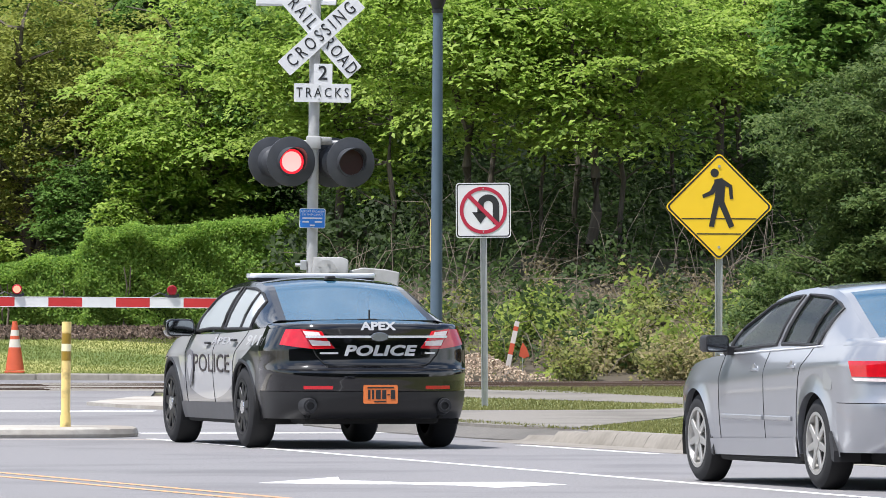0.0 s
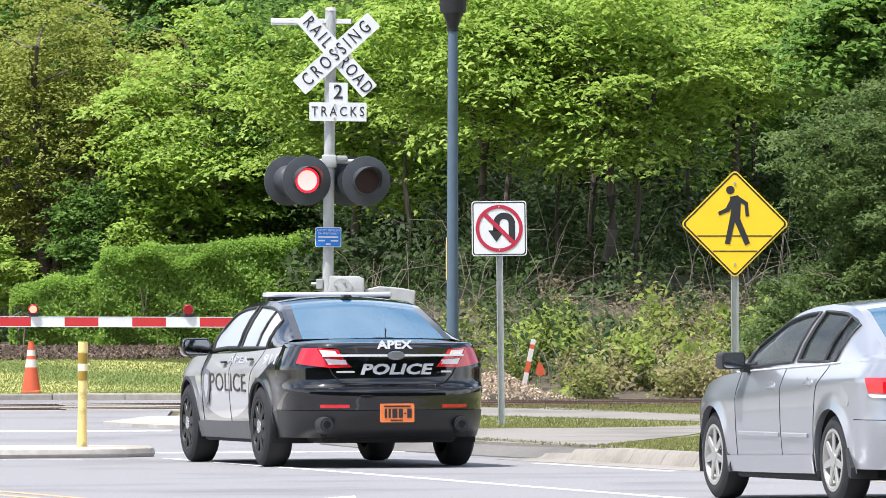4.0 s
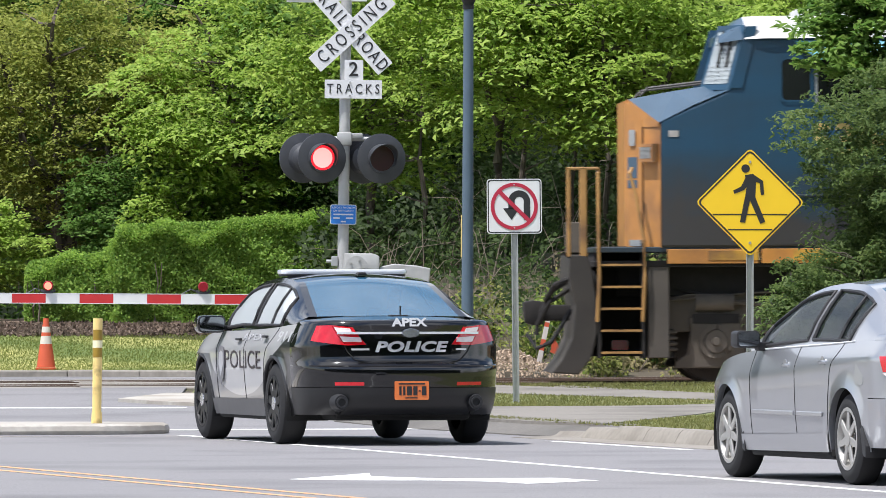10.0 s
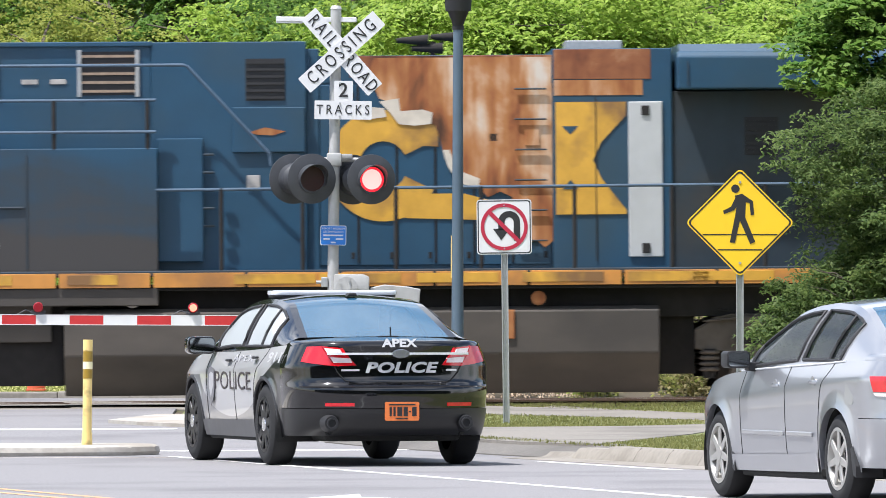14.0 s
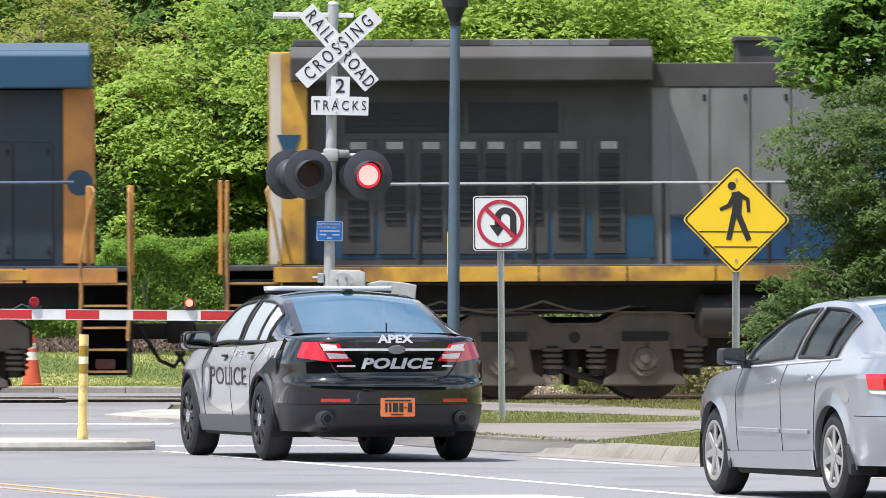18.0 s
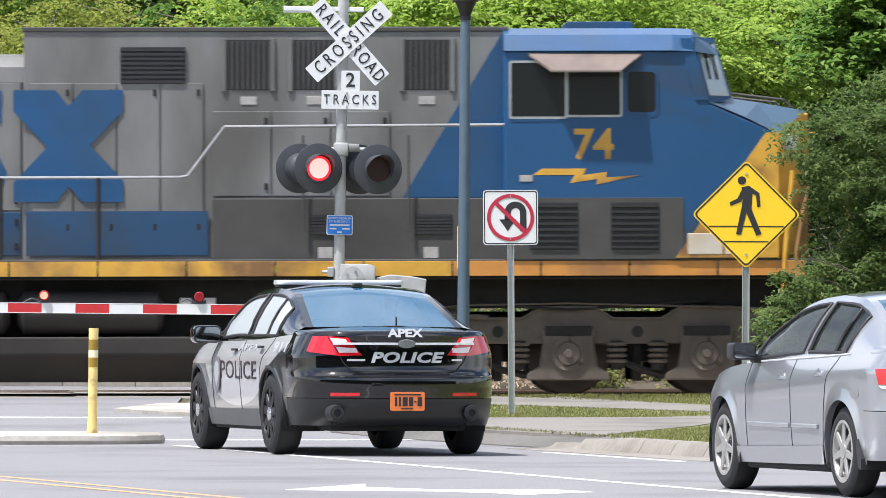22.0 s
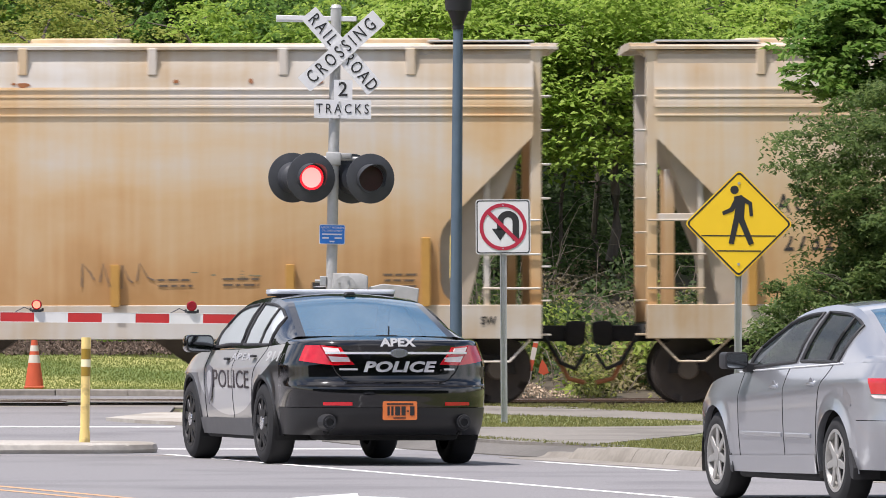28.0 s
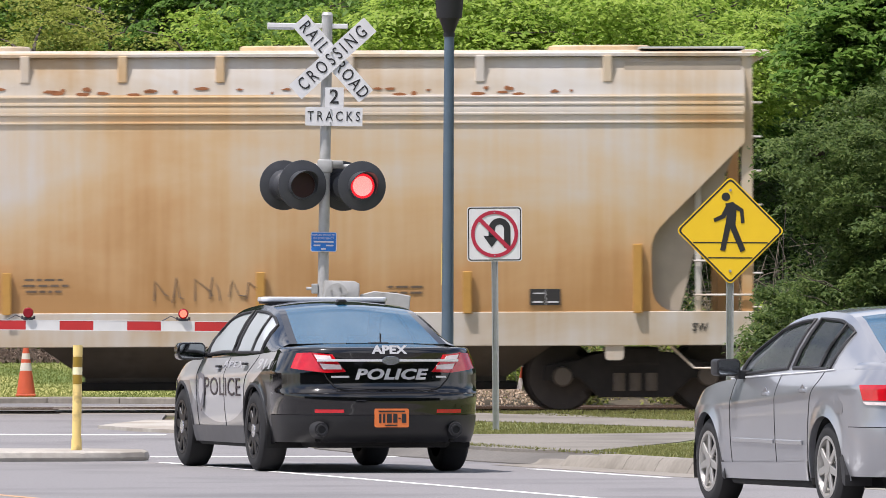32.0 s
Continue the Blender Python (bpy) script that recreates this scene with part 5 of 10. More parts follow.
    rail = [(0.80, 2.62, 1.02), (0.74, 2.30, 1.20), (0.66, 1.92, 1.40), (0.62, 1.7, 1.45), (0.60, 1.2, 1.485), (0.60, 0.75, 1.47), (0.62, 0.42, 1.425), (0.67, 0.02, 1.285), (0.72, -0.40, 1.135)]
    belt = [(0.86, 2.62, 1.00), (0.875, 2.1, 1.01), (0.88, 1.5, 1.025), (0.88, 0.9, 1.02), (0.88, 0.2, 1.03), (0.86, -0.2, 1.055), (0.82, -0.55, 1.085)]
    canopy(car, rail, belt, CAR_BLACK, ((4, 12), (13, 18), (18, 21)), GLASS_PALE, GLASS_BLUE, split=(8, 18))
    cabin_inside(car, (0.35, 1.35))
    # boot lid: a shut line on the tail, with rear lettering
    def on_tail(x, z, push=0.0):
        return sh.tail_point(sh.tail_angle(x, z), z, push)
    bm = bmesh.new()
    edge = [(-0.63, 1.06), (-0.61, 0.97), (-0.55, 0.83), (-0.49, 0.76), (-0.44, 0.745), (-0.2, 0.742), (0.0, 0.741), (0.2, 0.742), (0.42, 0.745), (0.47, 0.76), (0.54, 0.83), (0.61, 0.97), (0.63, 1.06)]
    tube(bm, [on_tail(x, z, 0.002) for x, z in edge], 0.0055, 6)
    boot = part("boot_lid_gap", bm, UNDERBODY, car, "dark shut line of the boot lid")
    words("lettering", "POLICE", 0.125, CAR_WHITE, boot, pose(0.0, -1.192, 0.868, 90), "white police lettering", wide=1.5, bold=0.005, space=1.05, shear=0.22)
    words("lettering", "APEX", 0.10, CAR_WHITE, boot, pose(-0.01, -1.204, 1.085, 78), "white town lettering", wide=1.28, bold=0.004, space=1.0)
    for x0, x1 in ((-0.53, -0.37), (0.42, 0.51)):
        bm = bmesh.new()
        box(bm, x0, x1, -1.197, -1.178, 0.842, 0.858)
        part("stripe", bm, CAR_WHITE, boot, "white stripe")
    bm = bmesh.new()
    wall_strip(bm, [on_tail(0.62 - 0.062 * i, 0.98, 0.014)[:2] for i in range(21)], 0.984, 1.004, -0.03)
    part("chrome_strip", bm, BRIGHT_TRIM, boot, "chrome strip across the boot")
    bm = bmesh.new()
    slab(bm, [(0.08 * math.cos(a * math.tau / 28), 0.994 + 0.04 * math.sin(a * math.tau / 28)) for a in range(28)], "y", -1.226, -1.195, bevel=0.006)
    part("maker_badge", bm, [mat("badge_silver", (0.32, 0.34, 0.38), 0.25, 0.8, coat=1.0)], boot, "oval dark badge with chrome rim")
    bm = bmesh.new()
    box(bm, -0.005, 0.005, -0.85, -0.83, 1.14, 1.23)
    box(bm, -0.10, 0.06, -0.90, -0.78, 1.138, 1.152, 0.005)
    part("aerial", bm, PLASTIC, car)
    # bumper: bright upper edge, reflectors, exhaust tips
    bm = bmesh.new()
    tube(bm, [sh.tail_point(q, 0.708, 0.004) for q in range(28, 153, 4)], 0.011, 6)
    part("bumper_step", bm, CAR_BLACK, bumper, smooth=True)
    for sx in (-1, 1):
        q = sorted((sh.tail_angle(sx * 0.66, 0.54), sh.tail_angle(sx * 0.42, 0.54)))
        sh.patch("reflector", bumper, ((q[0], 0.532), (q[1], 0.532), (q[1], 0.562), (q[0], 0.562)), TAIL_RED, 0.006, "red bumper reflector")
    for x in (-0.62, 0.60):
        bm = bmesh.new()
        cyl(bm, (x, -1.08, 0.385), (x, -1.19, 0.385), 0.085, 0.062, 28)
        ring_slab(bm, x, 0.385, 0.034, 0.046, "y", -1.212, -1.05, 24)
        slab(bm, disc_pts(x, 0.385, 0.035, 20), "y", -1.202, -1.192, mi=1)
        part("exhaust_tip", bm, [PLASTIC, UNDERBODY], bumper, "dark exhaust tip")
    # number plate with bars in place of its writing
    bm = bmesh.new()
    slab(bm, rounded(-0.155, 0.155, 0.405, 0.57, 0.012, 2), "y", -1.262, -1.25)
    plate = part("number_plate", bm, PLATE_ORANGE, bumper, "orange number plate")
    for x0, x1, z0, z1 in ((-0.115, -0.095, 0.445, 0.525), (-0.08, -0.06, 0.445, 0.525), (-0.045, 0.0, 0.445, 0.525), (0.012, 0.05, 0.445, 0.525), (0.06, 0.08, 0.478, 0.490), (0.09, 0.13, 0.445, 0.525), (-0.12, 0.12, 0.540, 0.553), (-0.06, 0.05, 0.418, 0.428)):
        bm = bmesh.new()
        box(bm, x0, x1, -1.265, -1.261, z0, z1)
        part("writing_bar", bm, PLASTIC, plate)
    # tail lamps
    for side in (-1, 1):
        lamp = new("tail_lamp")
        lamp.parent = car
        tagged(lamp, "red and clear wrap-round tail lamp")
        def at(x, z):
            """Angle round the tail of a place on the lamp, measured from the car's middle."""
            return sh.tail_angle(side * x, z), z
        flank = 30 if side > 0 else 150
        sh.patch("red_lens", lamp, ((flank, 0.925), at(0.555, 0.885), at(0.665, 1.062), (flank + side * 1, 1.058)), TAIL_RED, 0.014, n=18)
        sh.patch("inner_lens", lamp, (at(0.552, 0.885), at(0.385, 0.892), at(0.50, 1.045), at(0.66, 1.062)), TAIL_RED, 0.012)
        sh.patch("reversing_lens", lamp, (at(0.575, 0.915), at(0.42, 0.915), at(0.435, 0.955), at(0.60, 0.965)), TAIL_PALE, 0.018, "pale reversing lens", rows=3)
        sh.patch("reversing_lens", lamp, (at(0.625, 1.005), at(0.505, 1.005), at(0.52, 1.035), at(0.645, 1.045)), TAIL_PALE, 0.018, "pale reversing lens", rows=3)
    # roof light bar
    bar = new("light_bar")
    bar.parent = car
    bar.matrix_basis = pose(-0.02, 1.25, 1.482)
    tagged(bar, "slim clear roof light bar")
    bm = bmesh.new()
    slab(bm, rounded(-0.585, 0.585, -0.15, 0.15, 0.08, 4), "z", 0.03, 0.075, bevel=0.012)
    part("lens", bm, LIGHTBAR, bar, smooth=True)
    bm = bmesh.new()
    slab(bm, rounded(-0.575, 0.575, -0.14, 0.14, 0.08, 4), "z", 0.012, 0.032)
    part("tray", bm, PLASTIC, bar)
    for x in (-0.45, 0.45):
        bm = bmesh.new()
        box(bm, x - 0.04, x + 0.04, -0.08, 0.08, -0.05, 0.02, 0.01)
        part("foot", bm, PLASTIC, bar)
    bm = bmesh.new()
    slab(bm, [(-0.05, 0.0), (0.05, 0.0), (0.03, 0.028), (-0.03, 0.028)], "y", 0.56, 0.66, bevel=0.008)
    fin = part("roof_aerial", bm, PLASTIC, car)
    fin.location.z = 1.505
    for y in (0.0, 2.868):
        for side in (-1, 1):
            car_wheel(car, side * 0.835, y, 0.363, 0.245, 0.235, "steel", side)
    return car


police_car()


def silver_car():
    car = thing("silver_sedan", "silver four-door sedan waiting behind the police car", "car", pose(2.855 + 0.83 * 0.961, 64.0 + 0.83 * 0.277, 0, 0, 0, 16.1))
    sh = Shell(
        width=[(-0.9, 0.875), (-0.4, 0.895), (0.3, 0.908), (2.2, 0.908), (2.9, 0.89), (3.3, 0.82), (3.55, 0.69), (3.75, 0.45)],
        crease=[(-0.9, 0.91), (-0.2, 0.885), (0.6, 0.845), (1.6, 0.785), (2.4, 0.745), (3.0, 0.725), (3.75, 0.55)],
        belt=[(-0.9, 1.03), (-0.3, 1.02), (0.5, 0.99), (1.5, 0.958), (2.4, 0.925), (3.0, 0.86), (3.5, 0.745), (3.75, 0.60)],
        top=[(-0.6, 1.085), (-0.2, 1.06), (2.3, 0.98), (2.6, 1.0), (3.1, 0.93), (3.5, 0.80), (3.75, 0.64)],
        low=[(-0.6, 0.26), (-0.38, 0.235), (2.4, 0.21), (3.3, 0.22), (3.75, 0.30)],
        arches=[(0.0, 0.362, 0.325), (2.74, 0.362, 0.325)], tail_from=-0.45,
        tail_deep=[(0.24, 0.58), (0.32, 0.63), (0.45, 0.66), (0.60, 0.665), (0.66, 0.63), (0.8, 0.60), (1.02, 0.585), (1.08, 0.58)], tuck=0.045, lean=0.065)
    sh.deck("bonnet", car, 2.19, 3.75, CAR_SILVER)
    sh.deck("body", car, -0.45, 2.19, CAR_SILVER)
    sh.tail("rear_panel", car, 0.62, 1.02, CAR_SILVER, rows=22, lip=0.0)
    sh.tail("rear_bumper", car, 0.27, 0.615, CAR_SILVER, push=0.004, label="silver painted bumper")
    sh.boot("boot_top", car, 1.02, 1.075, CAR_SILVER)
    bm = bmesh.new()
    box(bm, -0.60, 0.60, -0.9, 3.5, 0.18, 0.6, 0.05)
    box(bm, -0.86, 0.86, 0.4, 2.3, 0.17, 0.5, 0.03)
    part("underbody", bm, UNDERBODY, car)
    for side in (-1, 1):
        def rear_cut(v):
            return 0.41 - 0.02 * v - 0.22 * smooth(0.28, 1.0, v)
        sh.panel("rear_quarter", car, -0.45, lambda v: rear_cut(v) - 0.003, CAR_SILVER, side, "silver rear quarter")
        sh.panel("rear_door", car, rear_cut, 1.132, CAR_SILVER, side, "silver rear door")
        sh.panel("front_door", car, 1.138, 2.177, CAR_SILVER, side, "silver front door")
        sh.panel("front_wing", car, 2.183, 3.75, CAR_SILVER, side, "silver front wing")
        for y in (rear_cut, 1.135, 2.18):
            sh.seam(car, y, side, r=0.0028)
        sh.panel("sill", car, 0.385, 2.36, CAR_SILVER, side, v0=0.0, v1=0.13, push=0.014, rows=6)
        for ya in (0.0, 2.74):
            bm = bmesh.new()
            n = 26
            ring = [[bm.verts.new((side * xx, ya + 0.375 * math.cos(radians(-20 + 220 * i / n)), 0.325 + 0.375 * math.sin(radians(-20 + 220 * i / n)))) for i in range(n + 1)] for xx in (0.885, 0.52)]
            for i in range(n):
                bm.faces.new((ring[0][i], ring[0][i + 1], ring[1][i + 1], ring[1][i]))
            part("wheel_well", bm, UNDERBODY, car)
        for y0, y1 in ((0.52, 1.10), (1.17, 2.12)):
            bm = bmesh.new()
            x0 = side * (sh.half(1.0, 0.49) - 0.004)
            box(bm, min(x0, x0 + side * 0.018), max(x0, x0 + side * 0.018), y0, y1, 0.475, 0.51, 0.007)
            part("side_moulding", bm, CAR_SILVER, car, "pale side moulding")
        for y, z in ((0.50, 0.865), (1.36, 0.835)):
            h = new("door_handle")
            h.parent = car
            h.matrix_basis = pose(side * sh.half(y, z), y, z, 0, 0, 0)
            bm = bmesh.new()
            box(bm, -0.012, 0.03, -0.085, 0.085, -0.014, 0.014, 0.012)
            part("grip", bm, CAR_SILVER, h, smooth=True)
            bm = bmesh.new()
            slab(bm, disc_pts(0, 0, 0.045, 16), "x", -0.004, 0.002)
            part("recess", bm, CAR_SILVER, h)
        bm = bmesh.new()
        tube(bm, [(side * (sh.half(y, curve(sh.belt, y)) + 0.002), y, curve(sh.belt, y) + 0.005) for y in (2.3, 1.8, 1.3, 0.8, 0.3, -0.05)], 0.007, 6)
        part("belt_trim", bm, BRIGHT_TRIM, car, "bright belt trim")
        m = new("door_mirror")
        m.parent = car
        m.matrix_basis = pose(side * 0.985, 2.00, 1.02)
        bm = bmesh.new()
        slab(bm, rounded(-0.095, 0.085, -0.062, 0.062, 0.03, 4), "y", -0.05, 0.10, bevel=0.025)
        part("housing", bm, PLASTIC, m, "dark mirror housing", smooth=True)
        bm = bmesh.new()
        slab(bm, rounded(-0.082, 0.072, -0.05, 0.05, 0.025, 4), "y", -0.055, -0.049)
        part("mirror_glass", bm, MIRROR, m)
        bm = bmesh.new()
        box(bm, min(-side * 0.08, -side * 0.19), max(-side * 0.08, -side * 0.19), -0.03, 0.08, -0.085, -0.02, 0.01)
        part("arm", bm, PLASTIC, m)
        for y, a in ((-0.33, 1), (2.42, 1)):
            bm = bmesh.new()
            slab(bm, [(y + 0.02, 0.40), (y - 0.04, 0.22), (y - 0.10, 0.20), (y - 0.10, 0.28), (y - 0.03, 0.42)], "x", side * 0.70, side * 0.90)
            part("mud_flap", bm, PLASTIC, car, "black mud flap")
        lamp = new("tail_lamp")
        lamp.parent = car
        tagged(lamp, "red wedge tail lamp")
        flank = 14 if side > 0 else 166
        inner = sh.tail_angle(side * 0.45, 0.87)
        sh.patch("red_lens", lamp, ((flank + side * 5, 0.805), (inner, 0.80), (inner, 0.915), (flank + side * 1, 0.915)), TAIL_RED, 0.012, n=18)
        sh.patch("lower_lens", lamp, ((flank + side * 8, 0.775), (inner, 0.765), (inner, 0.788), (flank + side * 4, 0.798)), TAIL_PALE, 0.010, "pale lower lens", rows=2)
    bm = bmesh.new()
    slab(bm, rounded(-0.08, 0.08, -0.09, 0.09, 0.03, 4), "x", -0.0, 0.003)
    flap = part("fuel_flap", bm, CAR_SILVER, car, smooth=True)
    flap.matrix_basis = pose(-sh.half(-0.28, 0.80) - 0.001, -0.28, 0.80, 0, 2, 3)
    rail = [(0.76, 2.42, 0.98), (0.70, 2.05, 1.165), (0.61, 1.62, 1.355), (0.575, 1.35, 1.405), (0.56, 0.95, 1.43), (0.56, 0.5, 1.415), (0.58, 0.25, 1.37), (0.63, -0.15, 1.225), (0.68, -0.58, 1.075)]
    belt = [(0.835, 2.42, 0.945), (0.845, 1.9, 0.955), (0.85, 1.4, 0.97), (0.85, 0.8, 0.99), (0.85, 0.2, 0.99), (0.83, -0.2, 1.0), (0.78, -0.6, 1.01)]
    canopy(car, rail, belt, CAR_SILVER, ((3, 12), (13, 18), (18, 20)), glass_mat("dark_side_glass", (0.015, 0.018, 0.02), 0.03, 0.5), GLASS_BLUE, split=(9, 18))
    cabin_inside(car, (0.2, 1.15), head=1.02)
    bm = bmesh.new()
    cyl(bm, (-0.46, 0.97, 0.93), (0.46, 0.97, 0.93), 0.03, 0.03, 8)
    part("parcel", bm, CABIN, car)
    for y in (0.0, 2.74):
        for side in (-1, 1):
            car_wheel(car, side * 0.79, y, 0.326, 0.205, 0.212, "alloy", side)
    return car


silver_car()


# ---- train ----
LOCO_BLUE = mat("dark_blue_loco_paint", (0.014, 0.062, 0.116), 0.45, vary=0.14, grain=2.5, stain=(0.026, 0.060, 0.090), stain_scale=0.6, coat=0.05)
LOCO_BRIGHT = mat("bright_blue_loco_paint", (0.011, 0.072, 0.185), 0.38, vary=0.12, grain=2.5, stain=(0.022, 0.064, 0.13), stain_scale=0.8, coat=0.2)
LOCO_BAND = mat("blue_band_paint", (0.014, 0.058, 0.13), 0.45, vary=0.15, grain=2.5, stain=(0.03, 0.05, 0.08), stain_scale=0.9)
LOCO_DULL = mat("grimy_shaded_blue_grey_paint", (0.021, 0.034, 0.046), 0.5, vary=0.2, grain=3, stain=(0.038, 0.036, 0.034), stain_scale=0.8)
# lightened blue: sky reflected by sloping shoulders; also plain blue-grey parts
LOCO_SLOPE = mat("blue_grey_shoulder", (0.045, 0.085, 0.13), 0.4, vary=0.12, grain=3, coat=0.2)
LOCO_GREY = mat("weathered_grey_paint", (0.185, 0.185, 0.18), 0.5, vary=0.18, grain=3, stain=(0.10, 0.096, 0.088), stain_scale=0.7, stain_at=0.54, stretch=(1, 1, 0.4))
LOCO_SOOT = mat("sooty_grey_paint", (0.06, 0.057, 0.054), 0.6, vary=0.2, grain=3, stain=(0.04, 0.036, 0.032), stain_scale=0.9)
LOCO_YELLOW = mat("loco_yellow", (0.60, 0.33, 0.045), 0.45, vary=0.2, grain=4, stain=(0.22, 0.115, 0.045), stain_scale=1.6, stain_at=0.53)
LOCO_ORANGE = mat("faded_orange_panel", (0.55, 0.24, 0.05), 0.5, vary=0.12, grain=4, stain=(0.30, 0.14, 0.05), stain_scale=1.5)
LOCO_FADED = mat("faded_orange_rail", (0.40, 0.22, 0.07), 0.5, vary=0.15, grain=6, stain=(0.2, 0.11, 0.05), stain_scale=3)
LOCO_WHITE = mat("loco_white_roof", (0.58, 0.58, 0.57), 0.45, vary=0.05, grain=3, stain=(0.55, 0.54, 0.5), stain_scale=1.2, stain_at=0.6)


def washed_mat(name, colours, scale, stretch, low=None, streak=0.0, rough=0.75):
    """Weathered sheet steel: cloudy patches through a row of colours, run-down streaks, and later colours such as rust
    wash low down.
    """
    m = mat(name, colours[0], rough, vary=0.1)
    nt = m.node_tree
    p = nt.nodes["Principled BSDF"]
    tc = nt.nodes.new("ShaderNodeTexCoord")
    mp = nt.nodes.new("ShaderNodeMapping")
    mp.inputs["Scale"].default_value = stretch
    nt.links.new(tc.outputs["Object"], mp.inputs[0])
    n = nt.nodes.new("ShaderNodeTexNoise")
    n.inputs["Scale"].default_value, n.inputs["Detail"].default_value, n.inputs["Distortion"].default_value = scale, 9, 0.4
    nt.links.new(mp.outputs[0], n.inputs["Vector"])
    fac = n.outputs[0]
    def add(a, b, op="ADD"):
        k = nt.nodes.new("ShaderNodeMath")
        k.operation = op
        nt.links.new(a, k.inputs[0])
        if isinstance(b, float):
            k.inputs[1].default_value = b
        else:
            nt.links.new(b, k.inputs[1])
        return k.outputs[0]
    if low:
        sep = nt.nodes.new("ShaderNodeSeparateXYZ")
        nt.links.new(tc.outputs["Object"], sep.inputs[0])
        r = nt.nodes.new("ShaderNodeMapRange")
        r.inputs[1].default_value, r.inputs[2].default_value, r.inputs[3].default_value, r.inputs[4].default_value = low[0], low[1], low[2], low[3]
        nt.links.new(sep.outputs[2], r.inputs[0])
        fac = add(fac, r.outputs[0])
    if streak:
        mp2 = nt.nodes.new("ShaderNodeMapping")
        mp2.inputs["Scale"].default_value = (5.0, 1.0, 0.25)
        nt.links.new(tc.outputs["Object"], mp2.inputs[0])
        n2 = nt.nodes.new("ShaderNodeTexNoise")
        n2.inputs["Scale"].default_value, n2.inputs["Detail"].default_value = 1.6, 6
        nt.links.new(mp2.outputs[0], n2.inputs["Vector"])
        fac = add(fac, add(add(n2.outputs[0], -0.5), streak, "MULTIPLY"))
    ramp = nt.nodes.new("ShaderNodeValToRGB")
    el = ramp.color_ramp.elements
    el[0].position, el[0].color = 0.30, (*colours[0], 1)
    el[1].position, el[1].color = 0.72, (*colours[-1], 1)
    for i, c in enumerate(colours[1:-1]):
        e = el.new(0.30 + 0.42 * (i + 1) / (len(colours) - 1))
        e.color = (*c, 1)
    nt.links.new(fac, ramp.inputs[0])
    nt.links.new(ramp.outputs[0], p.inputs["Base Color"])
    return m


RUSTED = washed_mat("burnt_rusty_steel", ((0.07, 0.03, 0.015), (0.27, 0.09, 0.03), (0.40, 0.17, 0.06), (0.54, 0.34, 0.21), (0.60, 0.53, 0.46)), 1.9, (1.0, 1.0, 0.55), None, 0.35, 0.85)
RUST_DARK = washed_mat("dark_rusty_steel", ((0.06, 0.025, 0.015), (0.19, 0.06, 0.025), (0.27, 0.10, 0.04), (0.42, 0.22, 0.12)), 2.2, (1.0, 1.0, 0.8), None, 0.25, 0.85)
RUST_EDGE = mat("blistered_paint_edge", (0.58, 0.52, 0.44), 0.8, vary=0.2, grain=6)
TRUCK_GREY = mat("dusty_truck_frame", (0.105, 0.088, 0.072), 0.85, vary=0.25, grain=6, stain=(0.085, 0.07, 0.055), stain_scale=1.5)
TANK_GREY = mat("dusty_fuel_tank", (0.055, 0.048, 0.042), 0.75, vary=0.15, grain=3, stain=(0.10, 0.085, 0.07), stain_scale=0.7, stretch=(0.5, 1, 1))
TANK_DARK = mat("grimy_fuel_tank", (0.022, 0.019, 0.017), 0.75, vary=0.2, grain=3, stain=(0.05, 0.043, 0.036), stain_scale=0.7, stretch=(0.5, 1, 1))
UNDER_DARK = mat("underframe_grime", (0.018, 0.016, 0.015), 0.9, vary=0.3)
GRILLE = mat("dark_grille", (0.02, 0.02, 0.022), 0.6, vary=0.2, grain=12)
WHEEL_STEEL = mat("wheel_steel", (0.06, 0.05, 0.045), 0.6, 0.4, vary=0.2, grain=6)
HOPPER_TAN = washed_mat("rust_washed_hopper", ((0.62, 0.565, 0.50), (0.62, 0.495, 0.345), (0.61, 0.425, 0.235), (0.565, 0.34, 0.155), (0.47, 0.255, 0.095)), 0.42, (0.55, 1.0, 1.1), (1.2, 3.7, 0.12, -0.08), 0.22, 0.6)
HOPPER_CREAM = washed_mat("cream_hopper_sheet", ((0.60, 0.58, 0.555), (0.58, 0.54, 0.485), (0.53, 0.445, 0.34), (0.47, 0.33, 0.19)), 0.8, (0.6, 1.0, 1.0), None, 0.3, 0.55)
HOPPER_RUST = mat("rust_streak", (0.34, 0.13, 0.05), 0.8, vary=0.2, grain=7)
HOPPER_BAR = mat("ochre_post", (0.50, 0.27, 0.06), 0.6, vary=0.1)
STENCIL = mat("stencil_black", (0.03, 0.028, 0.027), 0.6, vary=0.1)
SPRAY = mat("spray_grey", (0.15, 0.12, 0.10), 0.6, vary=0.2)
DARK_PANE = mat("dark_cab_window", (0.010, 0.012, 0.012), 0.25, vary=0.1)
# cream sheet greyed: the shade at the hopper ends is in this colour
SLOPE_SHADE = mat("shaded_end_sheet", (0.44, 0.37, 0.29), 0.7, vary=0.15, grain=3)
TRAIN, AXLES = [], []
LABEL = mat("worn_label", (0.38, 0.36, 0.34), 0.5, vary=0.2, grain=12)
RAIL_GREY = mat("grey_handrail", (0.30, 0.30, 0.31), 0.4, vary=0.15)
RAIL_BLUE = mat("blue_handrail", (0.07, 0.11, 0.16), 0.4, vary=0.15)
STENCIL_FADED = mat("faded_stencil", (0.13, 0.095, 0.065), 0.7, vary=0.3, grain=15)


def vehicle(name, label, start, category):
    v = thing(name, label, category, pose(start, 112.75, 0.2), group="train")
    TRAIN.append((v, start))
    return v


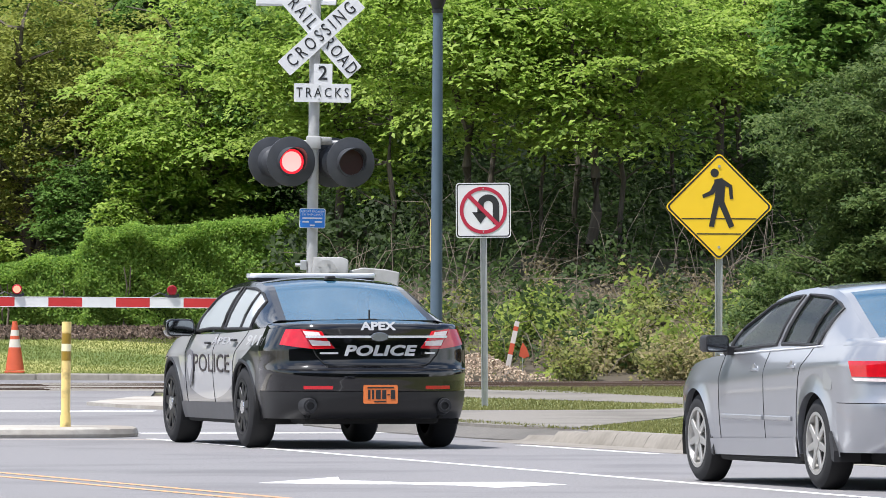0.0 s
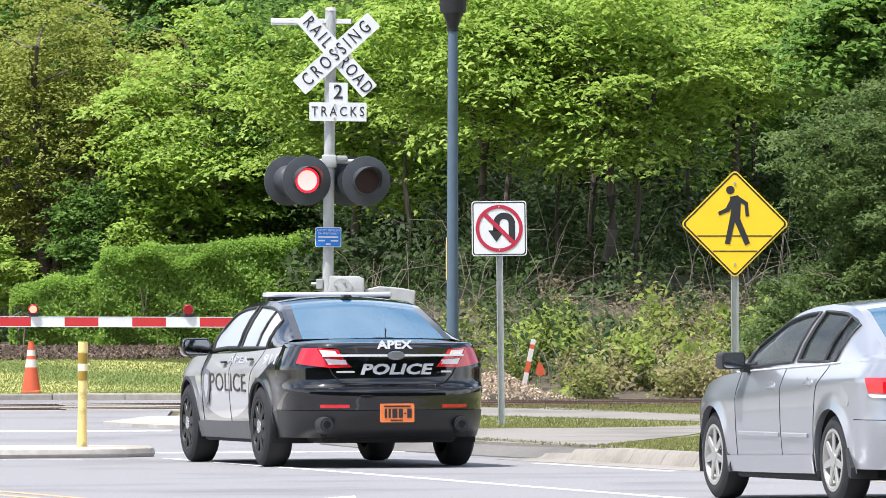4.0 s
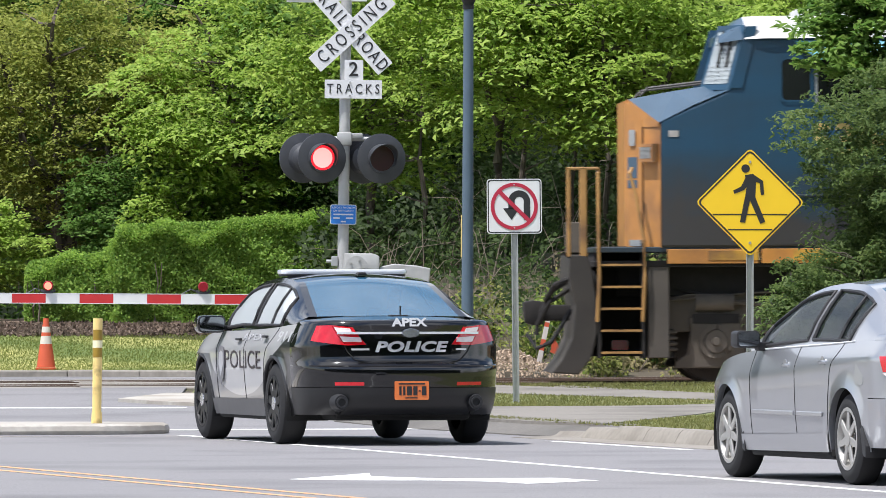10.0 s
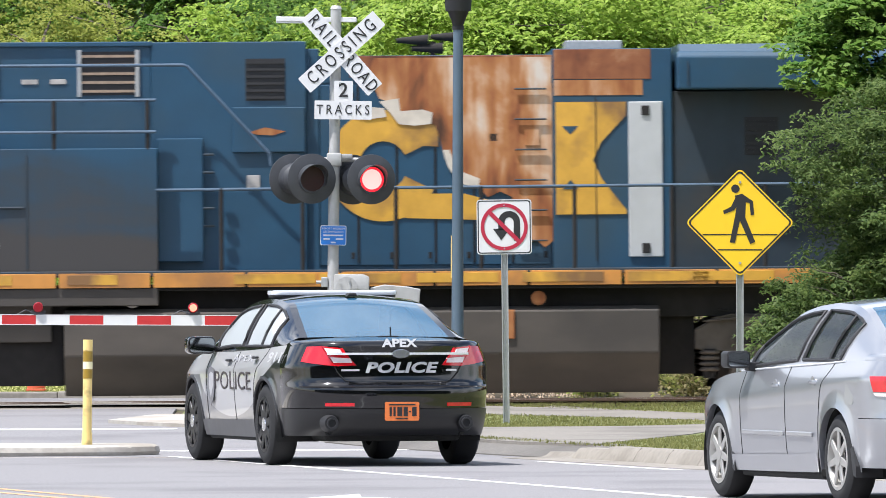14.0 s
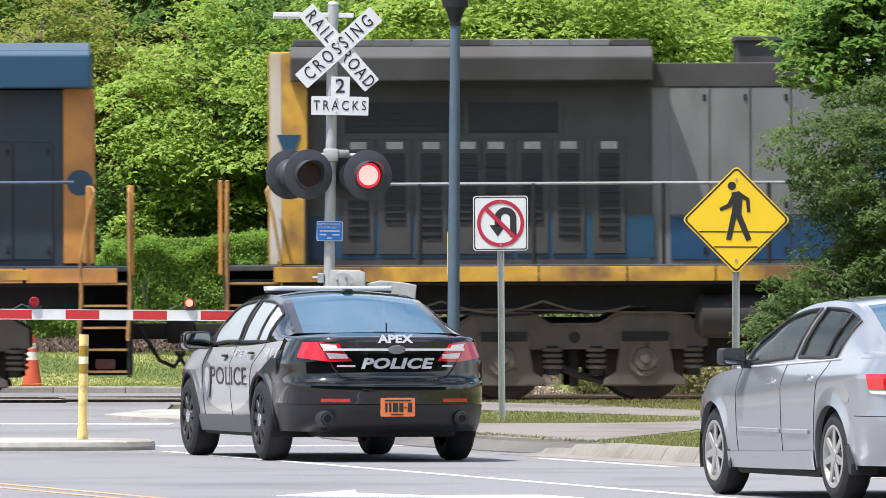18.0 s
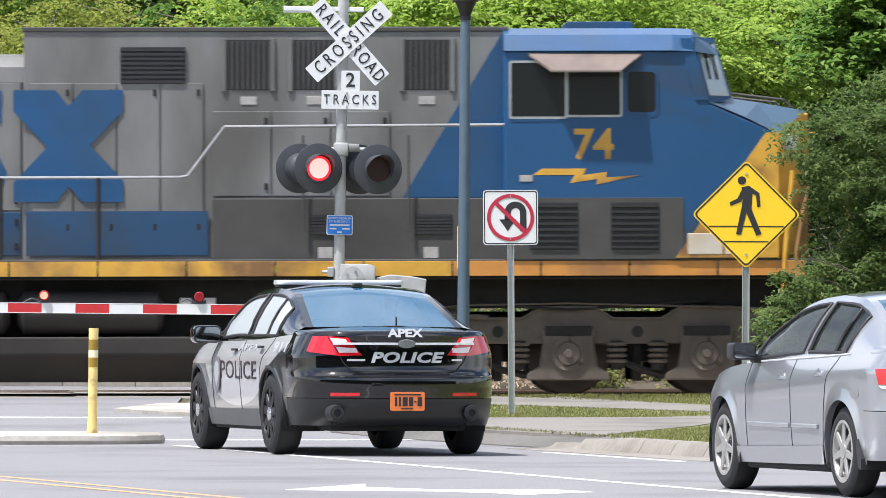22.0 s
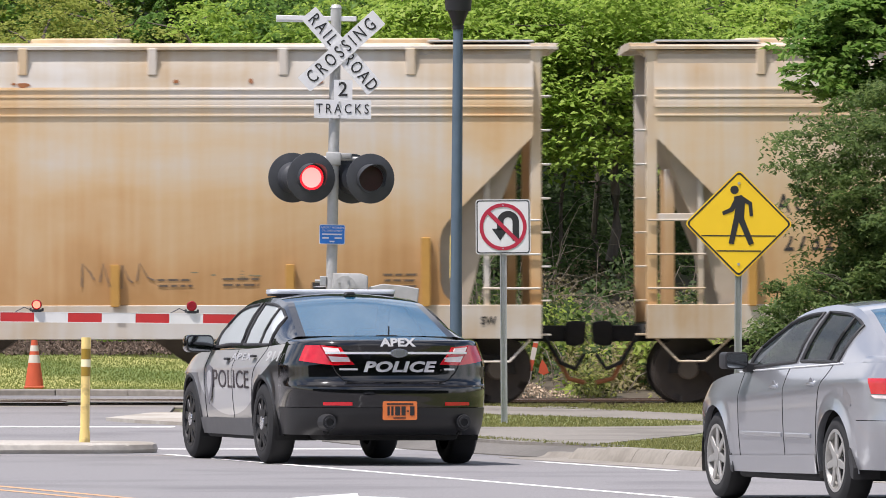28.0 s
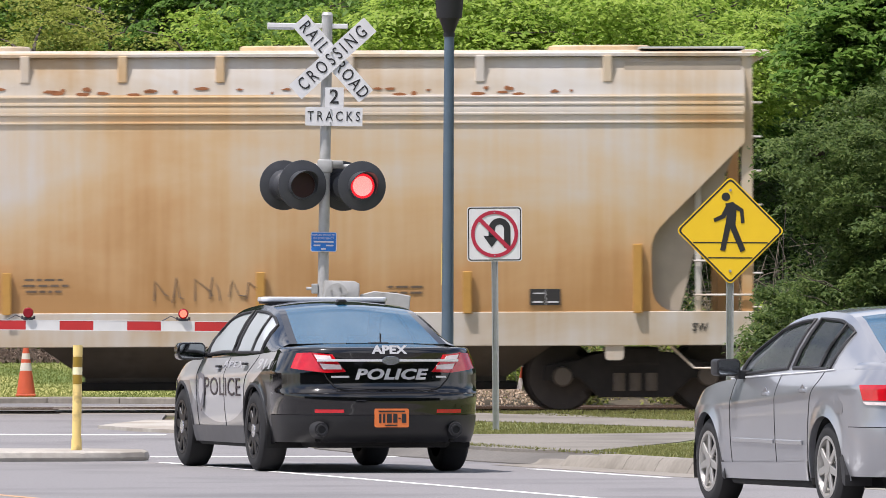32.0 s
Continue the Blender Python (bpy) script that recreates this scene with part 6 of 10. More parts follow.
def blk(v, name, x0, x1, z0, z1, material, y=1.0, depth=None, bevel=0.012, label=""):
    """A block through the vehicle from side to side (y each way), or a plate on its sides when depth is given. Heights over the rail."""
    bm = bmesh.new()
    if depth is None:
        box(bm, x0, x1, -y, y, z0, z1, bevel)
    else:
        box(bm, x0, x1, -y - depth, -y, z0, z1, min(bevel, depth * 0.4))
    return part(name, bm, material, v, label)


def wheelset(v, x, r, gauge=0.7525):
    ax = new("wheelset")
    ax.parent = v
    ax.matrix_basis = pose(x, 0, r)
    bm = bmesh.new()
    cyl(bm, (0, -1.0, 0), (0, 1.0, 0), 0.08, 0.08, 12)
    part("axle", bm, WHEEL_STEEL, ax, smooth=True)
    for s in (-1, 1):
        bm = bmesh.new()
        cyl(bm, (0, s * (gauge - 0.06), 0), (0, s * (gauge + 0.06), 0), r, r * 0.985, 40)
        cyl(bm, (0, s * (gauge - 0.085), 0), (0, s * (gauge - 0.06), 0), r + 0.026, r + 0.026, 40)
        ring_slab(bm, 0, 0, r * 0.80, r * 0.97, "y", s * (gauge + 0.06), s * (gauge + 0.075), 32)
        cyl(bm, (0, s * (gauge + 0.05), 0), (0, s * (gauge + 0.10), 0), r * 0.30, r * 0.26, 20)
        part("wheel", bm, WHEEL_STEEL, ax, smooth=True)
    AXLES.append((ax, x, r))


def loco_truck(v, x0, xs):
    """A three-axle locomotive truck: cast side frame, springs, journal boxes."""
    for x in xs:
        wheelset(v, x, 0.53)
    a, b = xs[0] - 0.78, xs[-1] + 0.78
    for s in (-1, 1):
        y0, y1 = s * 1.02, s * 1.16
        # cast side frame: humps over the axles, dips between, and lighter webs
        crown = [(a, 0.90), (a + 0.22, 1.02)]
        for i, x in enumerate(xs):
            crown += [(x - 0.34, 1.07), (x + 0.34, 1.07)]
            if i < 2:
                m = (x + xs[i + 1]) / 2
                crown += [(m - 0.30, 0.93), (m + 0.30, 0.93)]
        crown += [(b - 0.22, 1.02), (b, 0.90)]
        under = [(b, 0.66), (b - 0.2, 0.62), (a + 0.2, 0.62), (a, 0.66)]
        bm = bmesh.new()
        slab(bm, crown + under, "y", y0, y1, bevel=0.018)
        frame_part = part("truck_frame", bm, TRUCK_GREY, v, "dusty cast truck side frame")
        bm = bmesh.new()
        tube(bm, [(x, s * 1.165, z + 0.0) for x, z in crown[1:-1]], 0.022, 6)
        part("frame_rim", bm, TRUCK_GREY, frame_part, smooth=True)
        for i in (0, 1):
            m = (xs[i] + xs[i + 1]) / 2
            # a raised dark disc paints the shade inside each frame hole
            for name, rr, yy, mm in (("frame_boss", 0.105, 1.178, TRUCK_GREY), ("hole_shade", 0.072, 1.184, UNDER_DARK)):
                bm = bmesh.new()
                cyl(bm, (m, s * 1.15, 0.77), (m, s * yy, 0.77), rr, rr, 20)
                part(name, bm, mm, frame_part)
            bm = bmesh.new()
            tube(bm, [(m - 0.22, s * 1.08, 0.42), (m + 0.05, s * 1.08, 0.30), (m + 0.40, s * 1.08, 0.22)], 0.05, 6)
            part("brake_lever", bm, UNDER_DARK, frame_part)
            bm = bmesh.new()
            box(bm, m - 0.06, m + 0.06, min(s * 0.9, s * 1.0), max(s * 0.9, s * 1.0), 0.16, 0.62, 0.02)
            part("brake_shoe", bm, UNDER_DARK, frame_part)
        for x in xs:
            bm = bmesh.new()
            slab(bm, [(x - 0.52, 0.17), (x + 0.52, 0.17), (x + 0.50, 0.26), (x + 0.36, 0.34), (x + 0.31, 0.66), (x + 0.34, 0.80), (x - 0.34, 0.80), (x - 0.31, 0.66), (x - 0.36, 0.34), (x - 0.50, 0.26)], "y", s * 1.14, s * 1.22, bevel=0.02)
            part("pedestal", bm, TRUCK_GREY, frame_part)
            bm = bmesh.new()
            ring_slab(bm, x, 0.50, 0.15, 0.21, "y", s * 1.215, s * 1.25, 26)
            cyl(bm, (x, s * 1.20, 0.50), (x, s * 1.265, 0.50), 0.155, 0.14, 22)
            cyl(bm, (x, s * 1.265, 0.50), (x, s * 1.29, 0.50), 0.06, 0.05, 12)
            part("journal_box", bm, TRUCK_GREY, frame_part, smooth=True)
            # a dark plate paints the shade of the slot above the axle
            bm = bmesh.new()
            box(bm, x - 0.29, x + 0.29, min(s * 1.215, s * 1.226), max(s * 1.215, s * 1.226), 0.72, 0.84, 0.004)
            part("slot_shade", bm, UNDER_DARK, frame_part)
            for dx in (-0.60, 0.60):
                bm = bmesh.new()
                for k in range(4):
                    z = 0.38 + k * 0.07
                    rings = [(z, 0.10), (z + 0.014, 0.125), (z + 0.034, 0.125), (z + 0.048, 0.10)]
                    for (za, ra), (zb, rb) in zip(rings, rings[1:]):
                        cyl(bm, (x + dx, s * 1.12, za), (x + dx, s * 1.12, zb), ra, rb, 16, caps=False)
                part("coil_spring", bm, TRUCK_GREY, frame_part, smooth=True)
                bm = bmesh.new()
                cyl(bm, (x + dx, s * 1.12, 0.30), (x + dx, s * 1.12, 0.66), 0.085, 0.085, 12)
                part("spring_core", bm, UNDER_DARK, frame_part)
        bm = bmesh.new()
        cyl(bm, (xs[0] - 0.25, s * 1.2, 0.98), (xs[0] + 0.22, s * 1.2, 0.98), 0.10, 0.10, 18)
        cyl(bm, (xs[0] + 0.22, s * 1.2, 0.98), (xs[0] + 0.75, s * 1.2, 0.95), 0.03, 0.03, 8)
        part("brake_cylinder", bm, TRUCK_GREY, frame_part, smooth=True)
        bm = bmesh.new()
        tube(bm, [(a + 0.1, s * 1.2, 1.0), (xs[0] + 0.5, s * 1.2, 1.10), (xs[1], s * 1.2, 1.12), (b - 0.1, s * 1.2, 1.06)], 0.013, 6)
        part("air_pipe", bm, TRUCK_GREY, frame_part)
        bm = bmesh.new()
        tube(bm, [(xs[0] - 0.5, s * 1.1, 1.15), (xs[0], s * 1.18, 1.05), (xs[0] + 0.6, s * 1.18, 1.12), (xs[1], s * 1.18, 1.04), (xs[2], s * 1.12, 1.15)], 0.02, 6)
        part("sand_hose", bm, UNDER_DARK, frame_part)
    bm = bmesh.new()
    box(bm, a + 0.3, b - 0.3, -0.5, 0.5, 0.40, 1.02, 0.04)
    part("drive_casing", bm, UNDER_DARK, v)


def steps(v, x0, x1, mirror, rail_mat):
    """End steps with yellow edges, side plates and handrail posts."""
    n = 5
    for k in range(n):
        z = 0.35 + k * 0.27
        bm = bmesh.new()
        box(bm, x0, x1, -1.48, -0.95, z, z + 0.03, 0.004)
        st = part("step", bm, UNDER_DARK, v)
        bm = bmesh.new()
        box(bm, x0, x1, -1.495, -1.481, z + 0.004, z + 0.033, 0.003)
        part("step_edge", bm, LOCO_FADED, st, "faded yellow step edge")
    for x in (x0 - 0.04, x1):
        bm = bmesh.new()
        box(bm, x, x + 0.04, -1.47, -0.9, 0.30, 1.72, 0.004)
        part("step_side", bm, UNDER_DARK, v)
    bm = bmesh.new()
    box(bm, x0 - 0.06, x1 + 0.06, -0.94, 0.94, 0.32, 1.68, 0.01)
    part("step_back", bm, UNDER_DARK, v)
    for x, lean in ((x0 - 0.03, 0.0 if mirror < 0 else 0.17), (x1 + 0.03, -0.17 if mirror < 0 else 0.0)):
        bm = bmesh.new()
        tube(bm, [(x - 0.02, -1.5, 0.75), (x + 0.01, -1.5, 1.3), (x, -1.5, 1.75), (x + lean * 0.55, -1.47, 2.3), (x + lean, -1.44, 2.58), (x + lean * 0.8, -1.36, 2.64)], 0.022, 8)
        part("grab_rail", bm, LOCO_FADED, v, "faded yellow grab rail")
    bm = bmesh.new()
    slab(bm, rounded(x0 + 0.15, x1 - 0.15, 0.40, 0.52, 0.02, 2), "y", -0.96, -0.945)
    part("step_light", bm, TAIL_RED, v, "red panel behind the steps")


def coupler(v, x, d):
    bm = bmesh.new()
    box(bm, min(x, x - d * 0.8), max(x, x - d * 0.8), -0.09, 0.09, 0.76, 0.96, 0.03)
    slab(bm, [(x, 0.70), (x + d * 0.12, 0.74), (x + d * 0.14, 1.0), (x, 1.02), (x - d * 0.12, 1.0), (x - d * 0.12, 0.72)], "y", -0.17, 0.15, bevel=0.03)
    part("coupler", bm, UNDER_DARK, v, "rusty knuckle coupler", smooth=True)
    bm = bmesh.new()
    tube(bm, [(x - d * 0.45, -0.5, 0.9), (x - d * 0.2, -0.55, 0.5), (x - d * 0.02, -0.5, 0.42), (x + d * 0.1, -0.4, 0.6)], 0.028, 8)
    part("air_hose", bm, RUBBER, v)


def handrail(v, pts, posts, y, material, foot):
    bm = bmesh.new()
    tube(bm, [(x, -y, z) for x, z in pts], 0.020, 8)
    part("handrail", bm, material, v, "thin pale handrail")
    for x, z in posts:
        bm = bmesh.new()
        tube(bm, [(x, -y, foot), (x, -y, z)], 0.026, 6)
        part("stanchion", bm, UNDER_DARK, v)


def louvre(v, x0, x1, z0, z1, y, frame_mat, n=5, slat_mat=None, upright=False):
    """An opening with a frame and slats."""
    bm = bmesh.new()
    box(bm, x0, x1, -y - 0.004, -y + 0.05, z0, z1)
    g = part("louvre", bm, GRILLE, v)
    if frame_mat:
        for a0, a1, b0, b1 in ((x0 - 0.035, x0 + 0.02, z0 - 0.02, z1 + 0.02), (x1 - 0.02, x1 + 0.035, z0 - 0.02, z1 + 0.02)):
            bm = bmesh.new()
            box(bm, a0, a1, -y - 0.03, -y, b0, b1, 0.005)
            part("louvre_frame", bm, frame_mat, g)
    for k in range(n):
        bm = bmesh.new()
        if upright:
            x = x0 + (x1 - x0) * (k + 0.5) / n
            box(bm, x - 0.012, x + 0.012, -y - 0.018, -y, z0 + 0.01, z1 - 0.01)
        else:
            z = z0 + (z1 - z0) * (k + 0.5) / n
            box(bm, x0 + 0.01, x1 - 0.01, -y - 0.02, -y, z - 0.02, z + 0.012)
        part("slat", bm, slat_mat or LOCO_SOOT, g)


def door_panels(v, x0, x1, z0, z1, y, material, wide=0.52, label=""):
    """Hood doors side by side with gaps, hinges and latches."""
    n = max(1, round((x1 - x0) / wide))
    w = (x1 - x0) / n
    for i in range(n):
        a = x0 + i * w
        bm = bmesh.new()
        box(bm, a + 0.012, a + w - 0.012, -y - 0.022, -y, z0, z1, 0.007)
        d = part("hood_door", bm, material, v, label)
        bm = bmesh.new()
        box(bm, a + w - 0.09, a + w - 0.05, -y - 0.035, -y - 0.022, z1 - 0.16, z1 - 0.08, 0.005)
        part("latch", bm, UNDER_DARK, d)
        bm = bmesh.new()
        box(bm, a + w - 0.09, a + w - 0.05, -y - 0.035, -y - 0.022, z0 + 0.08, z0 + 0.16, 0.005)
        part("latch", bm, UNDER_DARK, d)


def cab(v, xb, xf, d, colour, roof_mat, nose_mat, visor_mat):
    """A wide-nose cab. d is +1 when it faces up the local x axis. xb: rear of the cab, xf: tip of the nose."""
    def X(u):
        return xf - d * u
    body = [(X(0.42), 1.66), (X(0.42), 3.22), (X(1.24), 3.58), (X(1.44), 4.21), (X(1.50), 4.24), (xb, 4.24), (xb, 1.66)]
    bm = bmesh.new()
    slab(bm, body, "y", -1.52, 1.52, bevel=0.03)
    shell = part("cab", bm, colour, v)
    # nose: narrower towards the tip
    bm = bmesh.new()
    secs = [(0.0, 0.88, 3.53), (0.05, 0.98, 3.53), (0.42, 1.522, 3.53)]
    rings = []
    for u, y, z in secs:
        lo = 1.66
        rings.append([bm.verts.new(p) for p in ((X(u), -y, lo), (X(u), -y, z - 0.06 - u * 0.70), (X(u), -y * 0.72, z - 0.05 - u * 0.5), (X(u), y * 0.72, z - 0.05 - u * 0.5), (X(u), y, z - 0.06 - u * 0.70), (X(u), y, lo))])
    for a, b in zip(rings, rings[1:]):
        for k in range(6):
            bm.faces.new((a[k], a[(k + 1) % 6], b[(k + 1) % 6], b[k]))
    bm.faces.new(rings[0])
    bm.faces.new(rings[-1][::-1])
    bmesh.ops.recalc_face_normals(bm, faces=bm.faces)
    part("nose", bm, nose_mat, shell, "yellow nose of the cab")
    bm = bmesh.new()
    edge = [[bm.verts.new((X(u), y, z)) for u, y, z in row] for row in (
        ((0.40, -1.525, 3.20), (0.05, -0.98, 3.50), (0.05, 0.98, 3.50), (0.40, 1.525, 3.20)),
        ((0.82, -1.525, 3.41), (0.62, -1.02, 3.60), (0.62, 1.02, 3.60), (0.82, 1.525, 3.41)),
        ((1.30, -1.525, 3.61), (1.28, -1.02, 3.70), (1.28, 1.02, 3.70), (1.30, 1.525, 3.61)))]
    for e0, e1 in zip(edge, edge[1:]):
        for k in range(3):
            bm.faces.new((e0[k], e0[k + 1], e1[k + 1], e1[k])).material_index = 1 if k == 1 else 0
    low = [bm.verts.new((w.co.x, w.co.y, 3.15)) for w in edge[0]]
    for k in range(3):
        bm.faces.new((low[k], low[k + 1], edge[0][k + 1], edge[0][k])).material_index = 2
    bmesh.ops.recalc_face_normals(bm, faces=bm.faces)
    # shoulders are paler blue with the sky's reflection painted in
    part("nose_top", bm, [LOCO_SLOPE, LOCO_GREY, nose_mat], shell, "grey non-slip nose top between sloping shoulders")
    for y in (-0.8, 0.8):
        bm = bmesh.new()
        tube(bm, [(X(0.2), y, 3.54), (X(0.3), y, 3.64), (X(1.1), y * 1.1, 3.73), (X(1.2), y * 1.1, 3.66)], 0.018, 6)
        part("nose_rail", bm, LOCO_SOOT, shell)
    # roof
    bm = bmesh.new()
    prof = [(-1.50, 4.20), (-1.38, 4.40), (-1.0, 4.49), (1.0, 4.49), (1.38, 4.40), (1.50, 4.20)]
    a0, a1 = X(1.46), xb
    ra = [bm.verts.new((a0, y, z)) for y, z in prof]
    rb = [bm.verts.new((a1, y, z + 0.01)) for y, z in prof]
    rm = [bm.verts.new((a0 - d * 0.25, y * 1.015, z + 0.01)) for y, z in prof]
    rf = [bm.verts.new((X(1.16), y * 0.86, 4.16 + (z - 4.20) * 0.35)) for y, z in prof]
    for p, q in ((rf, ra), (ra, rm), (rm, rb)):
        for k in range(5):
            bm.faces.new((p[k], p[k + 1], q[k + 1], q[k])).material_index = 1 if p is rf else 0
    bm.faces.new(rf).material_index = 1
    bm.faces.new(rb[::-1])
    bmesh.ops.recalc_face_normals(bm, faces=bm.faces)
    roof = part("cab_roof", bm, [roof_mat, LOCO_SLOPE], shell, "cab roof", smooth=False)
    roof.scale = (1, 1.03, 1)
    roof.location.z = 0.02
    bm = bmesh.new()
    slab(bm, rounded(min(X(2.15), X(3.0)), max(X(2.15), X(3.0)), 4.50, 4.62, 0.04, 3), "y", -0.5, 0.5, bevel=0.02)
    part("air_conditioner", bm, roof_mat, shell)
    # windscreens on the sloped face
    for y0, y1 in ((-1.30, -0.12), (0.12, 1.30)):
        bm = bmesh.new()
        pts = [(X(1.255) + d * 0.02, 3.66), (X(1.46) + d * 0.02, 4.30)]
        vs = [bm.verts.new((pts[0][0], y0, pts[0][1])), bm.verts.new((pts[0][0], y1, pts[0][1])), bm.verts.new((pts[1][0], y1 * 0.96, pts[1][1])), bm.verts.new((pts[1][0], y0 * 0.96, pts[1][1]))]
        bm.faces.new(vs)
        g = bmesh.ops.solidify(bm, geom=bm.faces[:], thickness=0.02)
        # opaque pale colour stands for sky reflected in the windscreen
        part("windscreen", bm, mat("pale_windscreen", (0.42, 0.46, 0.47), 0.1, vary=0.1, coat=1.0), shell)
        for f0 in (0.3, 0.65):
            y = y0 + (y1 - y0) * f0
            bm = bmesh.new()
            tube(bm, [(pts[1][0] + d * 0.05, y, 4.3), (pts[0][0] + d * 0.14, y + 0.1, 3.86)], 0.014, 5)
            part("wiper", bm, UNDER_DARK, shell)
    # slanting corner windscreens
    for s in (-1, 1):
        bm = bmesh.new()
        low = [(X(0.93), s * 0.95), (X(1.28), s * 1.525), (X(1.34), s * 0.95)]
        high = [(X(1.17), s * 0.95), (X(1.47), s * 1.50), (X(1.52), s * 0.95)]
        a = [bm.verts.new((p[0], p[1], 3.60)) for p in low]
        b = [bm.verts.new((p[0], p[1], 4.40)) for p in high]
        for k in range(3):
            bm.faces.new((a[k], a[(k + 1) % 3], b[(k + 1) % 3], b[k]))
        bm.faces.new(a)
        bm.faces.new(b)
        bmesh.ops.recalc_face_normals(bm, faces=bm.faces)
        corner = part("corner_windscreen", bm, colour, shell)
        def on(u, w, out):
            p = Vector((low[0][0], low[0][1], 3.60)).lerp(Vector((low[1][0], low[1][1], 3.60)), u)
            q = Vector((high[0][0], high[0][1], 4.40)).lerp(Vector((high[1][0], high[1][1], 4.40)), u)
            n = Vector((low[1][1] - low[0][1], -(low[1][0] - low[0][0]), 0)).normalized()
            n = n if n.y * s > 0 else -n
            return p.lerp(q, w) + n * out
        bm = bmesh.new()
        bm.faces.new([bm.verts.new(on(u, w, 0.008)) for u, w in ((0.10, 0.10), (0.88, 0.10), (0.88, 0.90), (0.10, 0.90))])
        bmesh.ops.solidify(bm, geom=bm.faces[:], thickness=0.006)
        # the corner pane's reflection is painted as a pale base
        part("pane", bm, mat("pale_pane", (0.42, 0.47, 0.48), 0.1, vary=0.2, grain=3, coat=1.0), corner, "pane with its reflection painted pale")
        for u in (0.35, 0.65):
            bm = bmesh.new()
            tube(bm, [on(u, 0.92, 0.03), on(u + 0.1, 0.35, 0.03)], 0.014, 5)
            part("wiper", bm, UNDER_DARK, corner)
    # corner of the cab seen at a slant
    bm = bmesh.new()
    slab(bm, [(X(1.27), 3.62), (X(1.43), 3.62), (X(1.62), 4.38), (X(1.48), 4.38)], "y", -1.535, -1.5)
    part("corner_post", bm, colour, shell)
    # side windows
    for s in (-1, 1):
        for u0, u1, z0, z1, r in ((1.92, 2.27, 3.47, 3.97, 0.06), (2.36, 3.0, 3.44, 4.03, 0.015), (3.04, 3.70, 3.42, 4.08, 0.015)):
            bm = bmesh.new()
            xa, xb2 = min(X(u0), X(u1)), max(X(u0), X(u1))
            slab(bm, rounded(xa, xb2, z0, z1, r, 3), "y", s * 1.52, s * 1.528)
            pane = part("cab_window", bm, DARK_PANE, shell, "dark cab window")
            bm = bmesh.new()
            fr = rounded(xa - 0.03, xb2 + 0.03, z0 - 0.03, z1 + 0.03, r + 0.02, 3)
            fi = rounded(xa, xb2, z0, z1, r, 3)
            n = len(fr)
            for i in range(n):
                q = [(fr[i][0], s * 1.534, fr[i][1]), (fr[(i + 1) % n][0], s * 1.534, fr[(i + 1) % n][1]), (fi[(i + 1) % n][0], s * 1.534, fi[(i + 1) % n][1]), (fi[i][0], s * 1.534, fi[i][1])]
                bm.faces.new([bm.verts.new(p) for p in q])
            part("window_frame", bm, GALV if r < 0.05 else colour, pane, "pale metal frame" if r < 0.05 else "")
    bm = bmesh.new()
    top, low = (X(2.08), X(3.50)), (X(2.36), X(3.22))
    for dz in (0.0, -0.022):
        bm.faces.new([bm.verts.new(p) for p in ((top[0], -1.53, 4.20 + dz), (top[1], -1.53, 4.20 + dz), (low[1], -1.80, 3.98 + dz), (low[0], -1.80, 3.98 + dz))])
    bm.faces.new([bm.verts.new(p) for p in ((low[0], -1.80, 3.98), (low[1], -1.80, 3.98), (low[1], -1.80, 3.958), (low[0], -1.80, 3.958))])
    part("sun_visor", bm, visor_mat, shell, "sun visor over the cab windows")
    return shell


# the blue turns to a darker brown-grey towards the bottom
LOCO_FADE = washed_mat("blue_paint_browner_low_down", ((0.014, 0.062, 0.116), (0.017, 0.054, 0.094), (0.026, 0.044, 0.062), (0.046, 0.043, 0.042)), 0.9, (0.5, 1, 1.4), (1.7, 3.1, 0.34, -0.18), 0.12, 0.45)
LOCO_NOSE = mat("sun_bleached_orange_nose", (0.44, 0.20, 0.055), 0.5, vary=0.12, grain=4, stain=(0.26, 0.125, 0.05), stain_scale=1.5)


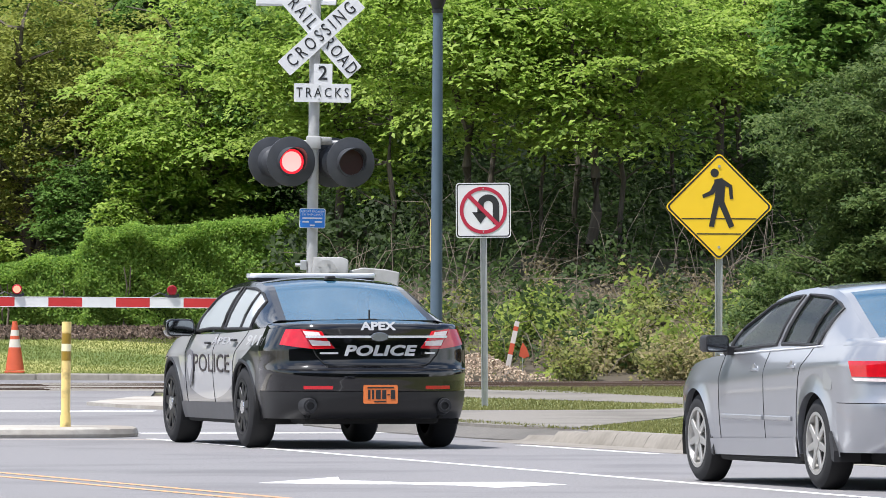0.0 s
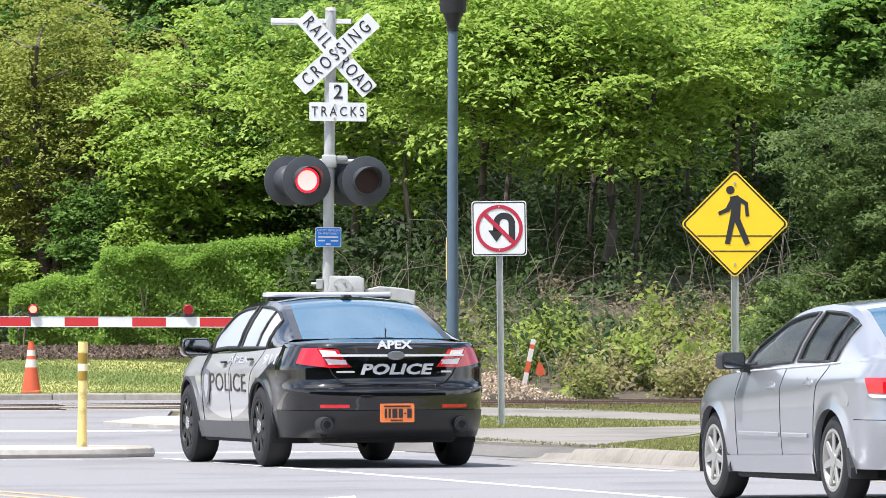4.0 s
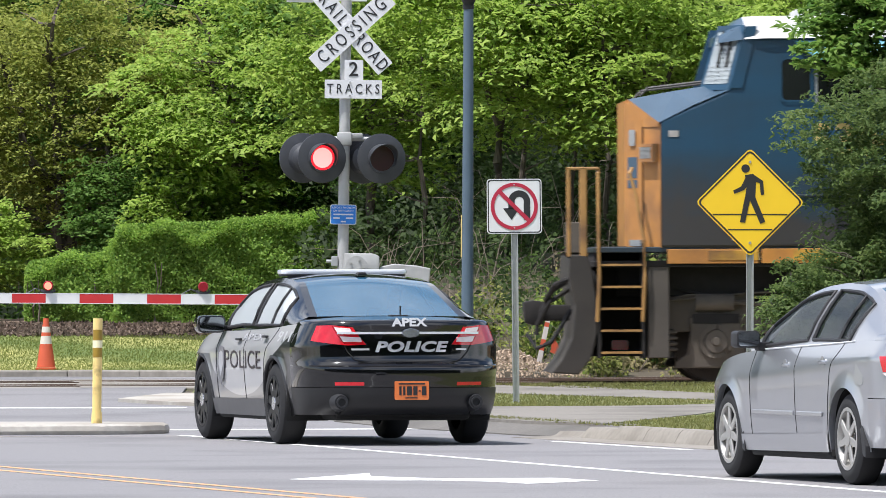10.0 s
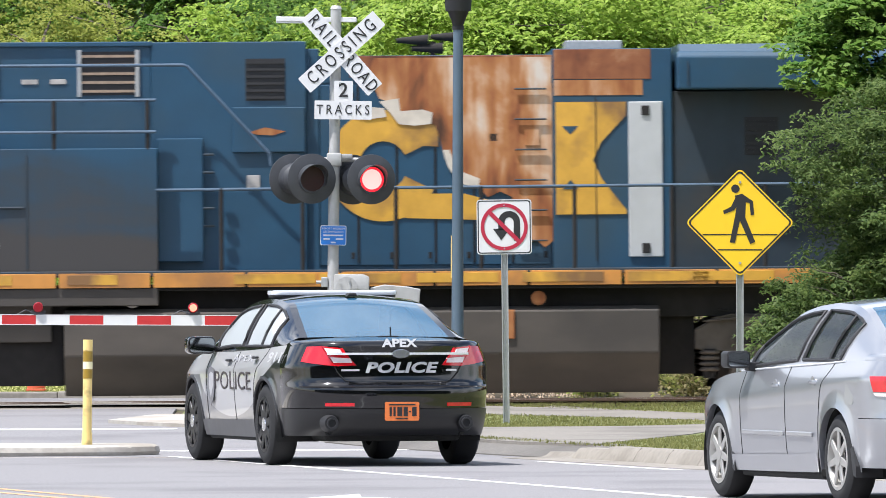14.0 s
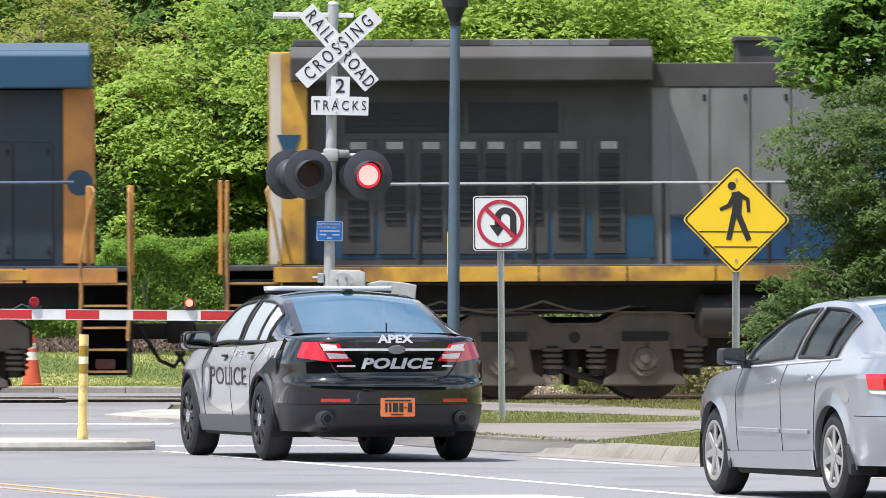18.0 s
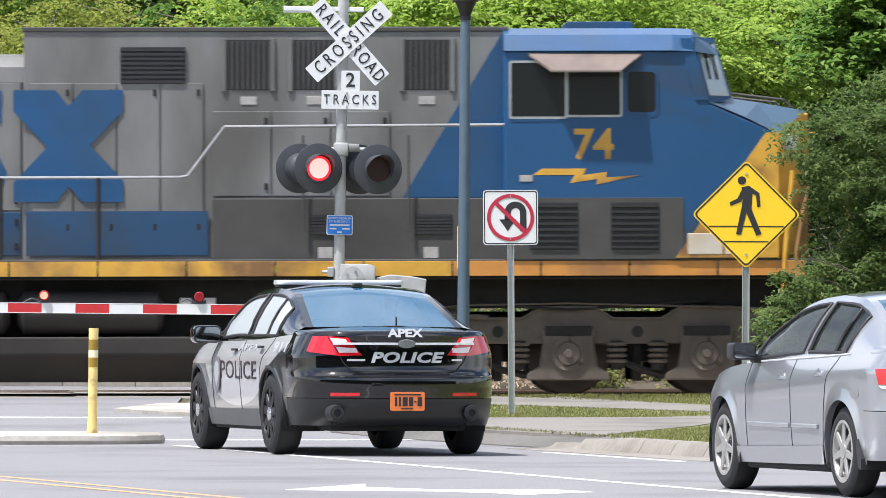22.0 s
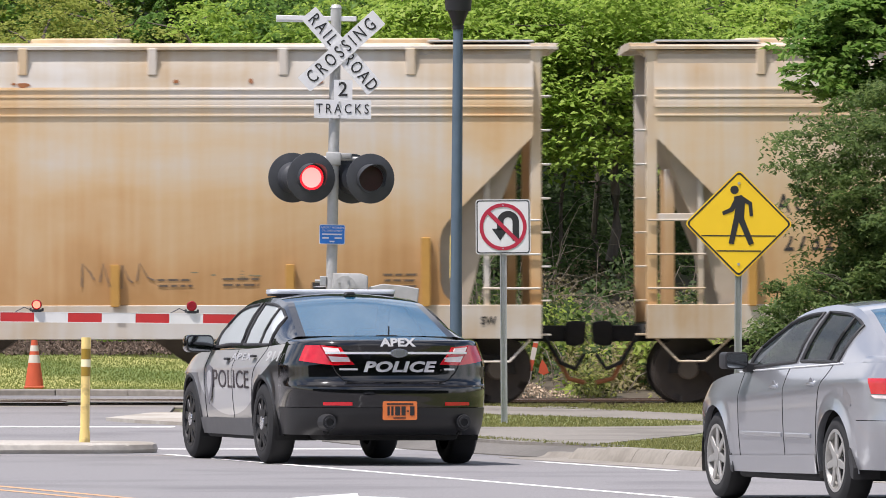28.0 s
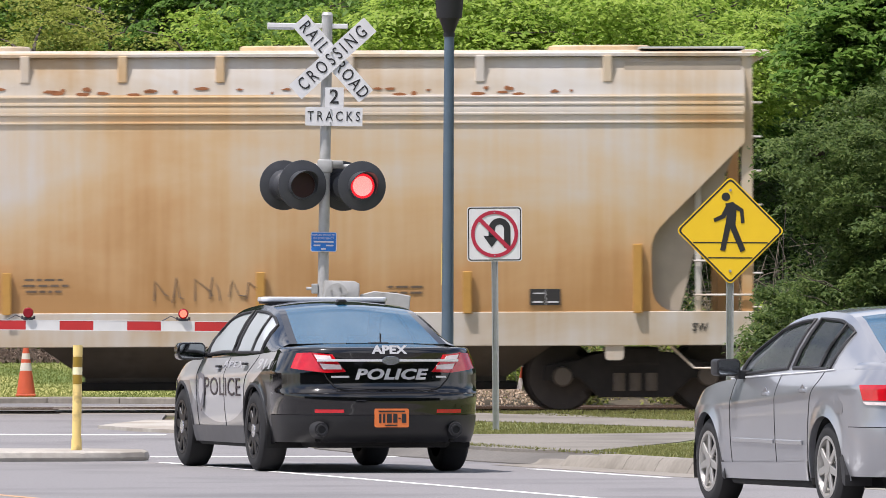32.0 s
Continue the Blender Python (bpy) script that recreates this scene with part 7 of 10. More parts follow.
def locomotive_blue():
    v = vehicle("locomotive", "dark blue diesel locomotive with yellow nose and a burnt rusty hood", 0.0, "locomotive")
    z = -0.2
    cab(v, 4.98, 1.10, -1, LOCO_FADE, LOCO_WHITE, LOCO_NOSE, mat("teal_visor", (0.10, 0.30, 0.36), 0.5, vary=0.3, grain=3, stain=(0.25, 0.42, 0.48), stain_scale=2))
    # running board and frame
    blk(v, "frame_sill", 0.7, 21.4, 1.42, 1.50, UNDER_DARK, y=1.45)
    blk(v, "walkway", 0.7, 21.45, 1.60, 1.67, LOCO_DULL, y=1.50)
    for i in range(17):
        a = 1.6 + i * 1.16
        blk(v, "sill_panel", a, a + 1.12, 1.46, 1.64, LOCO_ORANGE, y=1.50, depth=0.012)
    for i, a in enumerate((2.1, 3.15, 4.45, 5.5, 6.2, 7.5, 9.55, 10.6, 11.8, 13.1, 14.4, 15.2, 16.6, 17.9, 19.2)):
        blk(v, "reflector_panel", a, a + (0.62 if i < 6 else 1.0), 1.50, 1.62, LOCO_YELLOW, y=1.513, depth=0.006, label="yellow reflective panel")
    blk(v, "cab_skirt", 3.1, 5.0, 1.20, 1.46, TANK_GREY, y=1.48, label="grimy plate under the cab")
    blk(v, "step_plate", 1.36, 1.62, 0.30, 1.46, TANK_GREY, y=1.44, label="dusty plate beside the steps")
    blk(v, "side_skirt", 5.0, 8.62, 1.24, 1.46, TANK_GREY, y=1.48, label="grimy side skirt")
    louvre(v, 3.67, 4.18, 1.77, 2.28, 1.521, None, 7, GRILLE)
    blk(v, "ledge", 2.85, 4.92, 2.27, 2.31, LOCO_DULL, y=1.515, depth=0.035)
    blk(v, "builder_plate", 2.40, 2.62, 1.74, 1.95, LABEL, y=1.521, depth=0.006, label="small white notice")
    blk(v, "warning_label", 4.66, 4.84, 2.38, 2.47, LABEL, y=1.521, depth=0.006, label="small pale label")
    blk(v, "warning_label", 1.62, 1.74, 3.02, 3.10, LABEL, y=1.521, depth=0.006, label="small pale label")
    blk(v, "vent_slit", 4.16, 4.40, 2.40, 2.43, GRILLE, y=1.521, depth=0.006)
    words("road_number", "5304", 0.56, mat("faded_yellow", (0.50, 0.36, 0.13), 0.5, vary=0.15, grain=6), v, pose(3.93, -1.5225, 2.955, 90), "yellow road number", wide=0.98, bold=0.012, space=1.02, thick=0.0015)
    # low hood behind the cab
    blk(v, "equipment_cabinet", 5.0, 8.62, 1.66, 3.18, LOCO_FADE, y=1.46)
    blk(v, "cabinet_ledge", 5.18, 6.98, 2.44, 2.47, LOCO_DULL, y=1.462, depth=0.03)
    for a in (5.7, 6.5):
        blk(v, "cabinet_handle", a, a + 0.12, 2.14, 2.24, UNDER_DARK, y=1.461, depth=0.012)
        blk(v, "warning_label", a - 0.03, a + 0.17, 1.96, 2.02, LABEL, y=1.461, depth=0.005, label="small pale label")
    blk(v, "cabinet_seam", 7.0, 7.02, 1.7, 3.1, LOCO_DULL, y=1.463, depth=0.008)
    blk(v, "upper_hood", 5.0, 8.55, 3.14, 4.46, LOCO_BLUE, y=1.10)
    blk(v, "upper_hood_edge", 5.0, 8.56, 4.44, 4.50, LOCO_BLUE, y=1.14)
    for a in (5.93, 7.67):
        louvre(v, a, a + 0.70, 3.84, 4.38, 1.10, GALV, 5, mat("tan_slat", (0.30, 0.22, 0.16), 0.7, vary=0.3))
    for a in (5.45, 6.95, 7.3):
        blk(v, "warning_label", a, a + 0.2, 3.98, 4.04, LABEL, y=1.105, depth=0.006, label="small pale label")
    handrail(v, [(5.0, 4.20), (8.95, 4.20), (9.0, 4.18), (10.0, 3.10), (10.02, 2.95)], [], 1.40, RAIL_BLUE, 3.2)
    handrail(v, [(5.0, 3.77), (8.60, 3.77)], [(5.45, 3.77), (6.35, 3.77), (7.35, 3.77), (8.5, 3.77)], 1.44, RAIL_BLUE, 3.16)
    handrail(v, [(5.0, 3.38), (8.60, 3.38)], [], 1.46, RAIL_BLUE, 3.16)
    # tall hood
    blk(v, "tall_hood", 8.55, 10.46, 1.66, 4.49, LOCO_BLUE, y=1.12)
    blk(v, "hood_corner", 10.46, 10.62, 1.66, 4.40, LOCO_BLUE, y=1.05)
    louvre(v, 9.71, 10.2, 3.76, 4.28, 1.12, None, 6, GRILLE)
    blk(v, "hood_hatch", 9.55, 10.44, 3.12, 3.68, LOCO_BLUE, y=1.12, depth=0.05)
    bm = bmesh.new()
    slab(bm, [(9.75, 3.37), (9.95, 3.43), (10.2, 3.38), (10.05, 3.33), (9.85, 3.34)], "y", -1.178, -1.172)
    part("rust_patch", bm, RUSTED, v, "rusty scrape")
    blk(v, "battery_box", 8.62, 9.18, 1.78, 3.30, LOCO_BLUE, y=1.12, depth=0.14)
    for k in range(5):
        blk(v, "ladder_rung", 9.18, 9.32, 2.2 + k * 0.22, 2.23 + k * 0.22, LOCO_DULL, y=1.30, depth=0.05)
    blk(v, "warning_label", 9.72, 9.88, 2.66, 2.84, LABEL, y=1.13, depth=0.01, label="red and white label")
    # engine hood
    blk(v, "engine_hood", 10.6, 13.50, 1.66, 4.29, LOCO_BLUE, y=1.02)
    door_panels(v, 10.62, 13.48, 1.72, 3.95, 1.02, LOCO_BLUE, 0.48, "dark blue hood door")
    blk(v, "hood_roof", 10.6, 13.50, 3.97, 4.31, LOCO_BLUE, y=1.03)
    # burnt area: irregular plates of rust over the doors
    def patch(name, pts, m, y, label=""):
        bm = bmesh.new()
        slab(bm, pts, "y", -y - 0.004, -y)
        return part(name, bm, m, v, label)
    patch("burnt_patch", [(11.30, 4.28), (13.49, 4.28), (13.49, 2.0), (13.4, 1.92), (13.3, 2.02), (13.15, 1.96), (13.02, 2.1), (13.0, 2.55), (12.85, 2.62), (12.7, 2.55), (12.55, 2.7), (12.35, 2.75), (12.28, 2.92), (12.2, 3.0), (12.14, 3.15), (12.1, 3.3), (12.05, 3.45), (11.85, 3.48), (11.62, 3.45), (11.58, 3.70), (11.36, 3.78), (11.30, 3.92), (11.18, 4.0), (11.24, 4.12)], RUSTED, 1.058, "burnt rusty area of the hood")
    patch("blistered_edge", [(11.36, 3.74), (11.6, 3.78), (11.62, 3.62), (11.9, 3.64), (12.02, 3.60), (12.0, 3.46), (11.8, 3.44), (11.6, 3.46), (11.5, 3.60)], RUST_EDGE, 1.064, "pale blistered paint")
    patch("blistered_edge", [(12.14, 3.14), (12.22, 3.14), (12.34, 2.88), (12.6, 2.78), (12.58, 2.68), (12.34, 2.72), (12.2, 2.94)], RUST_EDGE, 1.064, "pale blistered paint")
    patch("blistered_edge", [(11.0, 3.58), (11.2, 3.68), (11.42, 3.66), (11.45, 3.55), (11.2, 3.52)], RUST_EDGE, 1.064, "pale blistered paint")
    # operator's mark as plain shapes
    bm = bmesh.new()
    ring_slab(bm, 11.405, 2.95, 0.30, 0.69, "y", -1.056, -1.0505, 44, radians(26), radians(334))
    part("livery_ring", bm, LOCO_YELLOW, v, "broken yellow ring painted on the hood")
    bm = bmesh.new()
    slab(bm, [(11.66, 2.30), (12.95, 2.26), (12.98, 2.40), (12.7, 2.52), (12.4, 2.60), (11.98, 2.60)], "y", -1.0555, -1.0500)
    part("livery_block", bm, LOCO_YELLOW, v, "yellow painted block")
    bm = bmesh.new()
    slab(bm, [(11.68, 3.20), (12.09, 3.18), (12.09, 3.60), (11.70, 3.58)], "y", -1.0555, -1.0500)
    part("livery_block", bm, LOCO_YELLOW, v, "yellow painted block")
    blk(v, "pale_label", 11.22, 11.42, 2.89, 3.02, SIGN_WHITE, y=1.056, depth=0.006, label="small white label")
    blk(v, "rear_hood", 13.50, 14.98, 1.66, 4.38, LOCO_BLUE, y=1.06)
    blk(v, "rear_hood_rust", 13.52, 14.72, 4.0, 4.37, RUST_DARK, y=1.06, depth=0.008, label="burnt rusty hood top")
    blk(v, "rear_hood_rust", 13.0, 13.50, 2.0, 3.95, RUSTED, y=1.05, depth=0.008, label="burnt rusty hood side")
    for k in range(6):
        blk(v, "ladder_rung", 13.03, 13.43, 2.0 + k * 0.375, 2.022 + k * 0.375, LOCO_DULL, y=1.08, depth=0.03)
    for a in (11.097, 11.573, 12.05, 12.527, 13.003):
        blk(v, "door_seam", a - 0.010, a + 0.010, 1.75, 3.96, UNDER_DARK, y=1.046, depth=0.007)
    blk(v, "hood_top_rust", 11.0, 13.50, 4.04, 4.305, RUST_DARK, y=1.046, depth=0.009, label="dark rusty hood edge")
    blk(v, "rust_bracket", 13.16, 13.34, 3.18, 3.40, RUSTED, y=1.058, depth=0.02)
    blk(v, "filler_cap", 12.72, 12.82, 3.24, 3.34, UNDER_DARK, y=1.05, depth=0.012)
    blk(v, "hood_top_rust", 13.52, 14.62, 3.80, 3.99, RUSTED, y=1.06, depth=0.006, label="rusty panel edge")
    bm = bmesh.new()
    slab(bm, [(13.54, 2.33), (14.41, 2.33), (14.41, 2.38), (14.1, 2.78), (14.0, 3.0), (14.1, 3.22), (14.41, 3.55), (14.41, 3.72), (13.54, 3.72)], "y", -1.074, -1.068)
    part("livery_block", bm, LOCO_YELLOW, v, "yellow painted area with angular cuts")
    for a in (14.03,):
        blk(v, "door_seam", a, a + 0.015, 1.75, 3.78, UNDER_DARK, y=1.07, depth=0.007)
    for pts in ([(13.62, 3.42), (13.82, 3.42), (13.72, 3.32)], [(13.62, 2.64), (13.82, 2.64), (13.72, 2.76)]):
        patch("livery_notch", pts, LOCO_BLUE, 1.075)
    blk(v, "pale_door", 14.44, 14.86, 1.80, 3.72, mat("pale_grey_door", (0.46, 0.47, 0.47), 0.5, vary=0.08, grain=4), y=1.06, depth=0.03, label="pale grey hood door")
    for zz in (1.85, 3.55):
        blk(v, "latch", 14.6, 14.70, zz, zz + 0.12, UNDER_DARK, y=1.09, depth=0.02)
    # radiator block
    # shade under the overhanging wing is put into this darker paint
    blk(v, "radiator_body", 14.98, 20.98, 1.66, 3.85, LOCO_DULL, y=1.02)
    bm = bmesh.new()
    slab(bm, [(-1.50, 3.86), (-1.51, 4.26), (-1.45, 4.33), (1.45, 4.33), (1.51, 4.26), (1.50, 3.86)], "x", 15.03, 20.96, bevel=0.02)
    part("radiator_wing", bm, LOCO_BLUE, v, "overhanging blue radiator wing")
    bm = bmesh.new()
    slab(bm, [(-1.43, 4.33), (-1.34, 4.42), (1.34, 4.42), (1.43, 4.33)], "x", 15.05, 20.94)
    part("radiator_screen", bm, LOCO_SLOPE, v, "blue-grey radiator screens")
    for i, a in enumerate((15.15, 17.4, 19.6)):
        blk(v, "wing_seam", a, a + 0.015, 3.9, 4.2, LOCO_DULL, y=1.515, depth=0.01)
    for a, b, c, d in ((15.88, 16.30, 3.05, 3.52), (16.51, 17.27, 2.20, 3.50), (17.55, 17.85, 1.95, 3.0), (18.0, 18.3, 2.1, 2.9)):
        louvre(v, a, b, c, d, 1.02, None, 8, GRILLE)
    door_panels(v, 19.5, 20.5, 1.75, 3.2, 1.02, LOCO_DULL, 0.5)
    bm = bmesh.new()
    ring_slab(bm, 18.95, 2.63, 0.20, 0.27, "y", -1.06, -1.03, 26)
    for k in range(3):
        a = k * math.tau / 3
        cyl(bm, (18.95, -1.045, 2.63), (18.95 + 0.22 * math.cos(a), -1.045, 2.63 + 0.22 * math.sin(a)), 0.02, 0.02, 6)
    part("brake_wheel", bm, GALV, v, "white brake wheel")
    blk(v, "rear_end", 20.62, 20.99, 1.70, 3.86, LOCO_ORANGE, y=1.05, label="yellow rear corner")
    bm = bmesh.new()
    slab(bm, disc_pts(20.82, 2.70, 0.16, 20), "y", -1.06, -1.052)
    part("livery_dot", bm, LOCO_BLUE, v, "dark painted disc")
    handrail(v, [(8.6, 2.66), (20.75, 2.70)], [(a, 2.68) for a in (9.4, 10.4, 11.55, 12.6, 13.75, 14.95, 16.1, 17.3, 18.5, 19.6)], 1.47, RAIL_BLUE, 1.66)
    # roof fittings
    bm = bmesh.new()
    for dx, dz in ((-0.3, 0.0), (0.12, 0.04), (-0.12, -0.1)):
        cyl(bm, (11.9 + dx, -0.2, 4.52 + dz), (12.3 + dx, -0.2, 4.52 + dz), 0.03, 0.075, 14)
    cyl(bm, (12.05, -0.2, 4.3), (12.05, -0.2, 4.5), 0.04, 0.04, 10)
    part("horn", bm, UNDER_DARK, v, "black air horns", smooth=True)
    blk(v, "exhaust_stack", 13.7, 14.4, 4.38, 4.50, GALV, y=0.4)
    # below
    bm = bmesh.new()
    slab(bm, [(-1.45, 0.62), (-1.45, 1.15), (-1.30, 1.20), (1.30, 1.20), (1.45, 1.15), (1.45, 0.62), (1.10, 0.13), (-1.10, 0.13)], "x", 7.46, 14.79, bevel=0.02)
    part("fuel_tank", bm, TANK_GREY, v, "long dusty fuel tank")
    for a in (9.65, 12.9):
        blk(v, "tank_filler", a, a + 0.10, 0.80, 1.16, RUSTED, y=1.45, depth=0.03)
    for a in (8.3, 11.0, 13.3):
        bm = bmesh.new()
        cyl(bm, (a, -1.3, 1.30), (a + 0.0, -1.42, 1.30), 0.09, 0.09, 16)
        part("tank_valve", bm, LABEL if a < 9 else RUSTED, v)
    blk(v, "centre_frame", 1.0, 21.0, 1.06, 1.45, UNDER_DARK, y=1.10)
    blk(v, "underframe_fill", 6.4, 7.45, 0.26, 1.10, UNDER_DARK, y=1.15)
    blk(v, "underframe_fill", 14.8, 15.25, 0.35, 1.10, UNDER_DARK, y=0.95)
    loco_truck(v, 0, (2.21, 3.91, 5.61))
    loco_truck(v, 0, (16.02, 17.72, 19.42))
    blk(v, "side_box", 6.5, 7.3, 0.80, 1.28, TANK_GREY, y=1.25)
    # pilot and front platform
    bm = bmesh.new()
    slab(bm, [(0.16, 0.12), (0.50, 0.10), (0.66, 0.30), (0.74, 0.62), (0.73, 1.0), (0.66, 1.45), (0.60, 1.58), (0.40, 1.58), (0.38, 1.30), (0.46, 0.95), (0.42, 0.55), (0.30, 0.30)], "y", -1.45, 1.45, bevel=0.02)
    plough = part("pilot", bm, TANK_DARK, v, "curved grimy snow plough")
    for a, b, c in (((0.44, -1.20, 1.30), (0.12, -0.9, 1.02), 0.035), ((0.44, -1.0, 1.18), (0.02, -0.75, 0.72), 0.03), ((0.46, -0.6, 1.30), (0.08, -0.55, 0.88), 0.035)):
        bm = bmesh.new()
        tube(bm, [a, ((a[0] + b[0]) / 2 - 0.06, a[1], (a[2] + b[2]) / 2 + 0.05), b, (b[0] - 0.01, b[1], b[2] - 0.13)], c, 8)
        part("brake_hose", bm, UNDER_DARK, plough, "black hanging air hose")
    bm = bmesh.new()
    slab(bm, [(0.28, 1.60), (0.44, 1.50), (0.52, 1.25), (0.58, 1.25), (0.56, 1.60)], "y", -1.42, -1.36)
    part("platform_bracket", bm, UNDER_DARK, v)
    steps(v, 0.78, 1.28, -1, LOCO_YELLOW)
    for x in (0.36, 0.52):
        blk(v, "platform_post", x, x + (0.05 if x < 0.4 else 0.09), 1.55, 2.66, LOCO_FADED, y=1.40, depth=0.05, label="yellow platform post")
    blk(v, "platform_rail", 0.36, 0.76, 2.62, 2.66, LOCO_FADED, y=1.40, depth=0.05)
    blk(v, "platform_plate", 0.34, 0.54, 1.6, 1.98, TRUCK_GREY, y=1.40, depth=0.04)
    # front door of the nose with its small pane, number box and worn marks
    def on_nose(u, z, out=0.0):
        """A point on the slanting front corner of the nose: u 0 at its flat front, 1 at the cab side."""
        return Vector((1.15 + 0.37 * u, -0.98 - 0.542 * u, z)) + Vector((-0.82, -0.56, 0)).normalized() * out
    def nose_plate(name, u0, u1, z0, z1, material, label="", out=0.012):
        bm = bmesh.new()
        a = [bm.verts.new(on_nose(u, zz, 0.003)) for u, zz in ((u0, z0), (u1, z0), (u1, z1), (u0, z1))]
        b = [bm.verts.new(on_nose(u, zz, out)) for u, zz in ((u0, z0), (u1, z0), (u1, z1), (u0, z1))]
        bm.faces.new(b)
        for k in range(4):
            bm.faces.new((a[k], a[(k + 1) % 4], b[(k + 1) % 4], b[k]))
        bmesh.ops.recalc_face_normals(bm, faces=bm.faces)
        return part(name, bm, material, v, label)
    door = nose_plate("nose_door", -0.02, 0.44, 1.74, 3.24, LOCO_NOSE, "orange nose door")
    bm = bmesh.new()
    slab(bm, rounded(-0.06, 0.06, 2.92, 3.12, 0.03, 4), "y", -0.012, 0.0)
    bm.transform(pose(1.205, -1.08, 0, 0, 0, -56) @ pose(0, -0.012, 0))
    part("door_pane", bm, GALV, door, "small grey pane")
    nose_plate("door_gap", 0.45, 0.475, 1.74, 3.24, UNDER_DARK, out=0.006)
    nose_plate("worn_mark", 0.0, 0.30, 2.52, 2.78, LOCO_SLOPE, "grey-blue worn mark", 0.016)
    nose_plate("worn_mark", 0.0, 0.30, 2.40, 2.50, LOCO_SLOPE, "grey-blue worn mark", 0.016)
    box_part = nose_plate("number_board", 0.50, 0.94, 2.72, 2.94, LOCO_NOSE, "number box on the nose", 0.10)
    bm = bmesh.new()
    bm.faces.new([bm.verts.new(on_nose(u, zz, 0.104)) for u, zz in ((0.55, 2.76), (0.89, 2.76), (0.89, 2.90), (0.55, 2.90))])
    bmesh.ops.solidify(bm, geom=bm.faces[:], thickness=0.004)
    part("board_face", bm, GALV, box_part, "pale number board")
    nose_plate("headlamp_box", 0.12, 0.46, 1.68, 1.76, GALV, "pale ditch lamp", 0.05)
    steps(v, 20.86, 21.40, 1, LOCO_YELLOW)
    for x in (20.9, 21.43):
        blk(v, "platform_post", x, x + 0.06, 1.55, 2.66, LOCO_ORANGE, y=1.40, depth=0.05, label="yellow platform post")
    coupler(v, 0.0, -1)
    coupler(v, 22.0, 1)
    return v


LOCO_BRIGHT_DUSTY = washed_mat("bright_blue_paint_under_road_dust", ((0.011, 0.072, 0.185), (0.014, 0.068, 0.165), (0.03, 0.052, 0.085), (0.075, 0.062, 0.05)), 0.9, (0.5, 1, 1.4), (1.6, 2.5, 0.32, -0.20), 0.15, 0.42)


def locomotive_grey():
    o = 22.1
    v = vehicle("locomotive", "grey and blue diesel locomotive with yellow nose and stripe", o, "locomotive")
    def R(*xs):
        return [x - o for x in xs]
    blk(v, "frame_sill", 0.5, 21.0, 1.42, 1.50, UNDER_DARK, y=1.45)
    blk(v, "walkway", 0.5, 21.2, 1.60, 1.67, LOCO_SOOT, y=1.50)
    for i in range(18):
        a = 1.1 + i * 1.09
        m = LOCO_YELLOW if i < 14 else LOCO_ORANGE
        blk(v, "sill_panel", a, a + 1.07, 1.46, 1.645, m, y=1.50, depth=0.012, label="yellow sill stripe")
    # radiator end
    blk(v, "rear_end", 1.06, 1.52, 1.68, 4.30, LOCO_YELLOW, y=1.25, label="faded yellow rear corner")
    blk(v, "rear_end_edge", 1.06, 1.20, 1.68, 4.28, HOPPER_CREAM, y=1.251, depth=0.006, label="pale strip along the rear corner")
    bm = bmesh.new()
    for s in (1, -1):
        slab(bm, [(1.14, 2.75), (1.44, 2.75), (1.33, 3.0), (1.44, 3.28), (1.14, 3.28), (1.25, 3.0)], "y", -1.262, -1.254)
        break
    part("livery_block", bm, LOCO_BLUE, v, "blue angular painted mark")
    blk(v, "radiator_body", 1.5, 5.77, 1.66, 3.95, LOCO_SOOT, y=1.05)
    bm = bmesh.new()
    slab(bm, [(-1.48, 3.93), (-1.50, 4.22), (-1.40, 4.36), (1.40, 4.36), (1.50, 4.22), (1.48, 3.93)], "x", 1.31, 5.78, bevel=0.02)
    part("radiator_wing", bm, LOCO_SOOT, v, "overhanging sooty radiator wing")
    for k in range(9):
        blk(v, "radiator_screen", 1.36 + k * 0.49, 1.82 + k * 0.49, 4.36, 4.45, LOCO_GREY if k % 4 else LOCO_SOOT, y=1.35, label="radiator screen")
    for a, b in (R(24.07, 25.49), R(25.59, 26.74)):
        louvre(v, a, b, 3.30, 3.68, 1.05, LOCO_SOOT, 5, GRILLE)
    for a in (24.05, 24.5, 24.95, 25.4, 25.75, 26.2, 26.65, 27.15):
        blk(v, "hood_door", a - o, a - o + 0.40, 1.80, 3.22, LOCO_SOOT, y=1.05, depth=0.02, label="sooty hood door")
        louvre(v, a - o + 0.07, a - o + 0.33, 2.0 if int(a * 20) % 2 else 2.2, 3.05, 1.072, None, 10, GRILLE)
        blk(v, "warning_label", a - o + 0.1, a - o + 0.3, 3.10, 3.19, LABEL, y=1.072, depth=0.005, label="small pale label")
    blk(v, "blue_band", 1.55, 5.8, 1.75, 2.27, LOCO_BLUE, y=1.046, depth=0.006)
    # engine hood
    blk(v, "engine_hood", 5.77, 11.10, 1.66, 4.0, LOCO_GREY, y=1.0)
    door_panels(v, 6.0, 11.05, 2.28, 3.85, 1.0, LOCO_GREY, 0.50, "weathered grey hood door")
    door_panels(v, 6.0, 11.05, 1.72, 2.26, 1.0, LOCO_BAND, 0.50, "blue lower hood door")
    bm = bmesh.new()
    prof = [(-1.02, 3.86), (-1.0, 4.05), (-0.86, 4.18), (-0.6, 4.22), (0.6, 4.22), (0.86, 4.18), (1.0, 4.05), (1.02, 3.86)]
    slab(bm, prof, "x", 7.72, 11.08)
    part("hood_roof", bm, LOCO_GREY, v, "rounded pale grey hood roof")
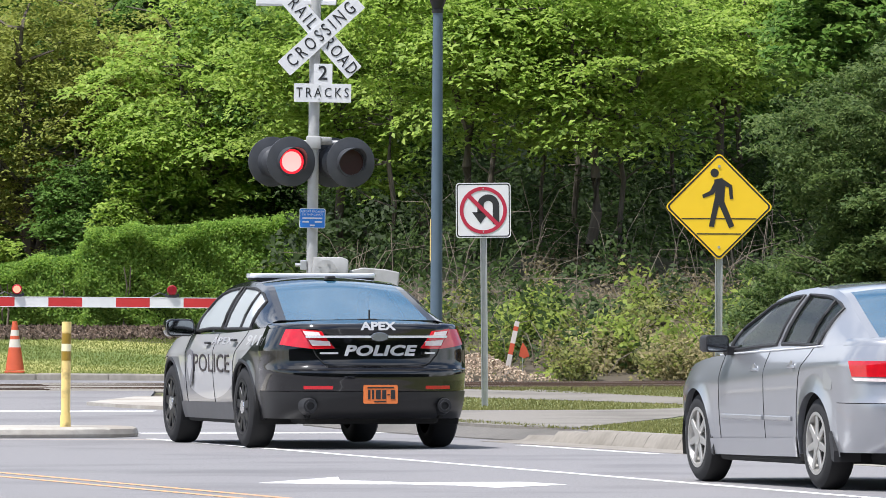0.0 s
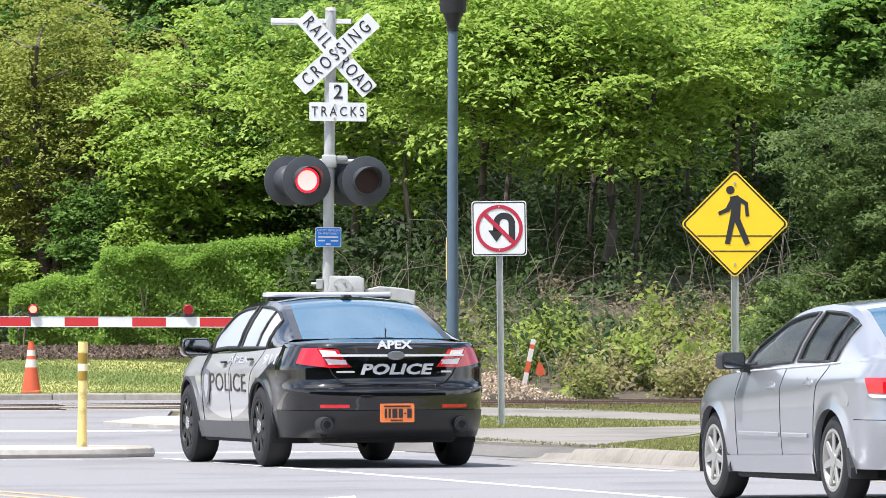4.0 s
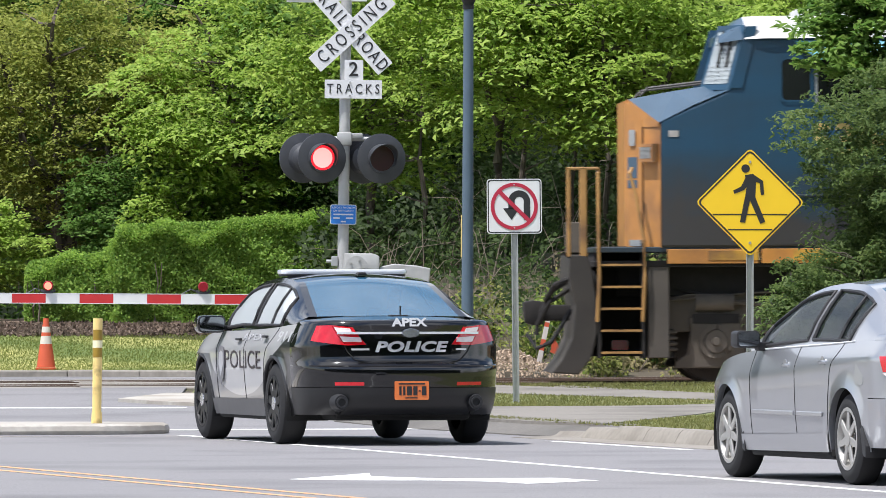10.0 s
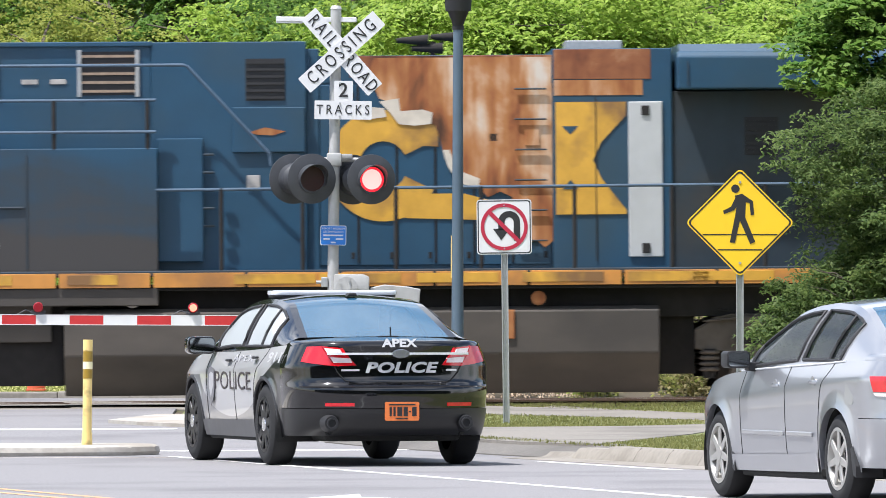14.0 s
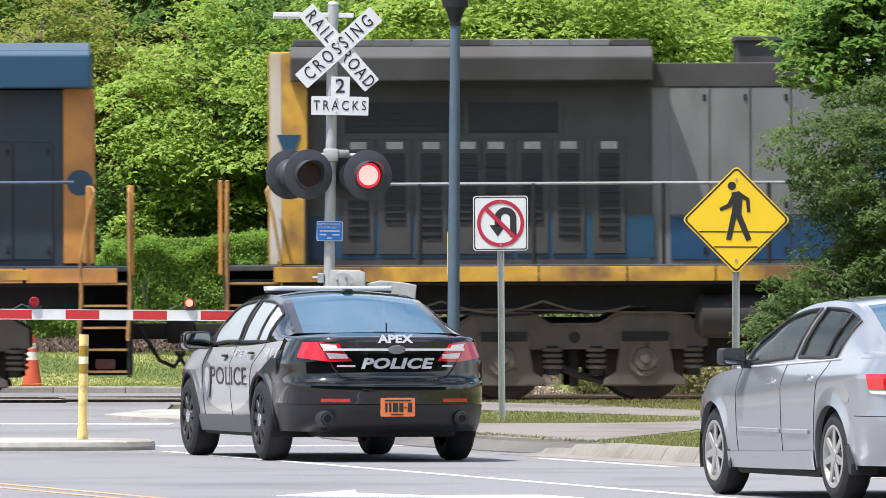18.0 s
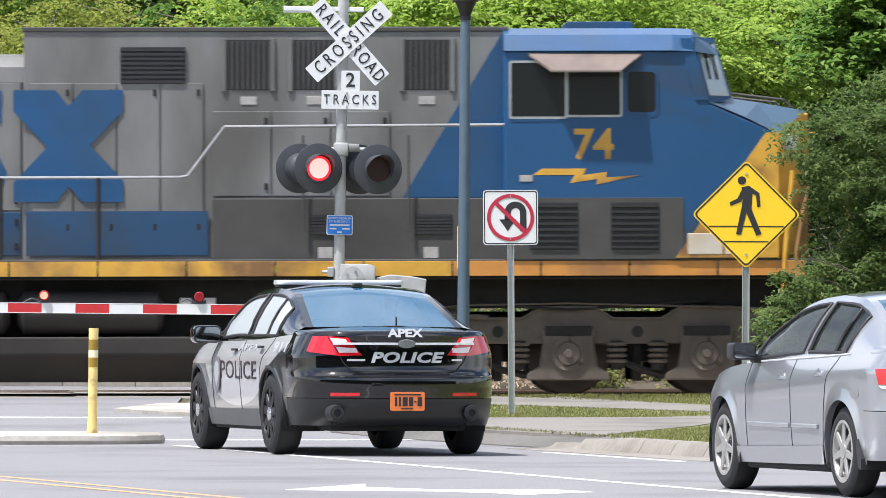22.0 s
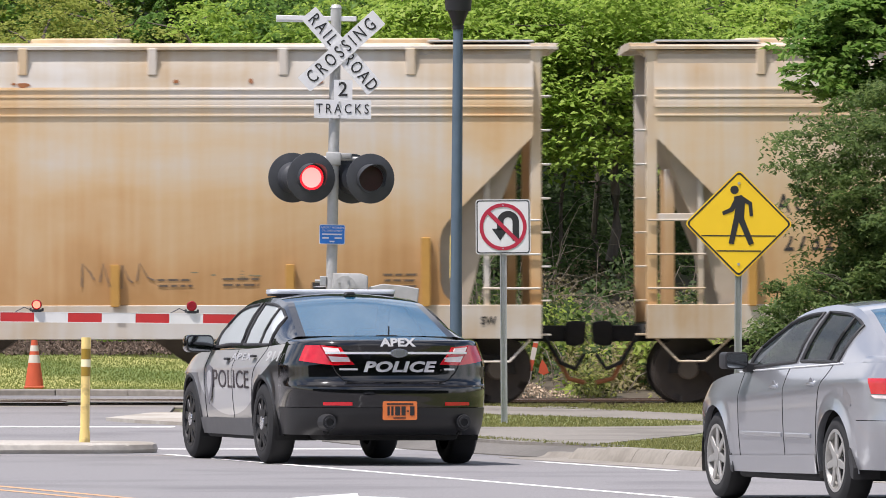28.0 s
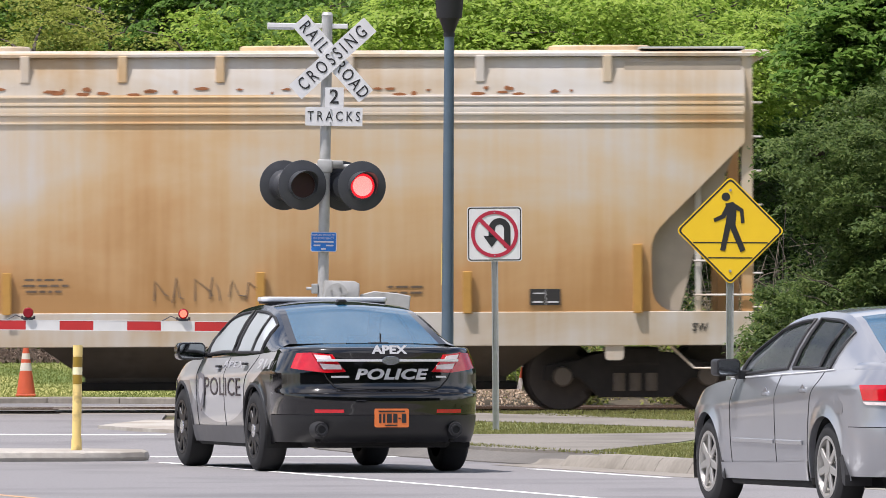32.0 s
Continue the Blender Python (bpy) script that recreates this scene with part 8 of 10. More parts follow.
    blk(v, "sooty_hood_top", 5.78, 7.72, 3.86, 4.16, LOCO_SOOT, y=1.03)
    blk(v, "exhaust_stack", R(28.99)[0], R(29.54)[0], 4.16, 4.46, LOCO_SOOT, y=0.45)
    blk(v, "stack_rim", R(28.95)[0], R(29.58)[0], 4.44, 4.50, LOCO_SOOT, y=0.5)
    bm = bmesh.new()
    for dx, dz in ((-0.3, 0.0), (0.12, 0.04), (-0.12, -0.1)):
        cyl(bm, (8.8 + dx, -0.2, 4.46 + dz), (9.2 + dx, -0.2, 4.46 + dz), 0.03, 0.075, 14)
    cyl(bm, (8.95, -0.2, 4.2), (8.95, -0.2, 4.45), 0.04, 0.04, 10)
    part("horn", bm, UNDER_DARK, v, "black air horns", smooth=True)
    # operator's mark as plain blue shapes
    y0, y1 = -1.034, -1.028
    bm = bmesh.new()
    ring_slab(bm, R(31.28)[0], 3.07, 0.36, 0.70, "y", y0, y1, 36, radians(48), radians(312))
    part("livery_ring", bm, LOCO_BRIGHT, v, "broken blue ring painted on the hood")
    bm = bmesh.new()
    c = R(32.45)[0]
    pts = [(c - 0.50, 2.38), (c - 0.05, 2.62), (c + 0.10, 2.74), (c - 0.28, 3.0), (c - 0.42, 3.30), (c - 0.30, 3.60), (c, 3.76), (c + 0.45, 3.76), (c + 0.45, 3.36), (c + 0.12, 3.42), (c + 0.02, 3.32), (c + 0.38, 3.02), (c + 0.52, 2.75), (c + 0.42, 2.50), (c + 0.12, 2.37)]
    slab(bm, pts, "y", y0, y1)
    part("livery_band", bm, LOCO_BRIGHT, v, "blue curved band painted on the hood")
    bm = bmesh.new()
    c = R(33.85)[0]
    slab(bm, [(c - 0.28, 3.76), (c - 0.12, 3.56), (c + 0.05, 3.76), (c + 0.55, 3.76), (c + 0.55, 3.50), (c + 0.14, 3.08), (c + 0.55, 2.65), (c + 0.55, 2.38), (c + 0.05, 2.38), (c - 0.12, 2.58), (c - 0.28, 2.38), (c - 0.80, 2.38), (c - 0.80, 2.62), (c - 0.38, 3.06), (c - 0.80, 3.50), (c - 0.80, 3.76)], "y", -1.182, -1.1755)
    part("livery_cross", bm, LOCO_BRIGHT, v, "blue crossed shape painted on the hood")
    # tall blower hood
    blk(v, "tall_hood", 11.08, 17.05, 1.66, 4.50, LOCO_GREY, y=1.14)
    blk(v, "hood_roof", 11.06, 17.06, 4.48, 4.54, LOCO_SOOT, y=1.16)
    door_panels(v, 11.15, 13.3, 1.95, 3.85, 1.14, LOCO_GREY, 0.54, "weathered grey hood door")
    blk(v, "blue_band", 11.1, 13.35, 1.72, 2.27, LOCO_BAND, y=1.165, depth=0.006)
    louvre(v, R(34.37)[0], R(35.17)[0], 3.84, 4.29, 1.165, None, 8, GRILLE)
    for a, b in (R(35.65, 36.24), R(36.47, 37.04), R(37.85, 38.46)):
        louvre(v, a, b, 3.76, 4.38, 1.14, LOCO_GREY, 9, LOCO_SOOT, upright=True)
        blk(v, "warning_label", a + 0.2, a + 0.4, 3.58, 3.68, LABEL, y=1.142, depth=0.006, label="small pale label")
    door_panels(v, 13.4, 15.6, 2.45, 3.5, 1.14, LOCO_GREY, 0.7, "weathered grey hood door")
    blk(v, "lower_cabinet", 13.4, 17.1, 1.66, 2.42, LOCO_SOOT, y=1.40)
    for a in (14.6, 15.9):
        louvre(v, a, a + 0.45, 1.98, 2.22, 1.40, None, 6, GRILLE)
        blk(v, "warning_label", a + 0.1, a + 0.28, 1.68, 1.82, LABEL, y=1.405, depth=0.006, label="small pale label")
    # blue sweep up to the cab
    bm = bmesh.new()
    slab(bm, [(15.75, 2.43), (16.98, 4.46), (17.06, 4.46), (17.06, 2.43)], "y", -1.172, -1.142)
    part("blue_sweep", bm, LOCO_BRIGHT, v, "slanting blue field before the cab")
    handrail(v, [(1.3, 2.66), (13.0, 2.68), (13.1, 2.70), (13.55, 3.30), (17.0, 3.32)], [(a, 2.67) for a in (1.5, 2.9, 4.3, 5.9, 7.2, 8.4, 9.6, 10.8, 12.0)], 1.47, RAIL_GREY, 1.66)
    for a in (14.5, 15.8):
        blk(v, "grab_post", a, a + 0.03, 2.0, 3.2, LOCO_SOOT, y=1.45, depth=0.03)
    # cab facing up the line
    cab(v, 16.99, R(42.88)[0], 1, LOCO_BRIGHT_DUSTY, LOCO_BRIGHT, LOCO_YELLOW, mat("brown_visor", (0.16, 0.12, 0.10), 0.6, vary=0.3, grain=3))
    bm = bmesh.new()
    slab(bm, [(20.37, 3.22), (20.37, 1.68), (19.10, 1.68), (19.2, 1.82), (20.22, 3.22)], "y", -1.545, -1.522)
    part("nose_side", bm, LOCO_YELLOW, v, "yellow field on the nose side")
    blk(v, "cab_lower_side", 17.0, 19.2, 1.66, 2.42, LOCO_SOOT, y=1.522, depth=0.008, label="grimy lower cab side")
    for a, b in R(39.4, 40.0), R(40.4, 41.0):
        louvre(v, a, b, 1.78, 2.36, 1.53, None, 8, GRILLE)
    for k in range(2):
        blk(v, "pale_box", 19.25 + k * 0.46, 19.68 + k * 0.46, 1.72, 1.98, HOPPER_CREAM, y=1.53, depth=0.02, label="pale paper notices")
    words("road_number", "74", 0.52, LOCO_YELLOW, v, pose(R(40.19)[0], -1.5225, 3.06, 90), "yellow road number", wide=0.98, bold=0.012, thick=0.0015)
    bm = bmesh.new()
    a = R(39.5)[0]
    slab(bm, [(a - 0.06, 2.70), (a + 0.06, 2.78), (a + 0.60, 2.78), (a + 0.56, 2.70), (a + 0.86, 2.74), (a + 0.84, 2.67), (a + 1.28, 2.70), (a + 0.72, 2.58), (a + 0.74, 2.65), (a + 0.40, 2.60), (a + 0.46, 2.70)], "y", -1.5235, -1.5205)
    part("livery_bolt", bm, LOCO_YELLOW, v, "yellow lightning bolt")
    blk(v, "warning_label", R(39.28)[0], R(39.44)[0], 2.62, 2.70, LABEL, y=1.522, depth=0.006, label="small pale label")
    blk(v, "number_board", 20.45, 20.62, 3.0, 3.2, GALV, y=1.1, depth=0.3, label="pale number board")
    for k in range(4):
        blk(v, "nose_grab", 20.70, 20.86, 1.95 + k * 0.42, 1.98 + k * 0.42, LOCO_YELLOW, y=0.9, depth=0.06, label="yellow grab iron")
    bm = bmesh.new()
    tube(bm, [(20.42, -1.5, 0.8), (20.45, -1.5, 1.7), (20.55, -1.46, 2.75)], 0.03, 8)
    part("grab_rail", bm, LOCO_YELLOW, v)
    # below
    for a, b in R(28.4, 30.25), R(30.5, 33.0), R(33.1, 34.9):
        bm = bmesh.new()
        cyl(bm, (a + 0.08, -1.18, 1.02), (b - 0.08, -1.18, 1.02), 0.27, 0.27, 26)
        cyl(bm, (a, -1.18, 1.02), (a + 0.08, -1.18, 1.02), 0.16, 0.27, 26)
        cyl(bm, (b - 0.08, -1.18, 1.02), (b, -1.18, 1.02), 0.27, 0.16, 26)
        part("air_reservoir", bm, TANK_DARK, v, "round dusty air reservoir", smooth=True)
    bm = bmesh.new()
    slab(bm, [(-1.42, 0.50), (-1.42, 0.72), (1.42, 0.72), (1.42, 0.50), (1.15, 0.16), (-1.15, 0.16)], "x", R(29.2)[0], R(35.9)[0], bevel=0.02)
    part("fuel_tank", bm, TANK_DARK, v, "long dusty fuel tank")
    blk(v, "tank_mount", R(29.25)[0], R(30.15)[0], 0.5, 1.2, TANK_DARK, y=1.40)
    # added dark backing puts shade into the gaps behind reservoirs and tank
    blk(v, "underframe_fill", R(28.4)[0], R(36.0)[0], 0.60, 1.10, UNDER_DARK, y=0.8)
    for a in R(35.1, 35.4):
        blk(v, "gauge_box", a, a + 0.14, 1.08, 1.2, LABEL, y=1.40, depth=0.03)
    blk(v, "centre_frame", 0.8, 20.8, 1.06, 1.45, UNDER_DARK, y=1.05)
    blk(v, "underframe_fill", 6.3, 7.2, 0.40, 1.10, UNDER_DARK, y=0.95)
    blk(v, "underframe_fill", 13.7, 15.3, 0.40, 1.10, UNDER_DARK, y=0.95)
    loco_truck(v, 0, R(24.30, 26.04, 27.78))
    loco_truck(v, 0, R(38.15, 39.89, 41.60))
    bm = bmesh.new()
    n = 40
    tube(bm, [(1.9 + 3.6 * i / n, -1.35, 1.22 - 0.14 * abs(math.sin(i * math.pi / 14))) for i in range(n + 1)], 0.016, 6)
    part("safety_chain", bm, TRUCK_GREY, v, "hanging chain")
    steps(v, 0.55, 1.15, -1, LOCO_YELLOW)
    for x in (0.42, 0.5):
        blk(v, "platform_post", x, x + 0.05, 1.55, 2.72, LOCO_ORANGE, y=1.40, depth=0.05, label="yellow platform post")
    steps(v, 20.62, 21.2, 1, LOCO_YELLOW)
    for x in (21.23, 21.55):
        blk(v, "platform_post", x, x + 0.06, 1.55, 2.72, LOCO_SOOT, y=1.40, depth=0.05)
    blk(v, "platform_rail", 21.23, 21.6, 2.66, 2.72, LOCO_SOOT, y=1.40, depth=0.05)
    bm = bmesh.new()
    slab(bm, [(21.2, 0.12), (21.55, 0.12), (21.62, 0.7), (21.45, 1.50), (21.25, 1.60), (21.15, 1.55)], "y", -1.4, 1.4, bevel=0.02)
    part("pilot", bm, UNDER_DARK, v)
    coupler(v, 0.0, -1)
    coupler(v, 22.0, 1)
    return v


def hopper(start, mark, number, seed, painted, posts, o=0.0):
    v = vehicle("covered_hopper_car", f"rust-stained cream covered hopper car with ladder ends", start, "freight car")
    random.seed(seed)
    L = 15.6
    # side sheets with sloping ends, slightly bowed
    def outline(z):
        """How far in from the car's end the side sheet begins: a slope that rounds into an upright edge."""
        return float(np.interp(z, [1.20, 1.28, 1.36, 1.48, 1.95, 2.05, 2.15, 2.23, 2.32, 3.30], [1.20, 1.36, 1.43, 1.47, 1.48, 1.47, 1.44, 1.39, 1.31, 0.32]))
    zs = [1.20, 1.24, 1.28, 1.32, 1.36, 1.42, 1.48, 1.55, 1.8, 1.95, 2.0, 2.05, 2.1, 2.15, 2.19, 2.23, 2.28, 2.32, 2.4, 2.7, 3.0, 3.3, 3.5, 3.62, 3.66, 3.74, 3.78, 3.86, 3.90, 4.0, 4.2, 4.36]
    for s in (-1, 1):
        bm = bmesh.new()
        rows = []
        for z in zs:
            a = outline(z)
            y = 1.50 + 0.04 * math.sin((z - 1.2) / 3.2 * math.pi) + (0.012 if z in (3.66, 3.74, 3.86) else 0)
            if z > 4.0:
                y -= (z - 4.0) * 0.2
            rows.append([bm.verts.new((a + (L - 2 * a) * i / 24, s * y, z)) for i in range(25)])
        for r0, r1 in zip(rows, rows[1:]):
            for i in range(24):
                f = bm.faces.new((r0[i], r0[i + 1], r1[i + 1], r1[i]))
                f.material_index = 1 if r0[0].co.z >= 3.88 else 0
        bmesh.ops.recalc_face_normals(bm, faces=bm.faces)
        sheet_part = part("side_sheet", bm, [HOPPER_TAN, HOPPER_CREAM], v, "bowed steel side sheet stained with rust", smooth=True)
    # hopper ends: slope sheets between the sides
    for d, x0 in ((1, 0.0), (-1, L)):
        def X(u):
            return x0 + d * u
        bm = bmesh.new()
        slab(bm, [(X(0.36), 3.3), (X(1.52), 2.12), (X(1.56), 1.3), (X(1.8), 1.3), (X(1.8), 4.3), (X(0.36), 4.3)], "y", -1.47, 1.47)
        part("slope_sheet", bm, SLOPE_SHADE, v, "sloping end sheet greyed for its shade")
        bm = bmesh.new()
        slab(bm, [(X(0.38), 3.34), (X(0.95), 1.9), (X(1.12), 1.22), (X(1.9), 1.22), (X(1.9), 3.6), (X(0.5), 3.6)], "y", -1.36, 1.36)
        part("end_cone", bm, SLOPE_SHADE, v, "sloping hopper end greyed for its shade")
        for y in (-1.46, 1.36):
            bm = bmesh.new()
            box(bm, min(X(0.22), X(0.36)), max(X(0.22), X(0.36)), y, y + 0.10, 1.0, 4.40, 0.01)
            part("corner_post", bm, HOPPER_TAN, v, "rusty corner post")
        bm = bmesh.new()
        box(bm, min(X(0.86), X(0.93)), max(X(0.86), X(0.93)), -1.46, -1.40, 1.2, 2.85, 0.006)
        part("ladder_post", bm, HOPPER_CREAM, v)
        for k in range(4):
            bm = bmesh.new()
            cyl(bm, (X(0.24), -1.49, 1.0 + k * 0.42), (X(0.95), -1.49, 1.0 + k * 0.42), 0.014, 0.014, 8)
            part("ladder_rung", bm, HOPPER_CREAM, v)
        for k in range(8):
            bm = bmesh.new()
            tube(bm, [(X(0.22), -1.46, 0.85 + k * 0.42), (X(0.12), -1.47, 0.85 + k * 0.42), (X(0.12), -1.0, 0.85 + k * 0.42), (X(0.22), -0.98, 0.85 + k * 0.42)], 0.014, 6)
            part("grab_iron", bm, HOPPER_CREAM, v)
        bm = bmesh.new()
        box(bm, min(X(0.3), X(0.9)), max(X(0.3), X(0.9)), -1.45, -1.0, 2.26, 2.34, 0.01)
        part("end_platform", bm, HOPPER_CREAM, v)
        bm = bmesh.new()
        slab(bm, [(X(0.0), 4.44), (X(0.35), 4.44), (X(0.32), 4.20), (X(0.22), 4.26)], "y", -1.42, -1.30)
        part("roof_bracket", bm, HOPPER_TAN, v)
        for yy in (-0.5, 0.5):
            bm = bmesh.new()
            box(bm, min(X(0.5), X(0.62)), max(X(0.5), X(0.62)), yy - 0.05, yy + 0.05, 1.2, 2.9, 0.008)
            part("end_strut", bm, HOPPER_TAN, v)
        # truck
        cx = X(1.66)
        for wx in (cx - 0.9, cx + 0.9):
            wheelset(v, wx, 0.42)
        for s in (-1, 1):
            bm = bmesh.new()
            slab(bm, [(cx - 1.15, 0.36), (cx - 1.12, 0.56), (cx - 0.75, 0.62), (cx - 0.42, 0.72), (cx + 0.42, 0.72), (cx + 0.75, 0.62), (cx + 1.12, 0.56), (cx + 1.15, 0.36), (cx + 0.70, 0.40), (cx + 0.45, 0.16), (cx - 0.45, 0.16), (cx - 0.70, 0.40)], "y", s * 0.95, s * 1.08, bevel=0.02)
            fr = part("truck_frame", bm, UNDER_DARK, v, "dark cast truck side frame")
            for k in range(3):
                bm = bmesh.new()
                cyl(bm, (cx - 0.2 + k * 0.2, s * 1.05, 0.24), (cx - 0.2 + k * 0.2, s * 1.05, 0.46), 0.08, 0.08, 12)
                part("coil_spring", bm, TRUCK_GREY, fr)
            for wx in (cx - 0.9, cx + 0.9):
                bm = bmesh.new()
                cyl(bm, (wx, s * 1.06, 0.42), (wx, s * 1.16, 0.42), 0.13, 0.11, 18)
                part("bearing_cap", bm, TRUCK_GREY, fr, smooth=True)
        bm = bmesh.new()
        box(bm, cx - 0.3, cx + 0.3, -1.1, 1.1, 0.55, 0.78, 0.03)
        part("bolster", bm, UNDER_DARK, v)
        bm = bmesh.new()
        tube(bm, [(X(0.35), -1.42, 0.80), (X(0.62), -1.46, 0.52), (X(0.95), -1.46, 0.52), (X(1.25), -1.42, 0.80)], 0.016, 6)
        part("sill_step", bm, HOPPER_CREAM, v)
        coupler(v, X(-0.25), -d)
        bm = bmesh.new()
        tube(bm, [(X(0.1), -0.4, 0.75), (X(-0.15), -0.5, 0.30), (X(-0.35), -0.45, 0.25)], 0.03, 8)
        part("air_hose", bm, HOPPER_RUST, v)
    # sill, roof and hatches
    for s in (-1, 1):
        bm = bmesh.new()
        slab(bm, [(0.22, 0.80), (L - 0.22, 0.80), (L - 0.22, 1.22), (0.22, 1.22)], "y", s * 1.44, s * 1.52, bevel=0.01)
        part("side_sill", bm, HOPPER_CREAM, v, "cream side sill")
    bm = bmesh.new()
    box(bm, 0.2, L - 0.2, -1.40, 1.40, 0.86, 0.98, 0.01)
    part("underframe", bm, UNDER_DARK, v)
    bm = bmesh.new()
    slab(bm, [(-1.50, 4.365), (-1.50, 4.40), (-0.9, 4.46), (0.9, 4.46), (1.50, 4.40), (1.50, 4.365)], "x", 0.02, L - 0.02)
    part("roof", bm, HOPPER_CREAM, v, "pale roof edge")
    for k in range(4):
        bm = bmesh.new()
        cx = 2.0 + k * 3.85
        slab(bm, rounded(cx - 0.62, cx + 0.62, -0.6, 0.6, 0.3, 5), "z", 4.44, 4.53, bevel=0.02)
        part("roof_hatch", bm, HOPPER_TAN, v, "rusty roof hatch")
    for a in (0.35, L - 1.6):
        blk(v, "running_board", a, a + 1.3, 4.46, 4.49, GALV, y=1.2)
    for a in (1.79, 3.38, 4.98, 6.57, 7.77, 8.97, 10.56, 12.17, 13.74):
        bm = bmesh.new()
        box(bm, a + o - 0.055, a + o + 0.055, -1.52, -1.44, 4.05, 4.38, 0.01)
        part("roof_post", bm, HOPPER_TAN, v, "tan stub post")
    for a, top in [(1.53, 2.05), (13.95, 2.05)] + [(p, 1.72) for p in posts]:
        bm = bmesh.new()
        box(bm, a - 0.055, a + 0.055, -1.585, -1.535, 1.20, top, 0.008)
        part("side_post", bm, HOPPER_BAR, v, "ochre side post")
    for z, h in ((3.87, 0.022), (3.78, 0.03), (3.66, 0.03), (3.55, 0.022)):
        bm = bmesh.new()
        yy = 1.50 + 0.04 * math.sin((z - 1.2) / 3.2 * math.pi) + 0.006
        box(bm, 0.34, L - 0.34, -yy - 0.014, -yy + 0.02, z - h / 2, z + h / 2, 0.004)
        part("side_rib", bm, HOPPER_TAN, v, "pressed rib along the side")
    # discharge gates
    for cx in (3.75, 7.75, 11.75):
        bm = bmesh.new()
        for s0, z0, s1, z1 in ((1.25, 0.86, 0.62, 0.42), (0.62, 0.42, 0.62, 0.34)):
            a = [bm.verts.new((cx + p * s0, q * s0 * 0.85, z0)) for p, q in ((-1, -1), (1, -1), (1, 1), (-1, 1))]
            b = [bm.verts.new((cx + p * s1, q * s1 * 0.85, z1)) for p, q in ((-1, -1), (1, -1), (1, 1), (-1, 1))]
            for k in range(4):
                bm.faces.new((a[k], a[(k + 1) % 4], b[(k + 1) % 4], b[k]))
        bm.faces.new(b)
        bmesh.ops.recalc_face_normals(bm, faces=bm.faces)
        chute = part("discharge_chute", bm, TRUCK_GREY, v, "rusty discharge chute")
        bm = bmesh.new()
        box(bm, cx - 0.75, cx + 0.75, -0.7, 0.7, 0.26, 0.36, 0.02)
        part("outlet_gate", bm, UNDER_DARK, chute)
    # lettering: marks and numbers as they read, small print as bars
    def skin(z):
        """The bowed side's face at a height over the rail, and a hair proud of it."""
        return -(1.5015 + 0.04 * math.sin((z - 1.2) / 3.2 * math.pi))
    y = skin(1.6)
    words("reporting_mark", mark, 0.32, STENCIL, v, pose((1.99 if painted else 2.36) + o, skin(2.45), 2.45, 90), "black stencilled letters", wide=0.74, space=1.42, bold=0.006, thick=0.0006)
    words("car_number", number, 0.32, STENCIL, v, pose((2.05 if painted else 2.46) + o, skin(1.98), 1.98, 90), "black stencilled number", wide=0.80, space=1.30, bold=0.006, thick=0.0006)
    def lines(x, z, n, w, h=0.026, gap=0.072):
        bm = bmesh.new()
        for k in range(n):
            cut = random.uniform(0.0, 0.15) * w
            xx = x + o + cut
            while xx < x + o + w - cut:
                lw = random.uniform(0.05, 0.16)
                box(bm, xx, min(xx + lw, x + o + w), y - 0.001, y + 0.006, z - k * gap, z - k * gap + h)
                xx += lw + 0.03
        tagged(part("stencil_print", bm, STENCIL_FADED, v, "small faded stencilled print"), "small faded stencilled print", "", "", "stuff")
    if painted:
        lines(1.75, 1.50, 1, 1.0)
        lines(1.75, 1.36, 1, 0.5)
        lines(6.38, 1.76, 1, 0.98)
        lines(6.38, 1.63, 4, 0.98)
        lines(10.56, 1.52, 2, 0.54)
        lines(11.42, 1.53, 2, 0.45)
        lines(13.34, 1.58, 3, 0.5)
    else:
        lines(2.3, 1.50, 2, 1.0)
        lines(5.07, 1.60, 4, 0.94)
        lines(6.42, 1.77, 1, 0.95)
        lines(6.5, 1.62, 3, 0.6)
        lines(11.0, 1.52, 2, 0.5)
    bm = bmesh.new()
    e = o + (0.92 if painted else 1.17)
    box(bm, e + 11.6, e + 11.98, y - 0.003, y + 0.006, 1.30, 1.50)
    chart = part("data_panel", bm, STENCIL, v, "black data panels")
    bm = bmesh.new()
    for a, b, c, d in ((11.64, 11.76, 1.33, 1.35), (11.64, 11.78, 1.44, 1.455), (11.82, 11.95, 1.33, 1.35), (11.795, 11.80, 1.30, 1.50)):
        box(bm, a + e, b + e, y - 0.006, y - 0.002, c, d)
    part("panel_print", bm, SIGN_WHITE, chart)
    bm = bmesh.new()
    q = 2.72 if painted else 3.27
    for a, b, c, d in ((0, 0.24, 1.88, 1.893), (0, 0.24, 2.10, 2.113), (0, 0.012, 1.88, 2.113), (0.228, 0.24, 1.88, 2.113), (0.04, 0.2, 2.04, 2.055), (0.09, 0.15, 1.94, 1.955), (0.09, 0.105, 1.94, 2.01), (0.09, 0.15, 1.995, 2.01)):
        a, b = a + q + o, b + q + o
        box(bm, a, b, y - 0.003, y + 0.005, c, d)
    part("stencil_square", bm, STENCIL_FADED, v)
    words("small_mark", "SW", 0.14, STENCIL, v, pose(14.72, -1.526, 1.02, 90), "stencilled letters", wide=0.9, bold=0.003)
    bm = bmesh.new()
    slab(bm, rounded(13.55, 13.78, 0.62, 0.9, 0.05, 3), "y", -1.50, -1.44)
    part("jacking_pad", bm, HOPPER_CREAM, v)
